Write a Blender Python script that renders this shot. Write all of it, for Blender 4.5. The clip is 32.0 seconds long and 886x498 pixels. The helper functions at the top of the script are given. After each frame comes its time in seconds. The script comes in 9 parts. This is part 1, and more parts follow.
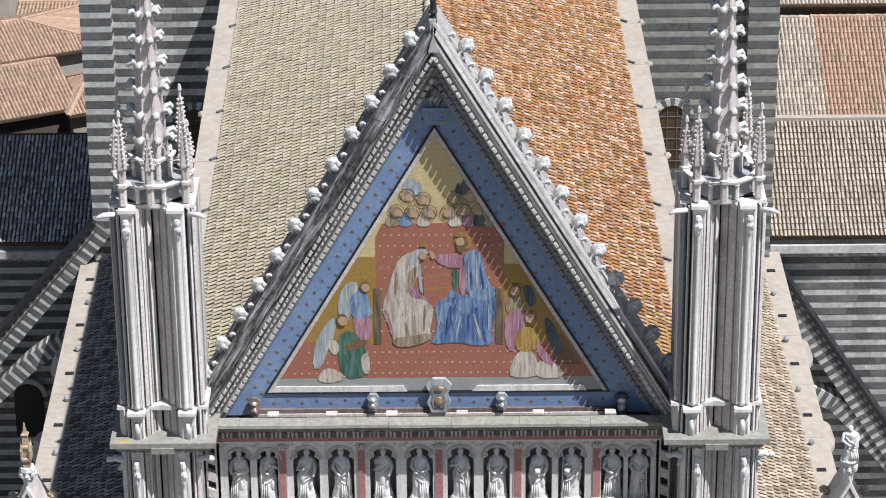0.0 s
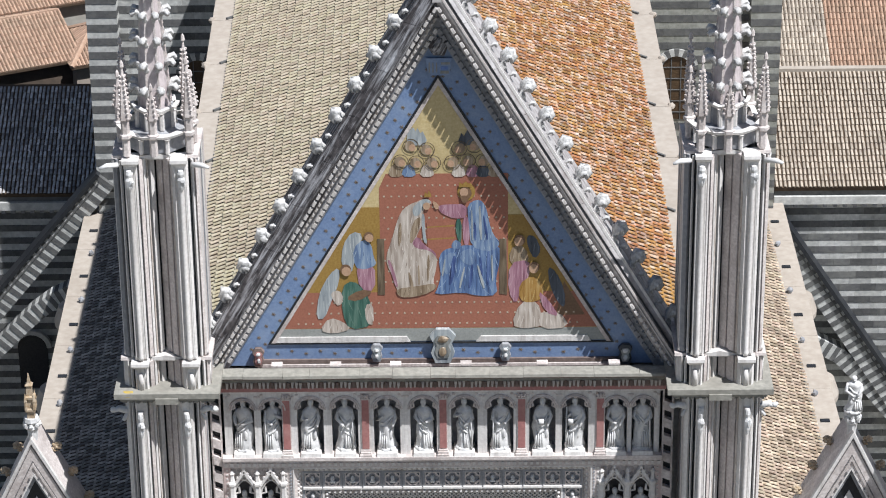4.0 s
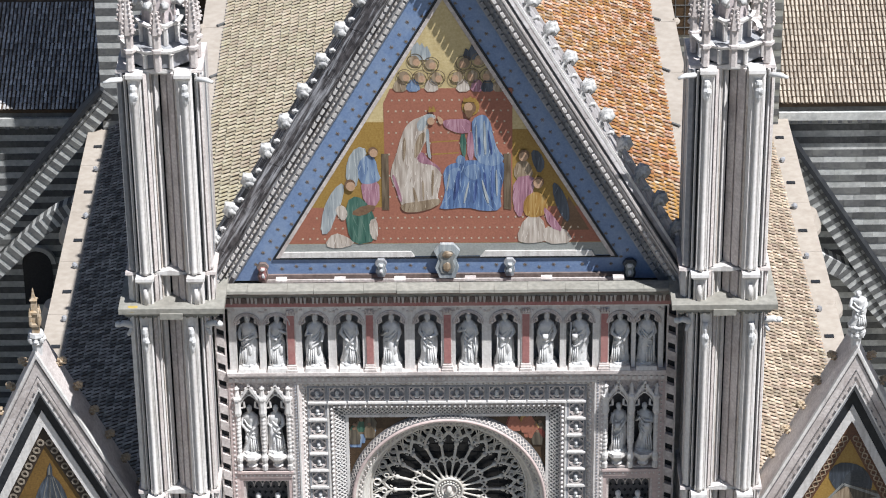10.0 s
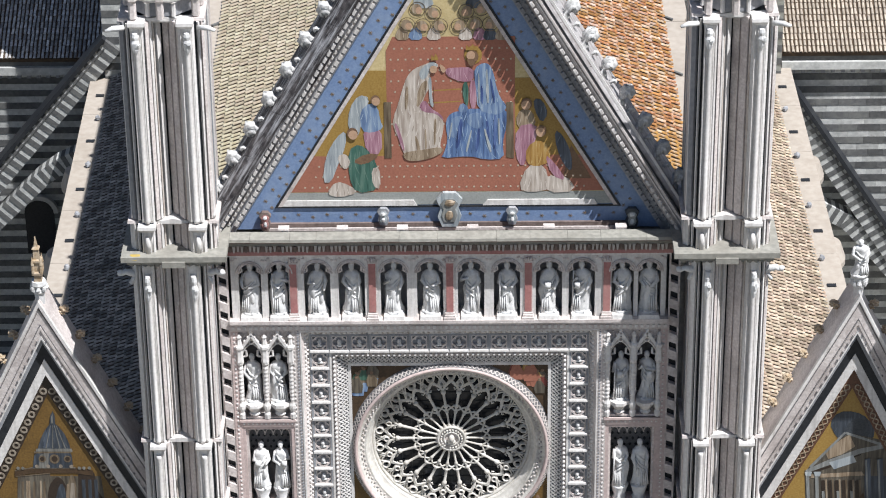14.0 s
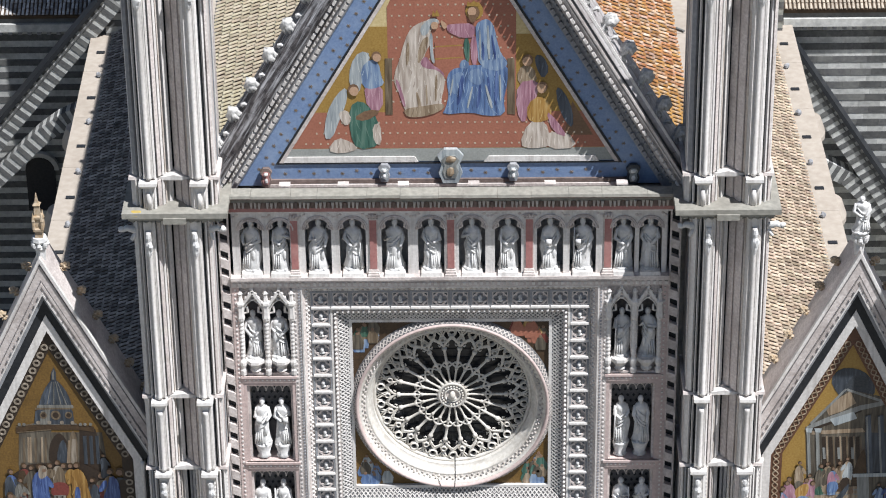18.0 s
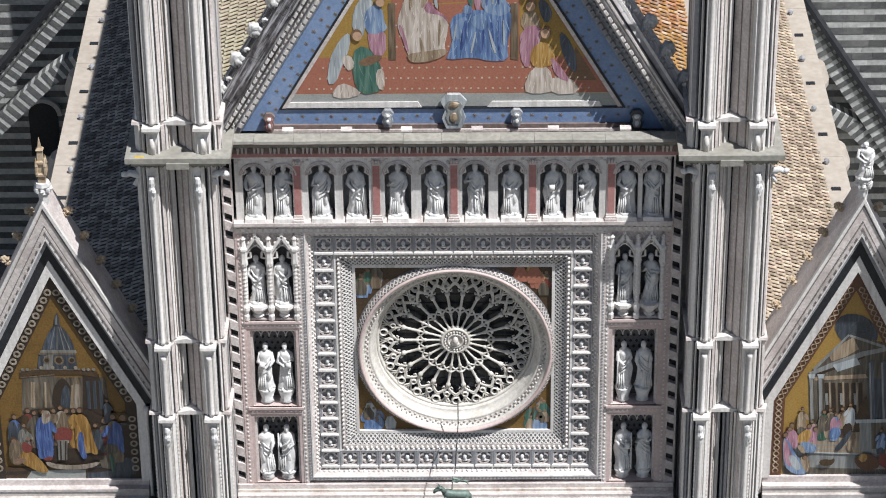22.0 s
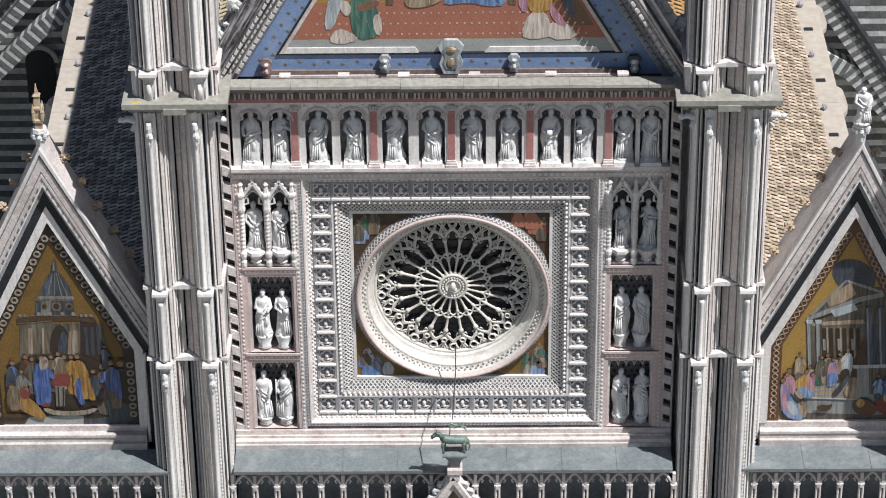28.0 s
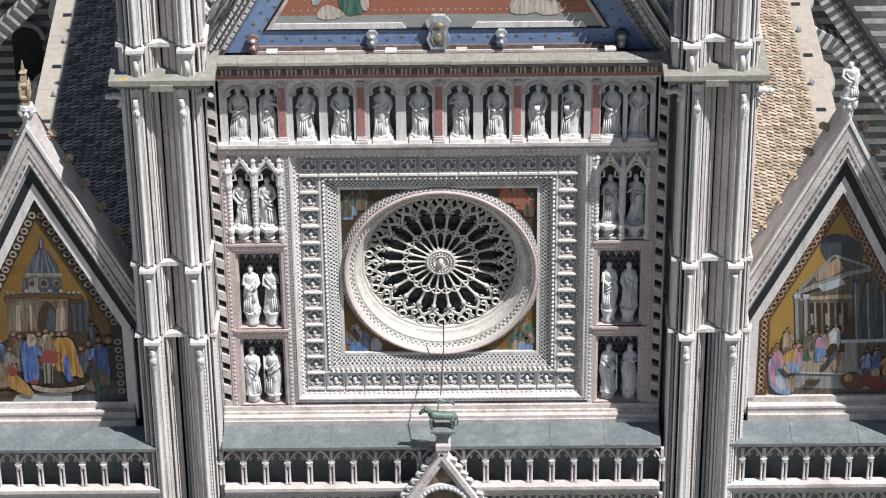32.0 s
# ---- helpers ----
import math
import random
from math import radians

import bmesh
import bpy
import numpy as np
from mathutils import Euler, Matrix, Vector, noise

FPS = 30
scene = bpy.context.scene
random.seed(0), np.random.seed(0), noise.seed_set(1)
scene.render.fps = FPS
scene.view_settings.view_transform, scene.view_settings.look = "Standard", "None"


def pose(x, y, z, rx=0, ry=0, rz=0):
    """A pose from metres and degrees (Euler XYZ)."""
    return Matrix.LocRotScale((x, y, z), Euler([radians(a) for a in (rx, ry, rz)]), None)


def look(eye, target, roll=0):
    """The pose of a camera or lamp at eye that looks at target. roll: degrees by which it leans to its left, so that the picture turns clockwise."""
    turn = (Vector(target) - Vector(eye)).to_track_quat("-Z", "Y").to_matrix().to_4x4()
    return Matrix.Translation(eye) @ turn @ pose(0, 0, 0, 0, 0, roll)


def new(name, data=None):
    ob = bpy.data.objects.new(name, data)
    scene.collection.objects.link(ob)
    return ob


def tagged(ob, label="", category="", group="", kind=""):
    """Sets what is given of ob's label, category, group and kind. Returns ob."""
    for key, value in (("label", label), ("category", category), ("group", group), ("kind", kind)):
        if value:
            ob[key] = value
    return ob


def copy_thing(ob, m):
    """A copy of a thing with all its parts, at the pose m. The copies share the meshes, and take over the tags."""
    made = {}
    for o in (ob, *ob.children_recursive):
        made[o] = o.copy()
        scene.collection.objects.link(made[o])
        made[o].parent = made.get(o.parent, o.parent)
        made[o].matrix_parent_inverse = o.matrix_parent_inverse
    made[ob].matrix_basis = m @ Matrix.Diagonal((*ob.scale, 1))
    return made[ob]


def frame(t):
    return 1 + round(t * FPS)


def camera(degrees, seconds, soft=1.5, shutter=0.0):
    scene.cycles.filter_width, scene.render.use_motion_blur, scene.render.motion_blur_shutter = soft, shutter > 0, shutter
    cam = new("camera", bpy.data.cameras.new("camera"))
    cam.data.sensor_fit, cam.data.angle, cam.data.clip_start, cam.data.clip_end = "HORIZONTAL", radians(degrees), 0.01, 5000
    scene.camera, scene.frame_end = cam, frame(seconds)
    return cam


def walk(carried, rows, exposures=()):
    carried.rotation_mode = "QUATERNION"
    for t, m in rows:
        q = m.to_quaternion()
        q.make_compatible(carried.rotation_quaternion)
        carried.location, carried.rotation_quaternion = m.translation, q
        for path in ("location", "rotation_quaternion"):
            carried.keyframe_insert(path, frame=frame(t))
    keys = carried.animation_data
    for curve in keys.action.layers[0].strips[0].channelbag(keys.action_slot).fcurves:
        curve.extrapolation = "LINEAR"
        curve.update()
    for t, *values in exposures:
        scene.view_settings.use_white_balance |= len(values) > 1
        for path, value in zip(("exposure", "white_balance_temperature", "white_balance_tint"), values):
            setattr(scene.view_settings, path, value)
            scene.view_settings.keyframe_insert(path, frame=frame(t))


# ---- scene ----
cam = camera(17, 32.0, soft=1.05)
walk(cam, [
    (0, pose(0.67, -88.74, 83.764, 64.3666, 0.5098, 0.0280)),
    (0.5, pose(0.67, -88.74, 83.754, 64.3089, 0.5131, 0.0365)),
    (1, pose(0.67, -88.74, 83.744, 64.2435, 0.5223, 0.0392)),
    (1.5, pose(0.67, -88.74, 83.734, 64.1214, 0.5294, 0.0393)),
    (2, pose(0.67, -88.74, 83.724, 63.9935, 0.5352, 0.0439)),
    (2.5, pose(0.67, -88.74, 83.714, 63.8620, 0.5461, 0.0450)),
    (3, pose(0.67, -88.74, 83.704, 63.7278, 0.5535, 0.0556)),
    (3.5, pose(0.67, -88.74, 83.694, 63.5886, 0.5567, 0.0708)),
    (5.5, pose(0.67, -88.74, 83.654, 63.0392, 0.5704, 0.1101)),
    (6, pose(0.67, -88.74, 83.644, 62.8974, 0.5720, 0.1167)),
    (6.5, pose(0.67, -88.74, 83.634, 62.7682, 0.5730, 0.1232)),
    (7, pose(0.67, -88.74, 83.624, 62.6512, 0.5787, 0.1321)),
    (7.5, pose(0.67, -88.74, 83.614, 62.5254, 0.5800, 0.1378)),
    (8, pose(0.67, -88.74, 83.604, 62.4073, 0.5817, 0.1439)),
    (8.5, pose(0.67, -88.74, 83.594, 62.2730, 0.5835, 0.1471)),
    (9, pose(0.67, -88.74, 83.584, 62.1560, 0.5885, 0.1508)),
    (9.5, pose(0.67, -88.74, 83.574, 62.0178, 0.5898, 0.1561)),
    (10, pose(0.67, -88.74, 83.564, 61.8700, 0.5907, 0.1633)),
    (10.5, pose(0.67, -88.74, 83.554, 61.7351, 0.5826, 0.1735)),
    (11, pose(0.67, -88.74, 83.544, 61.5913, 0.5859, 0.1765)),
    (11.5, pose(0.67, -88.74, 83.534, 61.4633, 0.5835, 0.1795)),
    (12, pose(0.67, -88.74, 83.524, 61.3454, 0.5834, 0.1818)),
    (12.5, pose(0.67, -88.74, 83.514, 61.2203, 0.5830, 0.1900)),
    (13, pose(0.67, -88.74, 83.504, 61.0907, 0.5856, 0.2010)),
    (13.5, pose(0.67, -88.74, 83.494, 60.9968, 0.5894, 0.2110)),
    (14, pose(0.67, -88.74, 83.484, 60.9170, 0.5958, 0.2137)),
    (14.5, pose(0.67, -88.74, 83.474, 60.8227, 0.5998, 0.2111)),
    (16.5, pose(0.67, -88.74, 83.434, 60.5091, 0.6202, 0.2270)),
    (17, pose(0.67, -88.74, 83.424, 60.3805, 0.6029, 0.2369)),
    (17.5, pose(0.67, -88.74, 83.414, 60.2516, 0.5945, 0.2392)),
    (18, pose(0.67, -88.74, 83.404, 60.1151, 0.5825, 0.2444)),
    (18.5, pose(0.67, -88.74, 83.394, 59.9783, 0.5788, 0.2486)),
    (19, pose(0.67, -88.74, 83.384, 59.8453, 0.5715, 0.2583)),
    (19.5, pose(0.67, -88.74, 83.374, 59.7138, 0.5634, 0.2692)),
    (20, pose(0.67, -88.74, 83.364, 59.5814, 0.5682, 0.2742)),
    (20.5, pose(0.67, -88.74, 83.354, 59.4585, 0.5613, 0.2900)),
    (21, pose(0.67, -88.74, 83.344, 59.3430, 0.5636, 0.3018)),
    (21.5, pose(0.67, -88.74, 83.334, 59.2217, 0.5664, 0.3135)),
    (22, pose(0.67, -88.74, 83.324, 59.1008, 0.5644, 0.3254)),
    (22.5, pose(0.67, -88.74, 83.314, 58.9982, 0.5691, 0.3340)),
    (23, pose(0.67, -88.74, 83.304, 58.9019, 0.5705, 0.3415)),
    (23.5, pose(0.67, -88.74, 83.294, 58.7990, 0.5692, 0.3489)),
    (24, pose(0.67, -88.74, 83.284, 58.6972, 0.5704, 0.3536)),
    (24.5, pose(0.67, -88.74, 83.274, 58.6049, 0.5714, 0.3598)),
    (25, pose(0.67, -88.74, 83.264, 58.5123, 0.5715, 0.3674)),
    (25.5, pose(0.67, -88.74, 83.254, 58.4268, 0.5669, 0.3768)),
    (27.5, pose(0.67, -88.74, 83.214, 58.1702, 0.5694, 0.2552)),
    (28, pose(0.67, -88.74, 83.204, 58.1081, 0.5806, 0.2595)),
    (28.1, pose(0.67, -88.74, 83.202, 58.0949, 0.5797, 0.2229)),
    (28.2, pose(0.67, -88.74, 83.200, 58.0817, 0.5763, 0.0723)),
    (28.3, pose(0.67, -88.74, 83.198, 58.0685, 0.5742, -0.0213)),
    (28.4, pose(0.67, -88.74, 83.196, 58.0553, 0.5738, -0.0331)),
    (28.5, pose(0.67, -88.74, 83.194, 58.0421, 0.5738, -0.0332)),
    (29, pose(0.67, -88.74, 83.184, 57.9935, 0.5839, -0.0343)),
    (29.5, pose(0.67, -88.74, 83.174, 57.9346, 0.5910, -0.0330)),
    (30, pose(0.67, -88.74, 83.164, 57.8896, 0.5921, -0.0290)),
    (30.5, pose(0.67, -88.74, 83.154, 57.8441, 0.5945, -0.0295)),
    (31, pose(0.67, -88.74, 83.144, 57.7980, 0.5999, -0.0328)),
    (31.5, pose(0.67, -88.74, 83.144, 57.7301, 0.5969, -0.0310)),
    (32, pose(0.67, -88.74, 83.144, 57.6652, 0.5940, -0.0287)),
], [(0, 0.4, 6370, 10), (6, 0.43, 6390, 10), (9, 0.49, 6400, 10), (14, 0.51, 6420, 10), (19, 0.45, 6450, 10), (23, 0.36, 6490, 10), (32, 0.35, 6500, 10)])

# ---- light ----
SUN_DIR = Vector((1.34, -1.0, 3.0)).normalized()
world = bpy.data.worlds.new("sky")
scene.world = world
world.use_nodes = True
wn = world.node_tree.nodes
sky = wn.new("ShaderNodeTexSky")
sky.sky_type, sky.sun_disc = "NISHITA", False
sky.sun_elevation = math.asin(SUN_DIR.z)
sky.sun_rotation = math.atan2(SUN_DIR.x, SUN_DIR.y)
world.node_tree.links.new(sky.outputs[0], wn["Background"].inputs[0])
wn["Background"].inputs[1].default_value = 0.052
sun = new("sun", bpy.data.lights.new("sun", "SUN"))
sun.data.energy, sun.data.angle, sun.data.color = 4.9, radians(0.53), (0.985, 0.99, 1.0)
sun.matrix_world = look(tuple(SUN_DIR * 200), (0, 0, 0))


# ---- materials ----
def material(name, base, other, grain=9.0, rough=0.75, bump=0.25, stain=None, amount=0.5, streak=False, island=0.0,
             metal=0.0, spec=0.3, obj=0.0, big=0.7, rake=None, hue=0.0):
    """Two tones mixed by fine grain, a stain at larger scale, relief, and an optional shift from piece to piece."""
    m = bpy.data.materials.new(name)
    m.use_nodes = True
    n, l = m.node_tree.nodes, m.node_tree.links
    bsdf = n["Principled BSDF"]
    bsdf.inputs["Roughness"].default_value, bsdf.inputs["Metallic"].default_value = rough, metal
    bsdf.inputs["Specular IOR Level"].default_value = spec
    co = n.new("ShaderNodeTexCoord")
    fine = n.new("ShaderNodeTexNoise")
    fine.inputs["Scale"].default_value, fine.inputs["Detail"].default_value = grain, 6
    l.new(co.outputs["Object"], fine.inputs["Vector"])
    ramp = n.new("ShaderNodeMapRange")
    ramp.inputs[1].default_value, ramp.inputs[2].default_value = 0.32, 0.68
    l.new(fine.outputs[0], ramp.inputs[0])
    mix = n.new("ShaderNodeMix")
    mix.data_type = "RGBA"
    mix.inputs[6].default_value, mix.inputs[7].default_value = (*base, 1), (*other, 1)
    l.new(ramp.outputs[0], mix.inputs[0])
    colour = mix.outputs[2]
    if stain:
        mp = n.new("ShaderNodeMapping")
        mp.inputs["Scale"].default_value = (5, 5, 0.35) if streak else (1, 1, 1)
        if rake is not None:
            mp.vector_type = "TEXTURE"
            mp.inputs["Rotation"].default_value, mp.inputs["Scale"].default_value = (0, rake, 0), (0.3, 0.3, 3.5)
        l.new(co.outputs["Object"], mp.inputs["Vector"])
        wide = n.new("ShaderNodeTexNoise")
        wide.inputs["Scale"].default_value, wide.inputs["Detail"].default_value = big, 7
        wide.inputs["Roughness"].default_value = 0.65
        l.new(mp.outputs[0], wide.inputs["Vector"])
        r2 = n.new("ShaderNodeMapRange")
        r2.inputs[1].default_value, r2.inputs[2].default_value, r2.inputs[4].default_value = 0.47, 0.72, amount
        l.new(wide.outputs[0], r2.inputs[0])
        m2 = n.new("ShaderNodeMix")
        m2.data_type = "RGBA"
        m2.inputs[7].default_value = (*stain, 1)
        l.new(colour, m2.inputs[6])
        l.new(r2.outputs[0], m2.inputs[0])
        colour = m2.outputs[2]
    if island or obj:
        src = n.new("ShaderNodeNewGeometry").outputs["Random Per Island"] if island else n.new("ShaderNodeObjectInfo").outputs["Random"]
        amp = island or obj
        r3 = n.new("ShaderNodeMapRange")
        r3.inputs[3].default_value, r3.inputs[4].default_value = 1 - amp, 1 + amp
        l.new(src, r3.inputs[0])
        hsv = n.new("ShaderNodeHueSaturation")
        l.new(colour, hsv.inputs["Color"])
        l.new(r3.outputs[0], hsv.inputs["Value"])
        if hue:
            again = n.new("ShaderNodeMath")
            again.operation = "MULTIPLY"
            again.inputs[1].default_value = 13.7
            part_ = n.new("ShaderNodeMath")
            part_.operation = "FRACT"
            r4 = n.new("ShaderNodeMapRange")
            r4.inputs[3].default_value, r4.inputs[4].default_value = 0.5 - hue, 0.5 + hue
            l.new(src, again.inputs[0])
            l.new(again.outputs[0], part_.inputs[0])
            l.new(part_.outputs[0], r4.inputs[0])
            l.new(r4.outputs[0], hsv.inputs["Hue"])
        colour = hsv.outputs[0]
    l.new(colour, bsdf.inputs["Base Color"])
    if bump:
        bp = n.new("ShaderNodeBump")
        bp.inputs["Strength"].default_value, bp.inputs["Distance"].default_value = bump, 0.04
        l.new(fine.outputs[0], bp.inputs["Height"])
        l.new(bp.outputs[0], bsdf.inputs["Normal"])
    return m


WHITE = material("white_marble", (0.74, 0.71, 0.68), (0.62, 0.59, 0.56), 9, 0.6, 0.35, (0.26, 0.23, 0.21), 0.55, True, obj=0.08)
PALE = material("pale_marble", (0.69, 0.63, 0.597), (0.5, 0.442, 0.415), 11, 0.65, 0.4, (0.285, 0.237, 0.22), 0.75, obj=0.08)
STATUE = material("statue_marble", (0.72, 0.71, 0.695), (0.58, 0.57, 0.555), 7, 0.65, 0.4, (0.22, 0.22, 0.22), 0.55, obj=0.05)
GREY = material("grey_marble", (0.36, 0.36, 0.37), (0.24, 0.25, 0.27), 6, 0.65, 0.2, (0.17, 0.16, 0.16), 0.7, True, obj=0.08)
PINK = material("pink_marble", (0.6, 0.485, 0.455), (0.48, 0.375, 0.35), 8, 0.6, 0.2, (0.4, 0.34, 0.315), 0.6, obj=0.08)
RED = material("red_marble", (0.42, 0.19, 0.175), (0.33, 0.145, 0.135), 10, 0.5, 0.15, (0.46, 0.3, 0.27), 0.5)
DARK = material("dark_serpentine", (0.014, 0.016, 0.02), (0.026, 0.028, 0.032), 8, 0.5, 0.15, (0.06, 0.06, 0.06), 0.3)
LEDGE = material("lichened_ledge_stone", (0.33, 0.315, 0.275), (0.23, 0.222, 0.195), 6, 0.85, 0.4, (0.2, 0.185, 0.16), 0.7)
SLATE_STONE = material("blue_grey_marble", (0.17, 0.165, 0.165), (0.1, 0.1, 0.105), 10, 0.65, 0.3, (0.26, 0.23, 0.22), 0.6)
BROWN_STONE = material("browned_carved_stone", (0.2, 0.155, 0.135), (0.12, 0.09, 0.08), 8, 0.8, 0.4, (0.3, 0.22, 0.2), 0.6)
LICHEN = material("yellow_lichen", (0.5, 0.34, 0.06), (0.34, 0.27, 0.12), 6, 0.9, 0.3)
RAKE = math.atan(1 / 1.69)
# weathered coping in two tones: shade painted in for the left rake, sunlight for the right
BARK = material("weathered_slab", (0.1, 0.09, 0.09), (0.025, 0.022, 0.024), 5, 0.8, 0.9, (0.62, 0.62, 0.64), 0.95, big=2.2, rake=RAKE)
SLAB = material("sunlit_weathered_slab", (0.48, 0.46, 0.455), (0.31, 0.29, 0.285), 4, 0.8, 0.5, (0.1, 0.07, 0.06), 0.8, big=1.2, rake=-RAKE)
ROSE_STONE = material("weathered_rose_marble", (0.57, 0.525, 0.49), (0.43, 0.39, 0.36), 9, 0.65, 0.3, (0.25, 0.21, 0.2), 0.7, big=1.2)
TRACERY = material("cream_tracery_marble", (0.68, 0.65, 0.6), (0.54, 0.505, 0.45), 9, 0.65, 0.3, (0.3, 0.26, 0.22), 0.5, big=1.5)
BROWNED = material("rust_stained_marble", (0.66, 0.61, 0.56), (0.5, 0.44, 0.39), 6, 0.65, 0.3, (0.24, 0.15, 0.09), 0.75, True, obj=0.06)
STAR = material("dull_gold_star", (0.24, 0.185, 0.13), (0.18, 0.145, 0.11), 8, 0.6, 0.1)
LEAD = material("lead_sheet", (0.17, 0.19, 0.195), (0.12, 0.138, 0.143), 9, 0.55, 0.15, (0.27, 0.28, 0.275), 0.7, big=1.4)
BRONZE = material("green_bronze", (0.11, 0.15, 0.13), (0.2, 0.26, 0.23), 9, 0.55, 0.3, (0.05, 0.06, 0.05), 0.6, metal=0.3)
TRAV = material("pale_walkway_stone", (0.425, 0.375, 0.32), (0.36, 0.31, 0.26), 3, 0.85, 0.15, (0.29, 0.245, 0.2), 0.6, big=0.5)
LIGHT_COURSE = material("travertine_course", (0.57, 0.57, 0.54), (0.41, 0.41, 0.395), 5, 0.85, 0.3, (0.2, 0.2, 0.19), 0.65, island=0.18)
DARK_COURSE = material("basalt_course", (0.085, 0.085, 0.086), (0.13, 0.13, 0.127), 5, 0.85, 0.3, (0.22, 0.22, 0.2), 0.55, island=0.25)
MOSSY_COURSE = material("lichened_travertine_course", (0.36, 0.36, 0.325), (0.27, 0.27, 0.24), 5, 0.85, 0.4, (0.13, 0.135, 0.11), 0.75, island=0.15, big=1.1)
TILE_BEIGE = material("beige_clay_tile", (0.51, 0.45, 0.345), (0.4, 0.325, 0.225), 6, 0.9, 0.4, (0.28, 0.225, 0.16), 0.6, island=0.13, big=1.3, hue=0.014)
TILE_ORANGE = material("orange_lichened_tile", (0.4, 0.19, 0.055), (0.18, 0.085, 0.045), 12, 0.9, 0.5, (0.58, 0.49, 0.42), 0.95, island=0.3, big=3.6, hue=0.014)
TILE_AISLE = material("mottled_clay_tile", (0.5, 0.42, 0.325), (0.28, 0.2, 0.14), 8, 0.9, 0.5, (0.16, 0.11, 0.07), 0.75, island=0.32, big=1.8, hue=0.012)
TILE_GREY = material("dark_clay_tile", (0.42, 0.39, 0.37), (0.18, 0.165, 0.155), 7, 0.9, 0.5, (0.06, 0.055, 0.052), 0.65, island=0.5, big=1.2)
TILE_SOOT = material("grey_clay_tile", (0.56, 0.545, 0.53), (0.27, 0.26, 0.255), 6, 0.9, 0.4, (0.12, 0.12, 0.12), 0.6, island=0.45, big=0.8)
TILE_RED = material("terracotta_tile", (0.43, 0.29, 0.21), (0.34, 0.215, 0.15), 5, 0.9, 0.3, (0.28, 0.22, 0.16), 0.6, island=0.15, big=0.3)
PLASTER = material("house_plaster", (0.42, 0.4, 0.36), (0.36, 0.34, 0.3), 3, 0.9, 0.2, (0.25, 0.24, 0.22), 0.5)
CROCK = material("grey_leaf_marble", (0.7, 0.69, 0.675), (0.44, 0.43, 0.415), 12, 0.7, 0.5, (0.12, 0.115, 0.105), 0.8, big=4.0)
DECK = material("dark_roof_bed", (0.095, 0.065, 0.042), (0.06, 0.042, 0.03), 5, 0.95, 0.3)
EARTH = material("paved_ground", (0.22, 0.2, 0.17), (0.16, 0.15, 0.13), 2, 0.9, 0.3, (0.1, 0.1, 0.09), 0.5, big=0.1)
TILE_PINK = material("faded_clay_tile", (0.48, 0.42, 0.345), (0.37, 0.305, 0.24), 6, 0.9, 0.3, (0.24, 0.2, 0.17), 0.6, island=0.2, big=0.5)
PLASTER_BROWN = material("brown_plaster", (0.12, 0.09, 0.07), (0.09, 0.07, 0.055), 3, 0.9, 0.2, (0.06, 0.05, 0.04), 0.5)
SPIRE = material("rosy_spire_marble", (0.62, 0.55, 0.545), (0.47, 0.41, 0.405), 6, 0.65, 0.3, (0.27, 0.22, 0.215), 0.6, True)
TANSTONE = material("lichened_tan_stone", (0.5, 0.42, 0.32), (0.34, 0.24, 0.14), 7, 0.8, 0.4, (0.2, 0.13, 0.08), 0.7)
GLASS = material("dark_leaded_glass", (0.012, 0.014, 0.018), (0.02, 0.022, 0.026), 12, 0.25, 0.1, spec=0.5)


def mosaic(name, base, other, amount=0.5, stain=None):
    return material(name, base, other, 14, 0.45, 0.12, stain, amount, spec=0.35, big=1.2)


FOLDS = {}


def cloth(name, dark, mid, light):
    """Mosaic drapery: long wavering folds from dark to light."""
    m = bpy.data.materials.new(name)
    m.use_nodes = True
    n, l = m.node_tree.nodes, m.node_tree.links
    co, mp = n.new("ShaderNodeTexCoord"), n.new("ShaderNodeMapping")
    mp.inputs["Scale"].default_value, mp.inputs["Rotation"].default_value = (6.5, 1, 0.7), (0, 0.2, 0)
    l.new(co.outputs["Object"], mp.inputs["Vector"])
    ns = n.new("ShaderNodeTexNoise")
    ns.inputs["Scale"].default_value, ns.inputs["Detail"].default_value, ns.inputs["Distortion"].default_value = 1.5, 4, 0.35
    l.new(mp.outputs[0], ns.inputs["Vector"])
    ramp = n.new("ShaderNodeValToRGB")
    ramp.color_ramp.elements[0].position, ramp.color_ramp.elements[1].position = 0.26, 0.76
    ramp.color_ramp.elements[0].color, ramp.color_ramp.elements[1].color = (*dark, 1), (*light, 1)
    ramp.color_ramp.elements.new(0.5).color = (*mid, 1)
    l.new(ns.outputs[0], ramp.inputs[0])
    bsdf = n["Principled BSDF"]
    bsdf.inputs["Roughness"].default_value = 0.5
    l.new(ramp.outputs[0], bsdf.inputs["Base Color"])
    tess = n.new("ShaderNodeTexVoronoi")
    tess.inputs["Scale"].default_value = 22
    l.new(co.outputs["Object"], tess.inputs["Vector"])
    bp = n.new("ShaderNodeBump")
    bp.inputs["Strength"].default_value, bp.inputs["Distance"].default_value = 0.2, 0.01
    l.new(tess.outputs[0], bp.inputs["Height"])
    l.new(bp.outputs[0], bsdf.inputs["Normal"])
    pale = [0.75 * c + 0.25 * e for c, e in zip(light, mid)]
    FOLDS[m.name] = (mosaic(name + "_light_fold", pale, light), mosaic(name + "_deep_fold", [0.55 * c + 0.45 * e for c, e in zip(dark, mid)], dark))
    return m


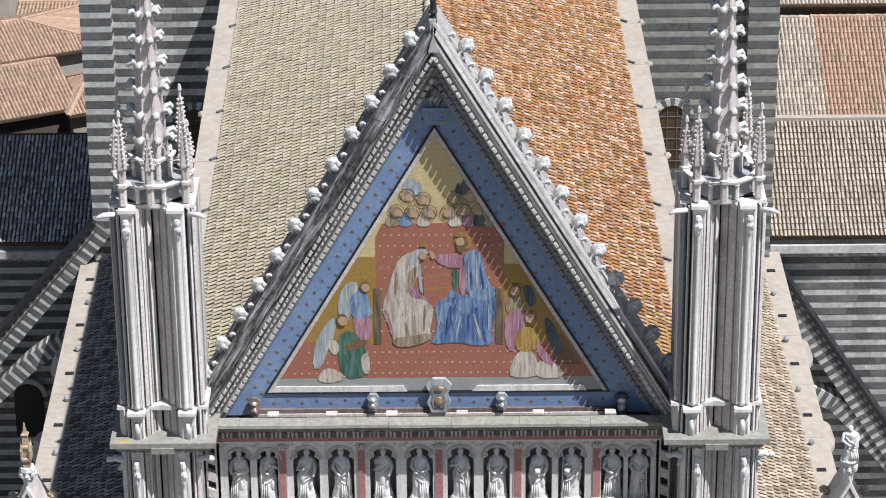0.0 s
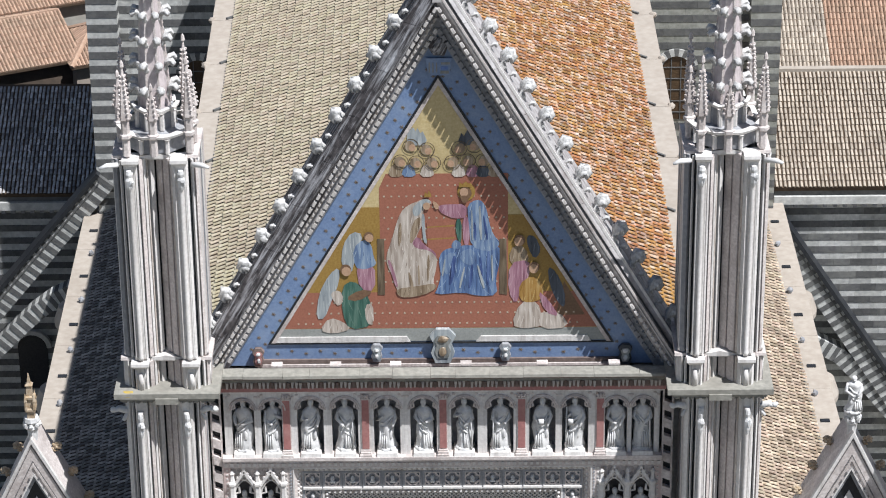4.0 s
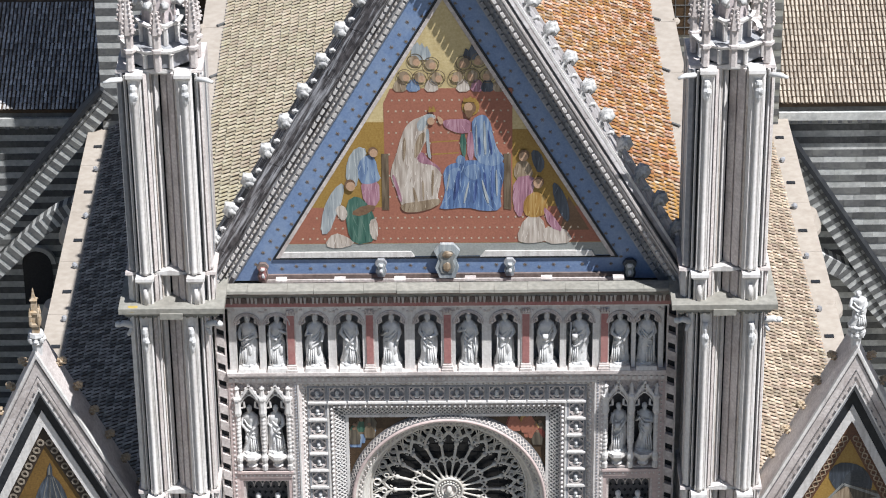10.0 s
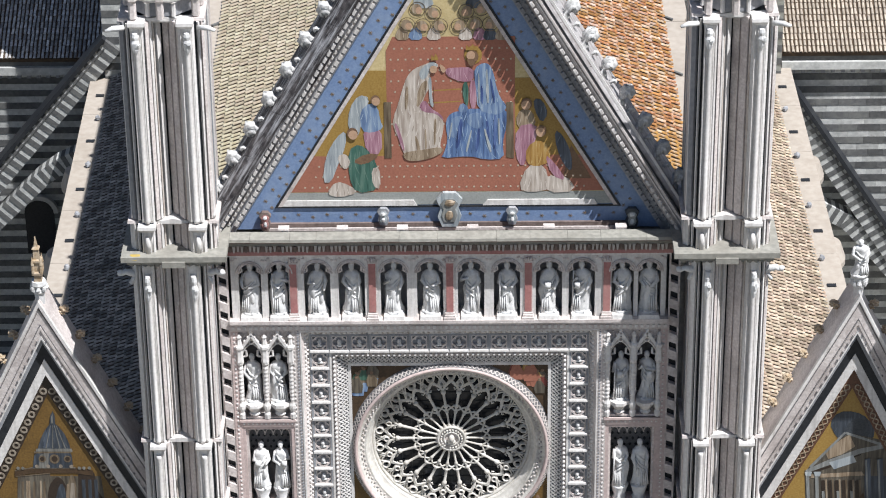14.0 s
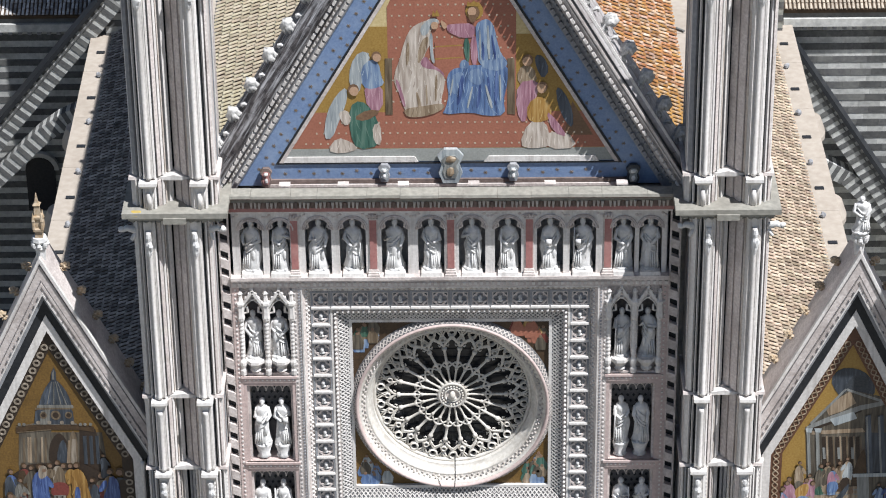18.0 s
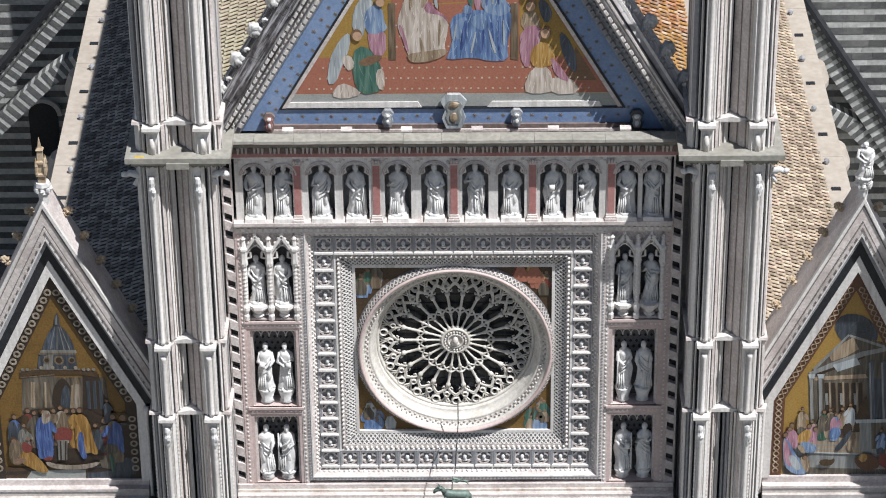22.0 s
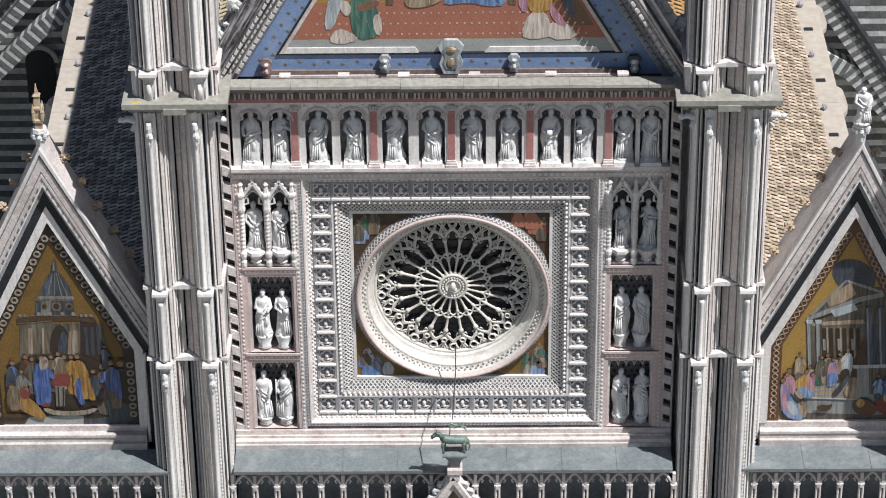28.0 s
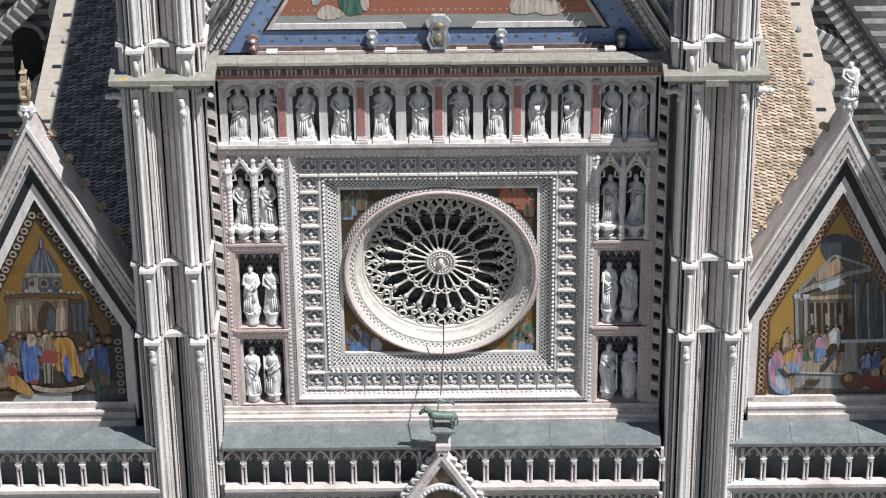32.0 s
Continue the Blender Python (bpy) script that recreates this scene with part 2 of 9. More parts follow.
C_CREAM = cloth("cream_drapery", (0.24, 0.185, 0.15), (0.47, 0.405, 0.345), (0.66, 0.6, 0.54))
C_BLUE = cloth("royal_blue_drapery", (0.035, 0.06, 0.14), (0.095, 0.165, 0.32), (0.27, 0.36, 0.49))
C_SKY = cloth("sky_blue_drapery", (0.06, 0.1, 0.2), (0.15, 0.225, 0.36), (0.34, 0.41, 0.48))
C_ROSE = cloth("rose_drapery", (0.16, 0.06, 0.09), (0.34, 0.17, 0.22), (0.5, 0.32, 0.36))
C_GREEN = cloth("green_drapery", (0.015, 0.05, 0.04), (0.045, 0.125, 0.095), (0.14, 0.22, 0.175))
C_YELLOW = cloth("ochre_drapery", (0.15, 0.07, 0.015), (0.36, 0.2, 0.05), (0.5, 0.36, 0.16))
C_GREY = cloth("grey_stone_mosaic", (0.13, 0.135, 0.13), (0.21, 0.215, 0.205), (0.32, 0.325, 0.31))
C_STONE = cloth("brown_stone_mosaic", (0.04, 0.03, 0.022), (0.1, 0.085, 0.065), (0.19, 0.165, 0.125))
C_TAN = cloth("tan_mosaic", (0.13, 0.085, 0.05), (0.28, 0.21, 0.14), (0.45, 0.37, 0.28))
C_WING = cloth("pale_wing_mosaic", (0.2, 0.23, 0.25), (0.34, 0.37, 0.38), (0.5, 0.52, 0.51))
C_SLATE = cloth("slate_mosaic", (0.025, 0.033, 0.045), (0.06, 0.075, 0.1), (0.13, 0.155, 0.19))
# darker, duller set of tones, mixed for the side mosaics
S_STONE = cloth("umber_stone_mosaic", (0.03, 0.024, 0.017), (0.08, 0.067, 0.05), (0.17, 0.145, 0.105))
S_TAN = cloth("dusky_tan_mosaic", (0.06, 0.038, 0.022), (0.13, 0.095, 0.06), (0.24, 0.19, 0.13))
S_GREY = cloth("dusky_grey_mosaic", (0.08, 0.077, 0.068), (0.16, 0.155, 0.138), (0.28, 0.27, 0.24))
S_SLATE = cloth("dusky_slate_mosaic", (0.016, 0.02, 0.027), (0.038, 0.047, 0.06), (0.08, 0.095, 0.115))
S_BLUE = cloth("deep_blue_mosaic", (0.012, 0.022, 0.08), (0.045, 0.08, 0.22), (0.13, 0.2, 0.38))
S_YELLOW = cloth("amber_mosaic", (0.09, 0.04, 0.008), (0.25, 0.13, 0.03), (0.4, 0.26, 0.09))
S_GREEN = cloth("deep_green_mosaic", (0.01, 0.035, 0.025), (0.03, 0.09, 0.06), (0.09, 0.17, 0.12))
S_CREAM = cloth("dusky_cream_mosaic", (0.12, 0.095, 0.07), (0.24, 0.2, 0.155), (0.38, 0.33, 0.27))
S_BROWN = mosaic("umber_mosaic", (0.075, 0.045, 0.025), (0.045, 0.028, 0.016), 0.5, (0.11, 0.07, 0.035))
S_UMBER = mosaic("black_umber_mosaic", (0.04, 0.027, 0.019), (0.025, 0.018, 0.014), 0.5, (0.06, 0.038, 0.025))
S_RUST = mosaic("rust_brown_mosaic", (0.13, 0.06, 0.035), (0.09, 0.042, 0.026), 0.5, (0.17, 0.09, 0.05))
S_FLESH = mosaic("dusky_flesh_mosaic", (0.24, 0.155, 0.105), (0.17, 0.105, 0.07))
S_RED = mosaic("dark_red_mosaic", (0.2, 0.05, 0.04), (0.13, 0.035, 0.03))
GOLD = mosaic("gold_mosaic", (0.6, 0.49, 0.27), (0.5, 0.39, 0.19), 0.5, (0.34, 0.25, 0.12))
AMBER = mosaic("amber_gold_mosaic", (0.36, 0.23, 0.065), (0.28, 0.165, 0.04), 0.5, (0.21, 0.12, 0.03))
OLD_GOLD = mosaic("old_gold_mosaic", (0.19, 0.11, 0.03), (0.125, 0.07, 0.02), 0.6, (0.085, 0.048, 0.015))
BLUE = mosaic("blue_mosaic", (0.195, 0.275, 0.43), (0.14, 0.21, 0.36), 0.5, (0.28, 0.345, 0.45))
THRONE = mosaic("red_brown_mosaic", (0.37, 0.15, 0.1), (0.29, 0.115, 0.075), 0.4, (0.24, 0.09, 0.065))
CREAM = mosaic("cream_mosaic", (0.52, 0.44, 0.34), (0.38, 0.31, 0.23), 0.5, (0.27, 0.2, 0.17))
ROBE_BLUE = mosaic("royal_blue_mosaic", (0.1, 0.17, 0.42), (0.16, 0.27, 0.52), 0.5, (0.05, 0.09, 0.25))
FLESH = mosaic("ochre_flesh_mosaic", (0.5, 0.33, 0.22), (0.4, 0.25, 0.16))
BROWN = mosaic("brown_mosaic", (0.2, 0.12, 0.07), (0.14, 0.08, 0.05), 0.4, (0.28, 0.18, 0.1))
STONEMOS = mosaic("grey_mosaic", (0.33, 0.34, 0.32), (0.26, 0.27, 0.255), 0.5, (0.2, 0.2, 0.19))
SLATE = mosaic("slate_blue_mosaic", (0.03, 0.036, 0.043), (0.055, 0.062, 0.07), 0.5, (0.07, 0.08, 0.1))


# ---- mesh helpers ----
class Build:
    """Collects vertices and faces of one part."""

    def __init__(self):
        self.v, self.f = [], []

    def add(self, vs, fs):
        o = len(self.v)
        self.v += [tuple(p) for p in vs]
        self.f += [tuple(i + o for i in f) for f in fs]
        return self

    def box(self, x0, x1, y0, y1, z0, z1):
        vs = [(x, y, z) for z in (z0, z1) for y in (y0, y1) for x in (x0, x1)]
        return self.add(vs, [(0, 2, 3, 1), (4, 5, 7, 6), (0, 1, 5, 4), (2, 6, 7, 3), (0, 4, 6, 2), (1, 3, 7, 5)])

    def bar(self, p, q, w, d, up=(0, -1, 0)):
        """A straight square bar from p to q, w wide and d deep towards up."""
        p, q, up = Vector(p), Vector(q), Vector(up)
        a = (q - p).normalized()
        s = a.cross(up).normalized() * (w / 2)
        u = s.cross(a).normalized() * (d / 2)
        vs = [c + i * s + j * u for c in (p, q) for i, j in ((-1, -1), (1, -1), (1, 1), (-1, 1))]
        return self.add(vs, [(0, 3, 2, 1), (4, 5, 6, 7), (0, 1, 5, 4), (1, 2, 6, 5), (2, 3, 7, 6), (3, 0, 4, 7)])

    def prism(self, pts, y0, y1):
        """A polygon of (x, z), anticlockwise seen from the front, from y0 (front) to y1."""
        n = len(pts)
        vs = [(x, y0, z) for x, z in pts] + [(x, y1, z) for x, z in pts]
        fs = [tuple(range(n)), tuple(range(2 * n - 1, n - 1, -1))]
        return self.add(vs, fs + [(i, i + n, (i + 1) % n + n, (i + 1) % n) for i in range(n)])

    def column(self, pts, z0, z1, top=1.0):
        """A polygon of (x, y), anticlockwise from above, from z0 to z1."""
        n = len(pts)
        cx, cy = sum(p[0] for p in pts) / n, sum(p[1] for p in pts) / n
        vs = [(x, y, z0) for x, y in pts] + [(cx + (x - cx) * top, cy + (y - cy) * top, z1) for x, y in pts]
        fs = [tuple(range(n - 1, -1, -1)), tuple(range(n, 2 * n))]
        return self.add(vs, fs + [(i, (i + 1) % n, (i + 1) % n + n, i + n) for i in range(n)])

    def lathe(self, x, y, rings, seg=10, turn=0.0, sx=1.0, sy=1.0):
        """Rings of (radius, z) round an upright axis."""
        vs, fs = [], []
        for r, z in rings:
            vs += [(x + sx * r * math.cos(turn + 2 * math.pi * i / seg), y + sy * r * math.sin(turn + 2 * math.pi * i / seg), z) for i in range(seg)]
        for k in range(len(rings) - 1):
            for i in range(seg):
                j = (i + 1) % seg
                fs.append((k * seg + i, k * seg + j, (k + 1) * seg + j, (k + 1) * seg + i))
        fs += [tuple(range(seg - 1, -1, -1)), tuple(range(len(vs) - seg, len(vs)))]
        return self.add(vs, fs)

    def hoop(self, cx, cz, profile, seg=72, a0=0.0, a1=2 * math.pi):
        """A profile of (radius, y) swept round an axis along y."""
        vs, fs, n = [], [], len(profile)
        full = abs(a1 - a0 - 2 * math.pi) < 1e-6
        steps = seg if full else seg + 1
        for i in range(steps):
            a = a0 + (a1 - a0) * i / seg
            vs += [(cx + r * math.cos(a), y, cz + r * math.sin(a)) for r, y in profile]
        for i in range(seg):
            j = (i + 1) % steps
            for k in range(n - 1):
                fs.append((i * n + k, j * n + k, j * n + k + 1, i * n + k + 1))
        return self.add(vs, fs)

    slim = 1.0

    def tube(self, pts, r, seg=6):
        pts = [Vector(p) for p in pts]
        vs, fs = [], []
        for i, p in enumerate(pts):
            a = (pts[min(i + 1, len(pts) - 1)] - pts[max(i - 1, 0)]).normalized()
            s = a.orthogonal().normalized() if abs(a.y) > 0.9 else a.cross(Vector((0, 1, 0))).normalized()
            u = a.cross(s)
            rr = self.slim * (r[i] if isinstance(r, (list, tuple)) else r)
            vs += [p + rr * (math.cos(2 * math.pi * k / seg) * s + math.sin(2 * math.pi * k / seg) * u) for k in range(seg)]
        for i in range(len(pts) - 1):
            for k in range(seg):
                j = (k + 1) % seg
                fs.append((i * seg + k, i * seg + j, (i + 1) * seg + j, (i + 1) * seg + k))
        fs += [tuple(range(seg - 1, -1, -1)), tuple(range(len(vs) - seg, len(vs)))]
        return self.add(vs, fs)

    def blob(self, c, r, seg=7, rows=5, rough=0.0):
        """A lumpy ellipsoid."""
        vs, fs = [(c[0], c[1], c[2] - r[2])], []
        for k in range(1, rows):
            t = -math.pi / 2 + math.pi * k / rows
            for i in range(seg):
                a = 2 * math.pi * i / seg
                q = 1 + rough * random.uniform(-1, 1)
                vs.append((c[0] + q * r[0] * math.cos(t) * math.cos(a), c[1] + q * r[1] * math.cos(t) * math.sin(a), c[2] + q * r[2] * math.sin(t)))
        vs.append((c[0], c[1], c[2] + r[2]))
        top = len(vs) - 1
        for i in range(seg):
            j = (i + 1) % seg
            fs += [(0, 1 + j, 1 + i), (top, top - seg + i, top - seg + j)]
            for k in range(rows - 2):
                fs.append((1 + k * seg + i, 1 + k * seg + j, 1 + (k + 1) * seg + j, 1 + (k + 1) * seg + i))
        return self.add(vs, fs)

    def arch(self, x0, x1, z0, z1, cx, w, spring, rise, y0, y1, seg=8, pointed=False):
        """A plate with one arched opening, open at the foot: jambs and the spandrels over the arch."""
        self.box(x0, cx - w, y0, y1, z0, z1)
        self.box(cx + w, x1, y0, y1, z0, z1)
        curve = []
        for i in range(seg + 1):
            u = -1 + 2 * i / seg
            h = rise * ((1 - abs(u) ** 1.6) if pointed else math.sqrt(max(0, 1 - u * u)))
            curve.append((cx + u * w, spring + h))
        for (xa, za), (xb, zb) in zip(curve, curve[1:]):
            self.prism([(xa, za), (xb, zb), (xb, z1), (xa, z1)], y0, y1)
        return self

    def mesh(self, name, mat, smooth=False):
        me = bpy.data.meshes.new(name)
        me.from_pydata(self.v, [], self.f)
        me.materials.append(mat)
        if smooth:
            me.polygons.foreach_set("use_smooth", [True] * len(me.polygons))
        return me


def part(name, b, mat, parent=None, label="", smooth=False):
    ob = new(name, b.mesh(name, mat, smooth))
    if parent:
        ob.parent = parent
        if parent.name in BASE:
            ob.matrix_parent_inverse = Matrix.Translation(-BASE[parent.name])
    return tagged(ob, label)


BASE = {}


def thing(name, label, category, group="", kind="", at=(0, 0, 0), base=None):
    """An empty that carries parts; at: its parts are built round it; base: its parts are built where they stand."""
    ob = new(name)
    ob.location = base or at
    if base:
        BASE[ob.name] = Vector(base)
    return tagged(ob, label, category, group, kind)


def solid(name, b, mat, label, category, group="", kind="", smooth=False):
    return tagged(new(name, b.mesh(name, mat, smooth)), label, category, group, kind)

# ---- ground and the church's large walls ----
g = Build()
g.box(-2500, 2500, -2500, 2500, -1.0, 0.0)
solid("ground", g, EARTH, "dusty paved ground far below", "ground", kind="structure")
NAVE = -0.2


def structure(name, b, mat, label, category):
    return solid(name, b, mat, label, category, kind="structure")


b = Build()
b.box(-7.9, 7.9, 1.4, 1.75, 17.0, 34.4)
b.box(-7.9, 7.9, 0.3, 0.75, 17.0, 19.6)
structure("wall_central", b, GREY, "grey marble core wall behind the carved front", "wall")
for s in (-1, 1):
    b = Build()
    lo, hi = sorted((s * 10.2, s * 19.5))
    b.box(lo, hi, 0.5, 1.5, 0.0, 20.0)
    structure("wall_side", b, GREY, "grey marble wall under a side gable", "wall")
    b = Build()
    lo, hi = sorted((NAVE + s * 7.6, NAVE + s * 8.5))
    b.box(lo, hi, 1.6, 46.0, 0.0, 34.6)
    structure("wall_nave", b, LIGHT_COURSE, "high pale stone nave wall", "wall")
    b = Build()
    lo, hi = sorted((NAVE + s * 16.6, NAVE + s * 17.3))
    b.box(lo, hi, 1.5, 46.0, 0.0, 18.6)
    structure("wall_aisle", b, LIGHT_COURSE, "outer stone wall of the aisle", "wall")
b = Build()
b.box(-18, 18, -0.3, 1.5, 0.0, 17.0)
structure("wall_lower", b, GREY, "lower marble front below the gallery", "wall")


# ---- statues ----
def statue_mesh(seed, h=1.75, socle=0.0, wide=1.0):
    """A robed figure as one plain mesh, feet at the origin, facing -y."""
    r = random.Random(seed)
    b = Build()
    ph, k, hip = r.uniform(0, 6), r.choice((5, 6, 7, 8)), r.choice((-1, 1)) * r.uniform(0.03, 0.07)
    prof = [(0.26, 0), (0.265, 0.03), (0.24, 0.1), (0.225, 0.2), (0.225, 0.3), (0.235, 0.4), (0.225, 0.48), (0.195, 0.56), (0.2, 0.63), (0.225, 0.7), (0.235, 0.75), (0.18, 0.805), (0.1, 0.835), (0.065, 0.85),
            (0.075, 0.87), (0.095, 0.9), (0.1, 0.935), (0.085, 0.97), (0.04, 0.995), (0.005, 1.0)]
    seg, vs, fs = 26, [], []
    g = h / 1.75
    for rad, u in prof:
        drape = 1.0 if u < 0.56 else 0.55 if u < 0.8 else 0.0
        ox = hip * math.sin(math.pi * min(1, u / 0.95) * 1.1) * (1 if u < 0.8 else 0.4)
        for i in range(seg):
            a = 2 * math.pi * i / seg
            fold = 1 + drape * (0.3 * (abs(math.cos(0.5 * k * a + ph + 3.2 * u * (1 if seed % 2 else -1))) - 0.62) + 0.12 * math.cos(2 * a - 7 * u + ph) + 0.05 * r.uniform(-1, 1))
            face = 0.95 if u > 0.84 else 1.12 * wide
            vs.append((ox + g * rad * fold * face * math.cos(a), g * rad * fold * (0.95 if u > 0.84 else 0.78) * math.sin(a) - (0.02 if u > 0.84 else 0), socle + h * u))
    n = len(prof)
    for q in range(n - 1):
        for i in range(seg):
            j = (i + 1) % seg
            fs.append((q * seg + i, q * seg + j, (q + 1) * seg + j, (q + 1) * seg + i))
    fs += [tuple(range(seg - 1, -1, -1)), tuple(range(len(vs) - seg, len(vs)))]
    b.add(vs, fs)
    b.blob((0.0, -0.1, socle + h * 0.885), (0.05, 0.05, 0.09), 6, 4, 0.2)
    for s in (-1, 1):
        up = r.random() < 0.3
        hand = (s * r.uniform(-0.02, 0.2), -0.3, socle + h * (r.uniform(0.68, 0.76) if up else r.uniform(0.46, 0.62)))
        b.tube([(s * 0.21 * wide, 0.0, socle + h * 0.775), (s * r.uniform(0.28, 0.34) * wide, -0.06, socle + h * r.uniform(0.58, 0.62)), hand], [0.08, 0.085, 0.045], 7)
    t = r.choice((-1, 1))
    # mantle: a heavy swag over the hips, with ridges falling from the raised arm
    for q in range(3):
        zz = socle + h * (0.66 - 0.1 * q + r.uniform(-0.03, 0.03))
        b.tube([(-0.2 * t * wide, -0.12, zz + 0.12), (-0.05 * t, -0.2, zz - 0.08), (0.12 * t, -0.2, zz - 0.22), (0.24 * t * wide, -0.1, zz - 0.26)], [0.02, 0.04, 0.035, 0.02], 5)
    for q in range(4):
        x = t * (0.05 + 0.07 * q)
        b.tube([(x * 0.9, -0.19 + 0.02 * q, socle + h * 0.36), (x * 1.05, -0.23 + 0.025 * q, socle + h * 0.15), (x * 1.15, -0.25 + 0.03 * q, socle + 0.02)], [0.02, 0.035, 0.03], 5)
    b.blob((-0.1 * t, -0.17, socle + h * 0.3), (0.07, 0.06, 0.2), 8, 6, 0.1)
    b.blob((-0.11 * t, -0.24, socle + 0.04), (0.06, 0.1, 0.045), 6, 4)
    if r.random() < 0.5:
        b.box(0.04 * t, 0.22 * t, -0.36, -0.26, socle + h * 0.52, socle + h * 0.64)
    if r.random() < 0.4:
        b.tube([(0.3 * t, -0.2, socle + 0.03), (0.27 * t, -0.24, socle + h * 0.85)], 0.025, 6)
    if socle:
        b.lathe(0, 0, [(0.16, 0), (0.27, 0.05), (0.2, 0.12), (0.31, socle - 0.08), (0.33, socle)], 8, math.pi / 8)
    else:
        b.lathe(0, 0, [(0.33, -0.08), (0.34, 0.0), (0.3, 0.06)], 8, math.pi / 8)
    return b.mesh("statue", STATUE, True)


APOSTLES = [statue_mesh(11 + i, 1.93, 0.0, 0.94) for i in range(12)]
PROPHETS = [statue_mesh(31 + i, 1.9 + 0.06 * (i % 4 > 1), 0.6 if i % 4 < 2 else 0.38, 0.85) for i in range(8)]
GOTHIC = [statue_mesh(51 + i, 1.86, 0.0, 0.9) for i in range(4)]


def place_statue(me, x, y, z, turn, label, group):
    ob = tagged(new("statue", me), label, "statue", group)
    ob.location, ob.rotation_euler = (x, y, z), (0, 0, radians(turn))
    return ob


# ---- row of twelve niches ----
xs = [-6.85, -5.84, -4.53, -3.34, -1.89, -0.63, 0.78, 2.02, 3.47, 4.6, 6.0, 6.93]
row = thing("niche_row", "pale marble row of twelve round-arched niches with red strips", "arcade", base=(0, 0, 31.4), kind="structure")
b = Build()
b.box(-7.6, 7.6, 0.7, 0.8, 31.4, 34.0)
part("back_wall", b, GREY, row, "grey weathered back of the niches")
starts = [(-7.5, -6.34), (-6.34, -5.5), (-5.2, -3.93), (-3.93, -2.78), (-2.48, -1.26), (-1.26, -0.11), (0.2, 1.4), (1.4, 2.6), (2.9, 4.04), (4.04, 5.3), (5.62, 6.47), (6.47, 7.5)]
for x, (a, c) in zip(xs, starts):
    w = 0.39 if abs(x) > 5.7 else 0.455
    b = Build()
    b.arch(a, c, 31.42, 33.9, x, w, 33.22, w + 0.02, 0.0, 0.7, 12)
    part("niche", b, WHITE, row)
    for r0, y0 in ((w + 0.09, -0.05), (w + 0.02, -0.03)):
        b = Build()
        b.hoop(x, 33.22, [(r0, 0.02), (r0, y0), (r0 - 0.04, y0 - 0.02), (r0 - 0.06, y0 + 0.02), (r0 - 0.06, 0.05)], 16, 0, math.pi)
        part("arch_moulding", b, PALE, row)
    b = Build()
    for i in range(7):
        t = math.pi * (0.08 + 0.84 * i / 6)
        b.tube([(x, 0.66, 33.2), (x + 0.8 * w * math.cos(t), 0.56, 33.2 + 0.8 * w * math.sin(t)), (x + 0.98 * w * math.cos(t), 0.3, 33.2 + 0.98 * w * math.sin(t))], [0.03, 0.045, 0.05], 5)
    part("shell", b, PALE, row, "scalloped shell head")
    b = Build()
    for q in (-1, 1):
        b.tube([(x + q * w, 0.02, 33.2), (x + q * (w - 0.12), 0.03, 33.3), (x + q * (w - 0.1), 0.03, 33.45)], [0.02, 0.05, 0.03], 5)
    b.blob((x, 0.0, 33.22 + w - 0.03), (0.07, 0.06, 0.06), 6, 4, 0.3)
    part("cusp", b, PALE, row)
    b = Build()
    b.column([(x - 0.37, -0.22), (x + 0.37, -0.22), (x + 0.37, 0.6), (x - 0.37, 0.6)], 31.42, 31.56, 0.93)
    part("plinth", b, WHITE, row)
for x in (-5.35, -2.63, 0.045, 2.75, 5.46):
    b = Build()
    b.box(x - 0.155, x + 0.155, -0.03, 0.6, 31.42, 33.9)
    part("pilaster", b, PALE, row)
    b = Build()
    b.box(x - 0.12, x + 0.12, -0.05, -0.03, 31.66, 33.6)
    part("inlay", b, RED, row, "flat red marble inlay")
    b = Build()
    b.box(x - 0.21, x + 0.21, -0.22, 0.0, 31.4, 31.5)
    b.box(x - 0.18, x + 0.18, -0.16, 0.0, 31.5, 31.57)
    b.box(x - 0.165, x + 0.165, -0.1, 0.0, 31.57, 31.63)
    part("base", b, PALE, row)
    b = Build()
    b.box(x - 0.17, x + 0.17, -0.07, 0.0, 33.6, 33.66)
    for q in (-0.09, 0.0, 0.09):
        b.blob((x + q, -0.07, 33.75), (0.055, 0.06, 0.09), 6, 4, rough=0.25)
    part("carved_capital", b, PALE, row)
b = Build()
for k, (a, c) in enumerate(starts):
    for q in range(9):
        x = a + (c - a) * (q + 0.5) / 9
        if abs(x - xs[k]) > 0.36:
            b.blob((x, -0.01, 33.72 + 0.08 * (q % 2)), (0.07, 0.03, 0.05), 5, 4, 0.35)
tagged(part("spandrel_leaves", b, PALE, row, "carved leaves in the corners over the arches"), kind="stuff")
for i, x in enumerate(xs):
    place_statue(APOSTLES[i], x, 0.24, 31.58, (-12, 8, 14, -6, 4, -10)[i % 6], "grey-white marble robed statue in a round-arched niche", "statues of the upper row")

# sill under the row, with small blocks
sill = thing("sill_course", "pale marble sill with a row of small blocks", "sill", base=(0, 0, 31.1), kind="structure")
b = Build()
b.box(-7.6, 7.6, -0.24, 0.6, 31.3, 31.42)
b.box(-7.6, 7.6, -0.16, 0.6, 31.2, 31.3)
b.box(-7.6, 7.6, -0.1, 0.6, 30.96, 31.2)
part("slab", b, PALE, sill)
b = Build()
for i in range(76):
    x = -7.5 + i * 0.2
    b.box(x - 0.05, x + 0.05, -0.15, -0.09, 31.04, 31.15)
tagged(part("dentils", b, WHITE, sill), kind="stuff")

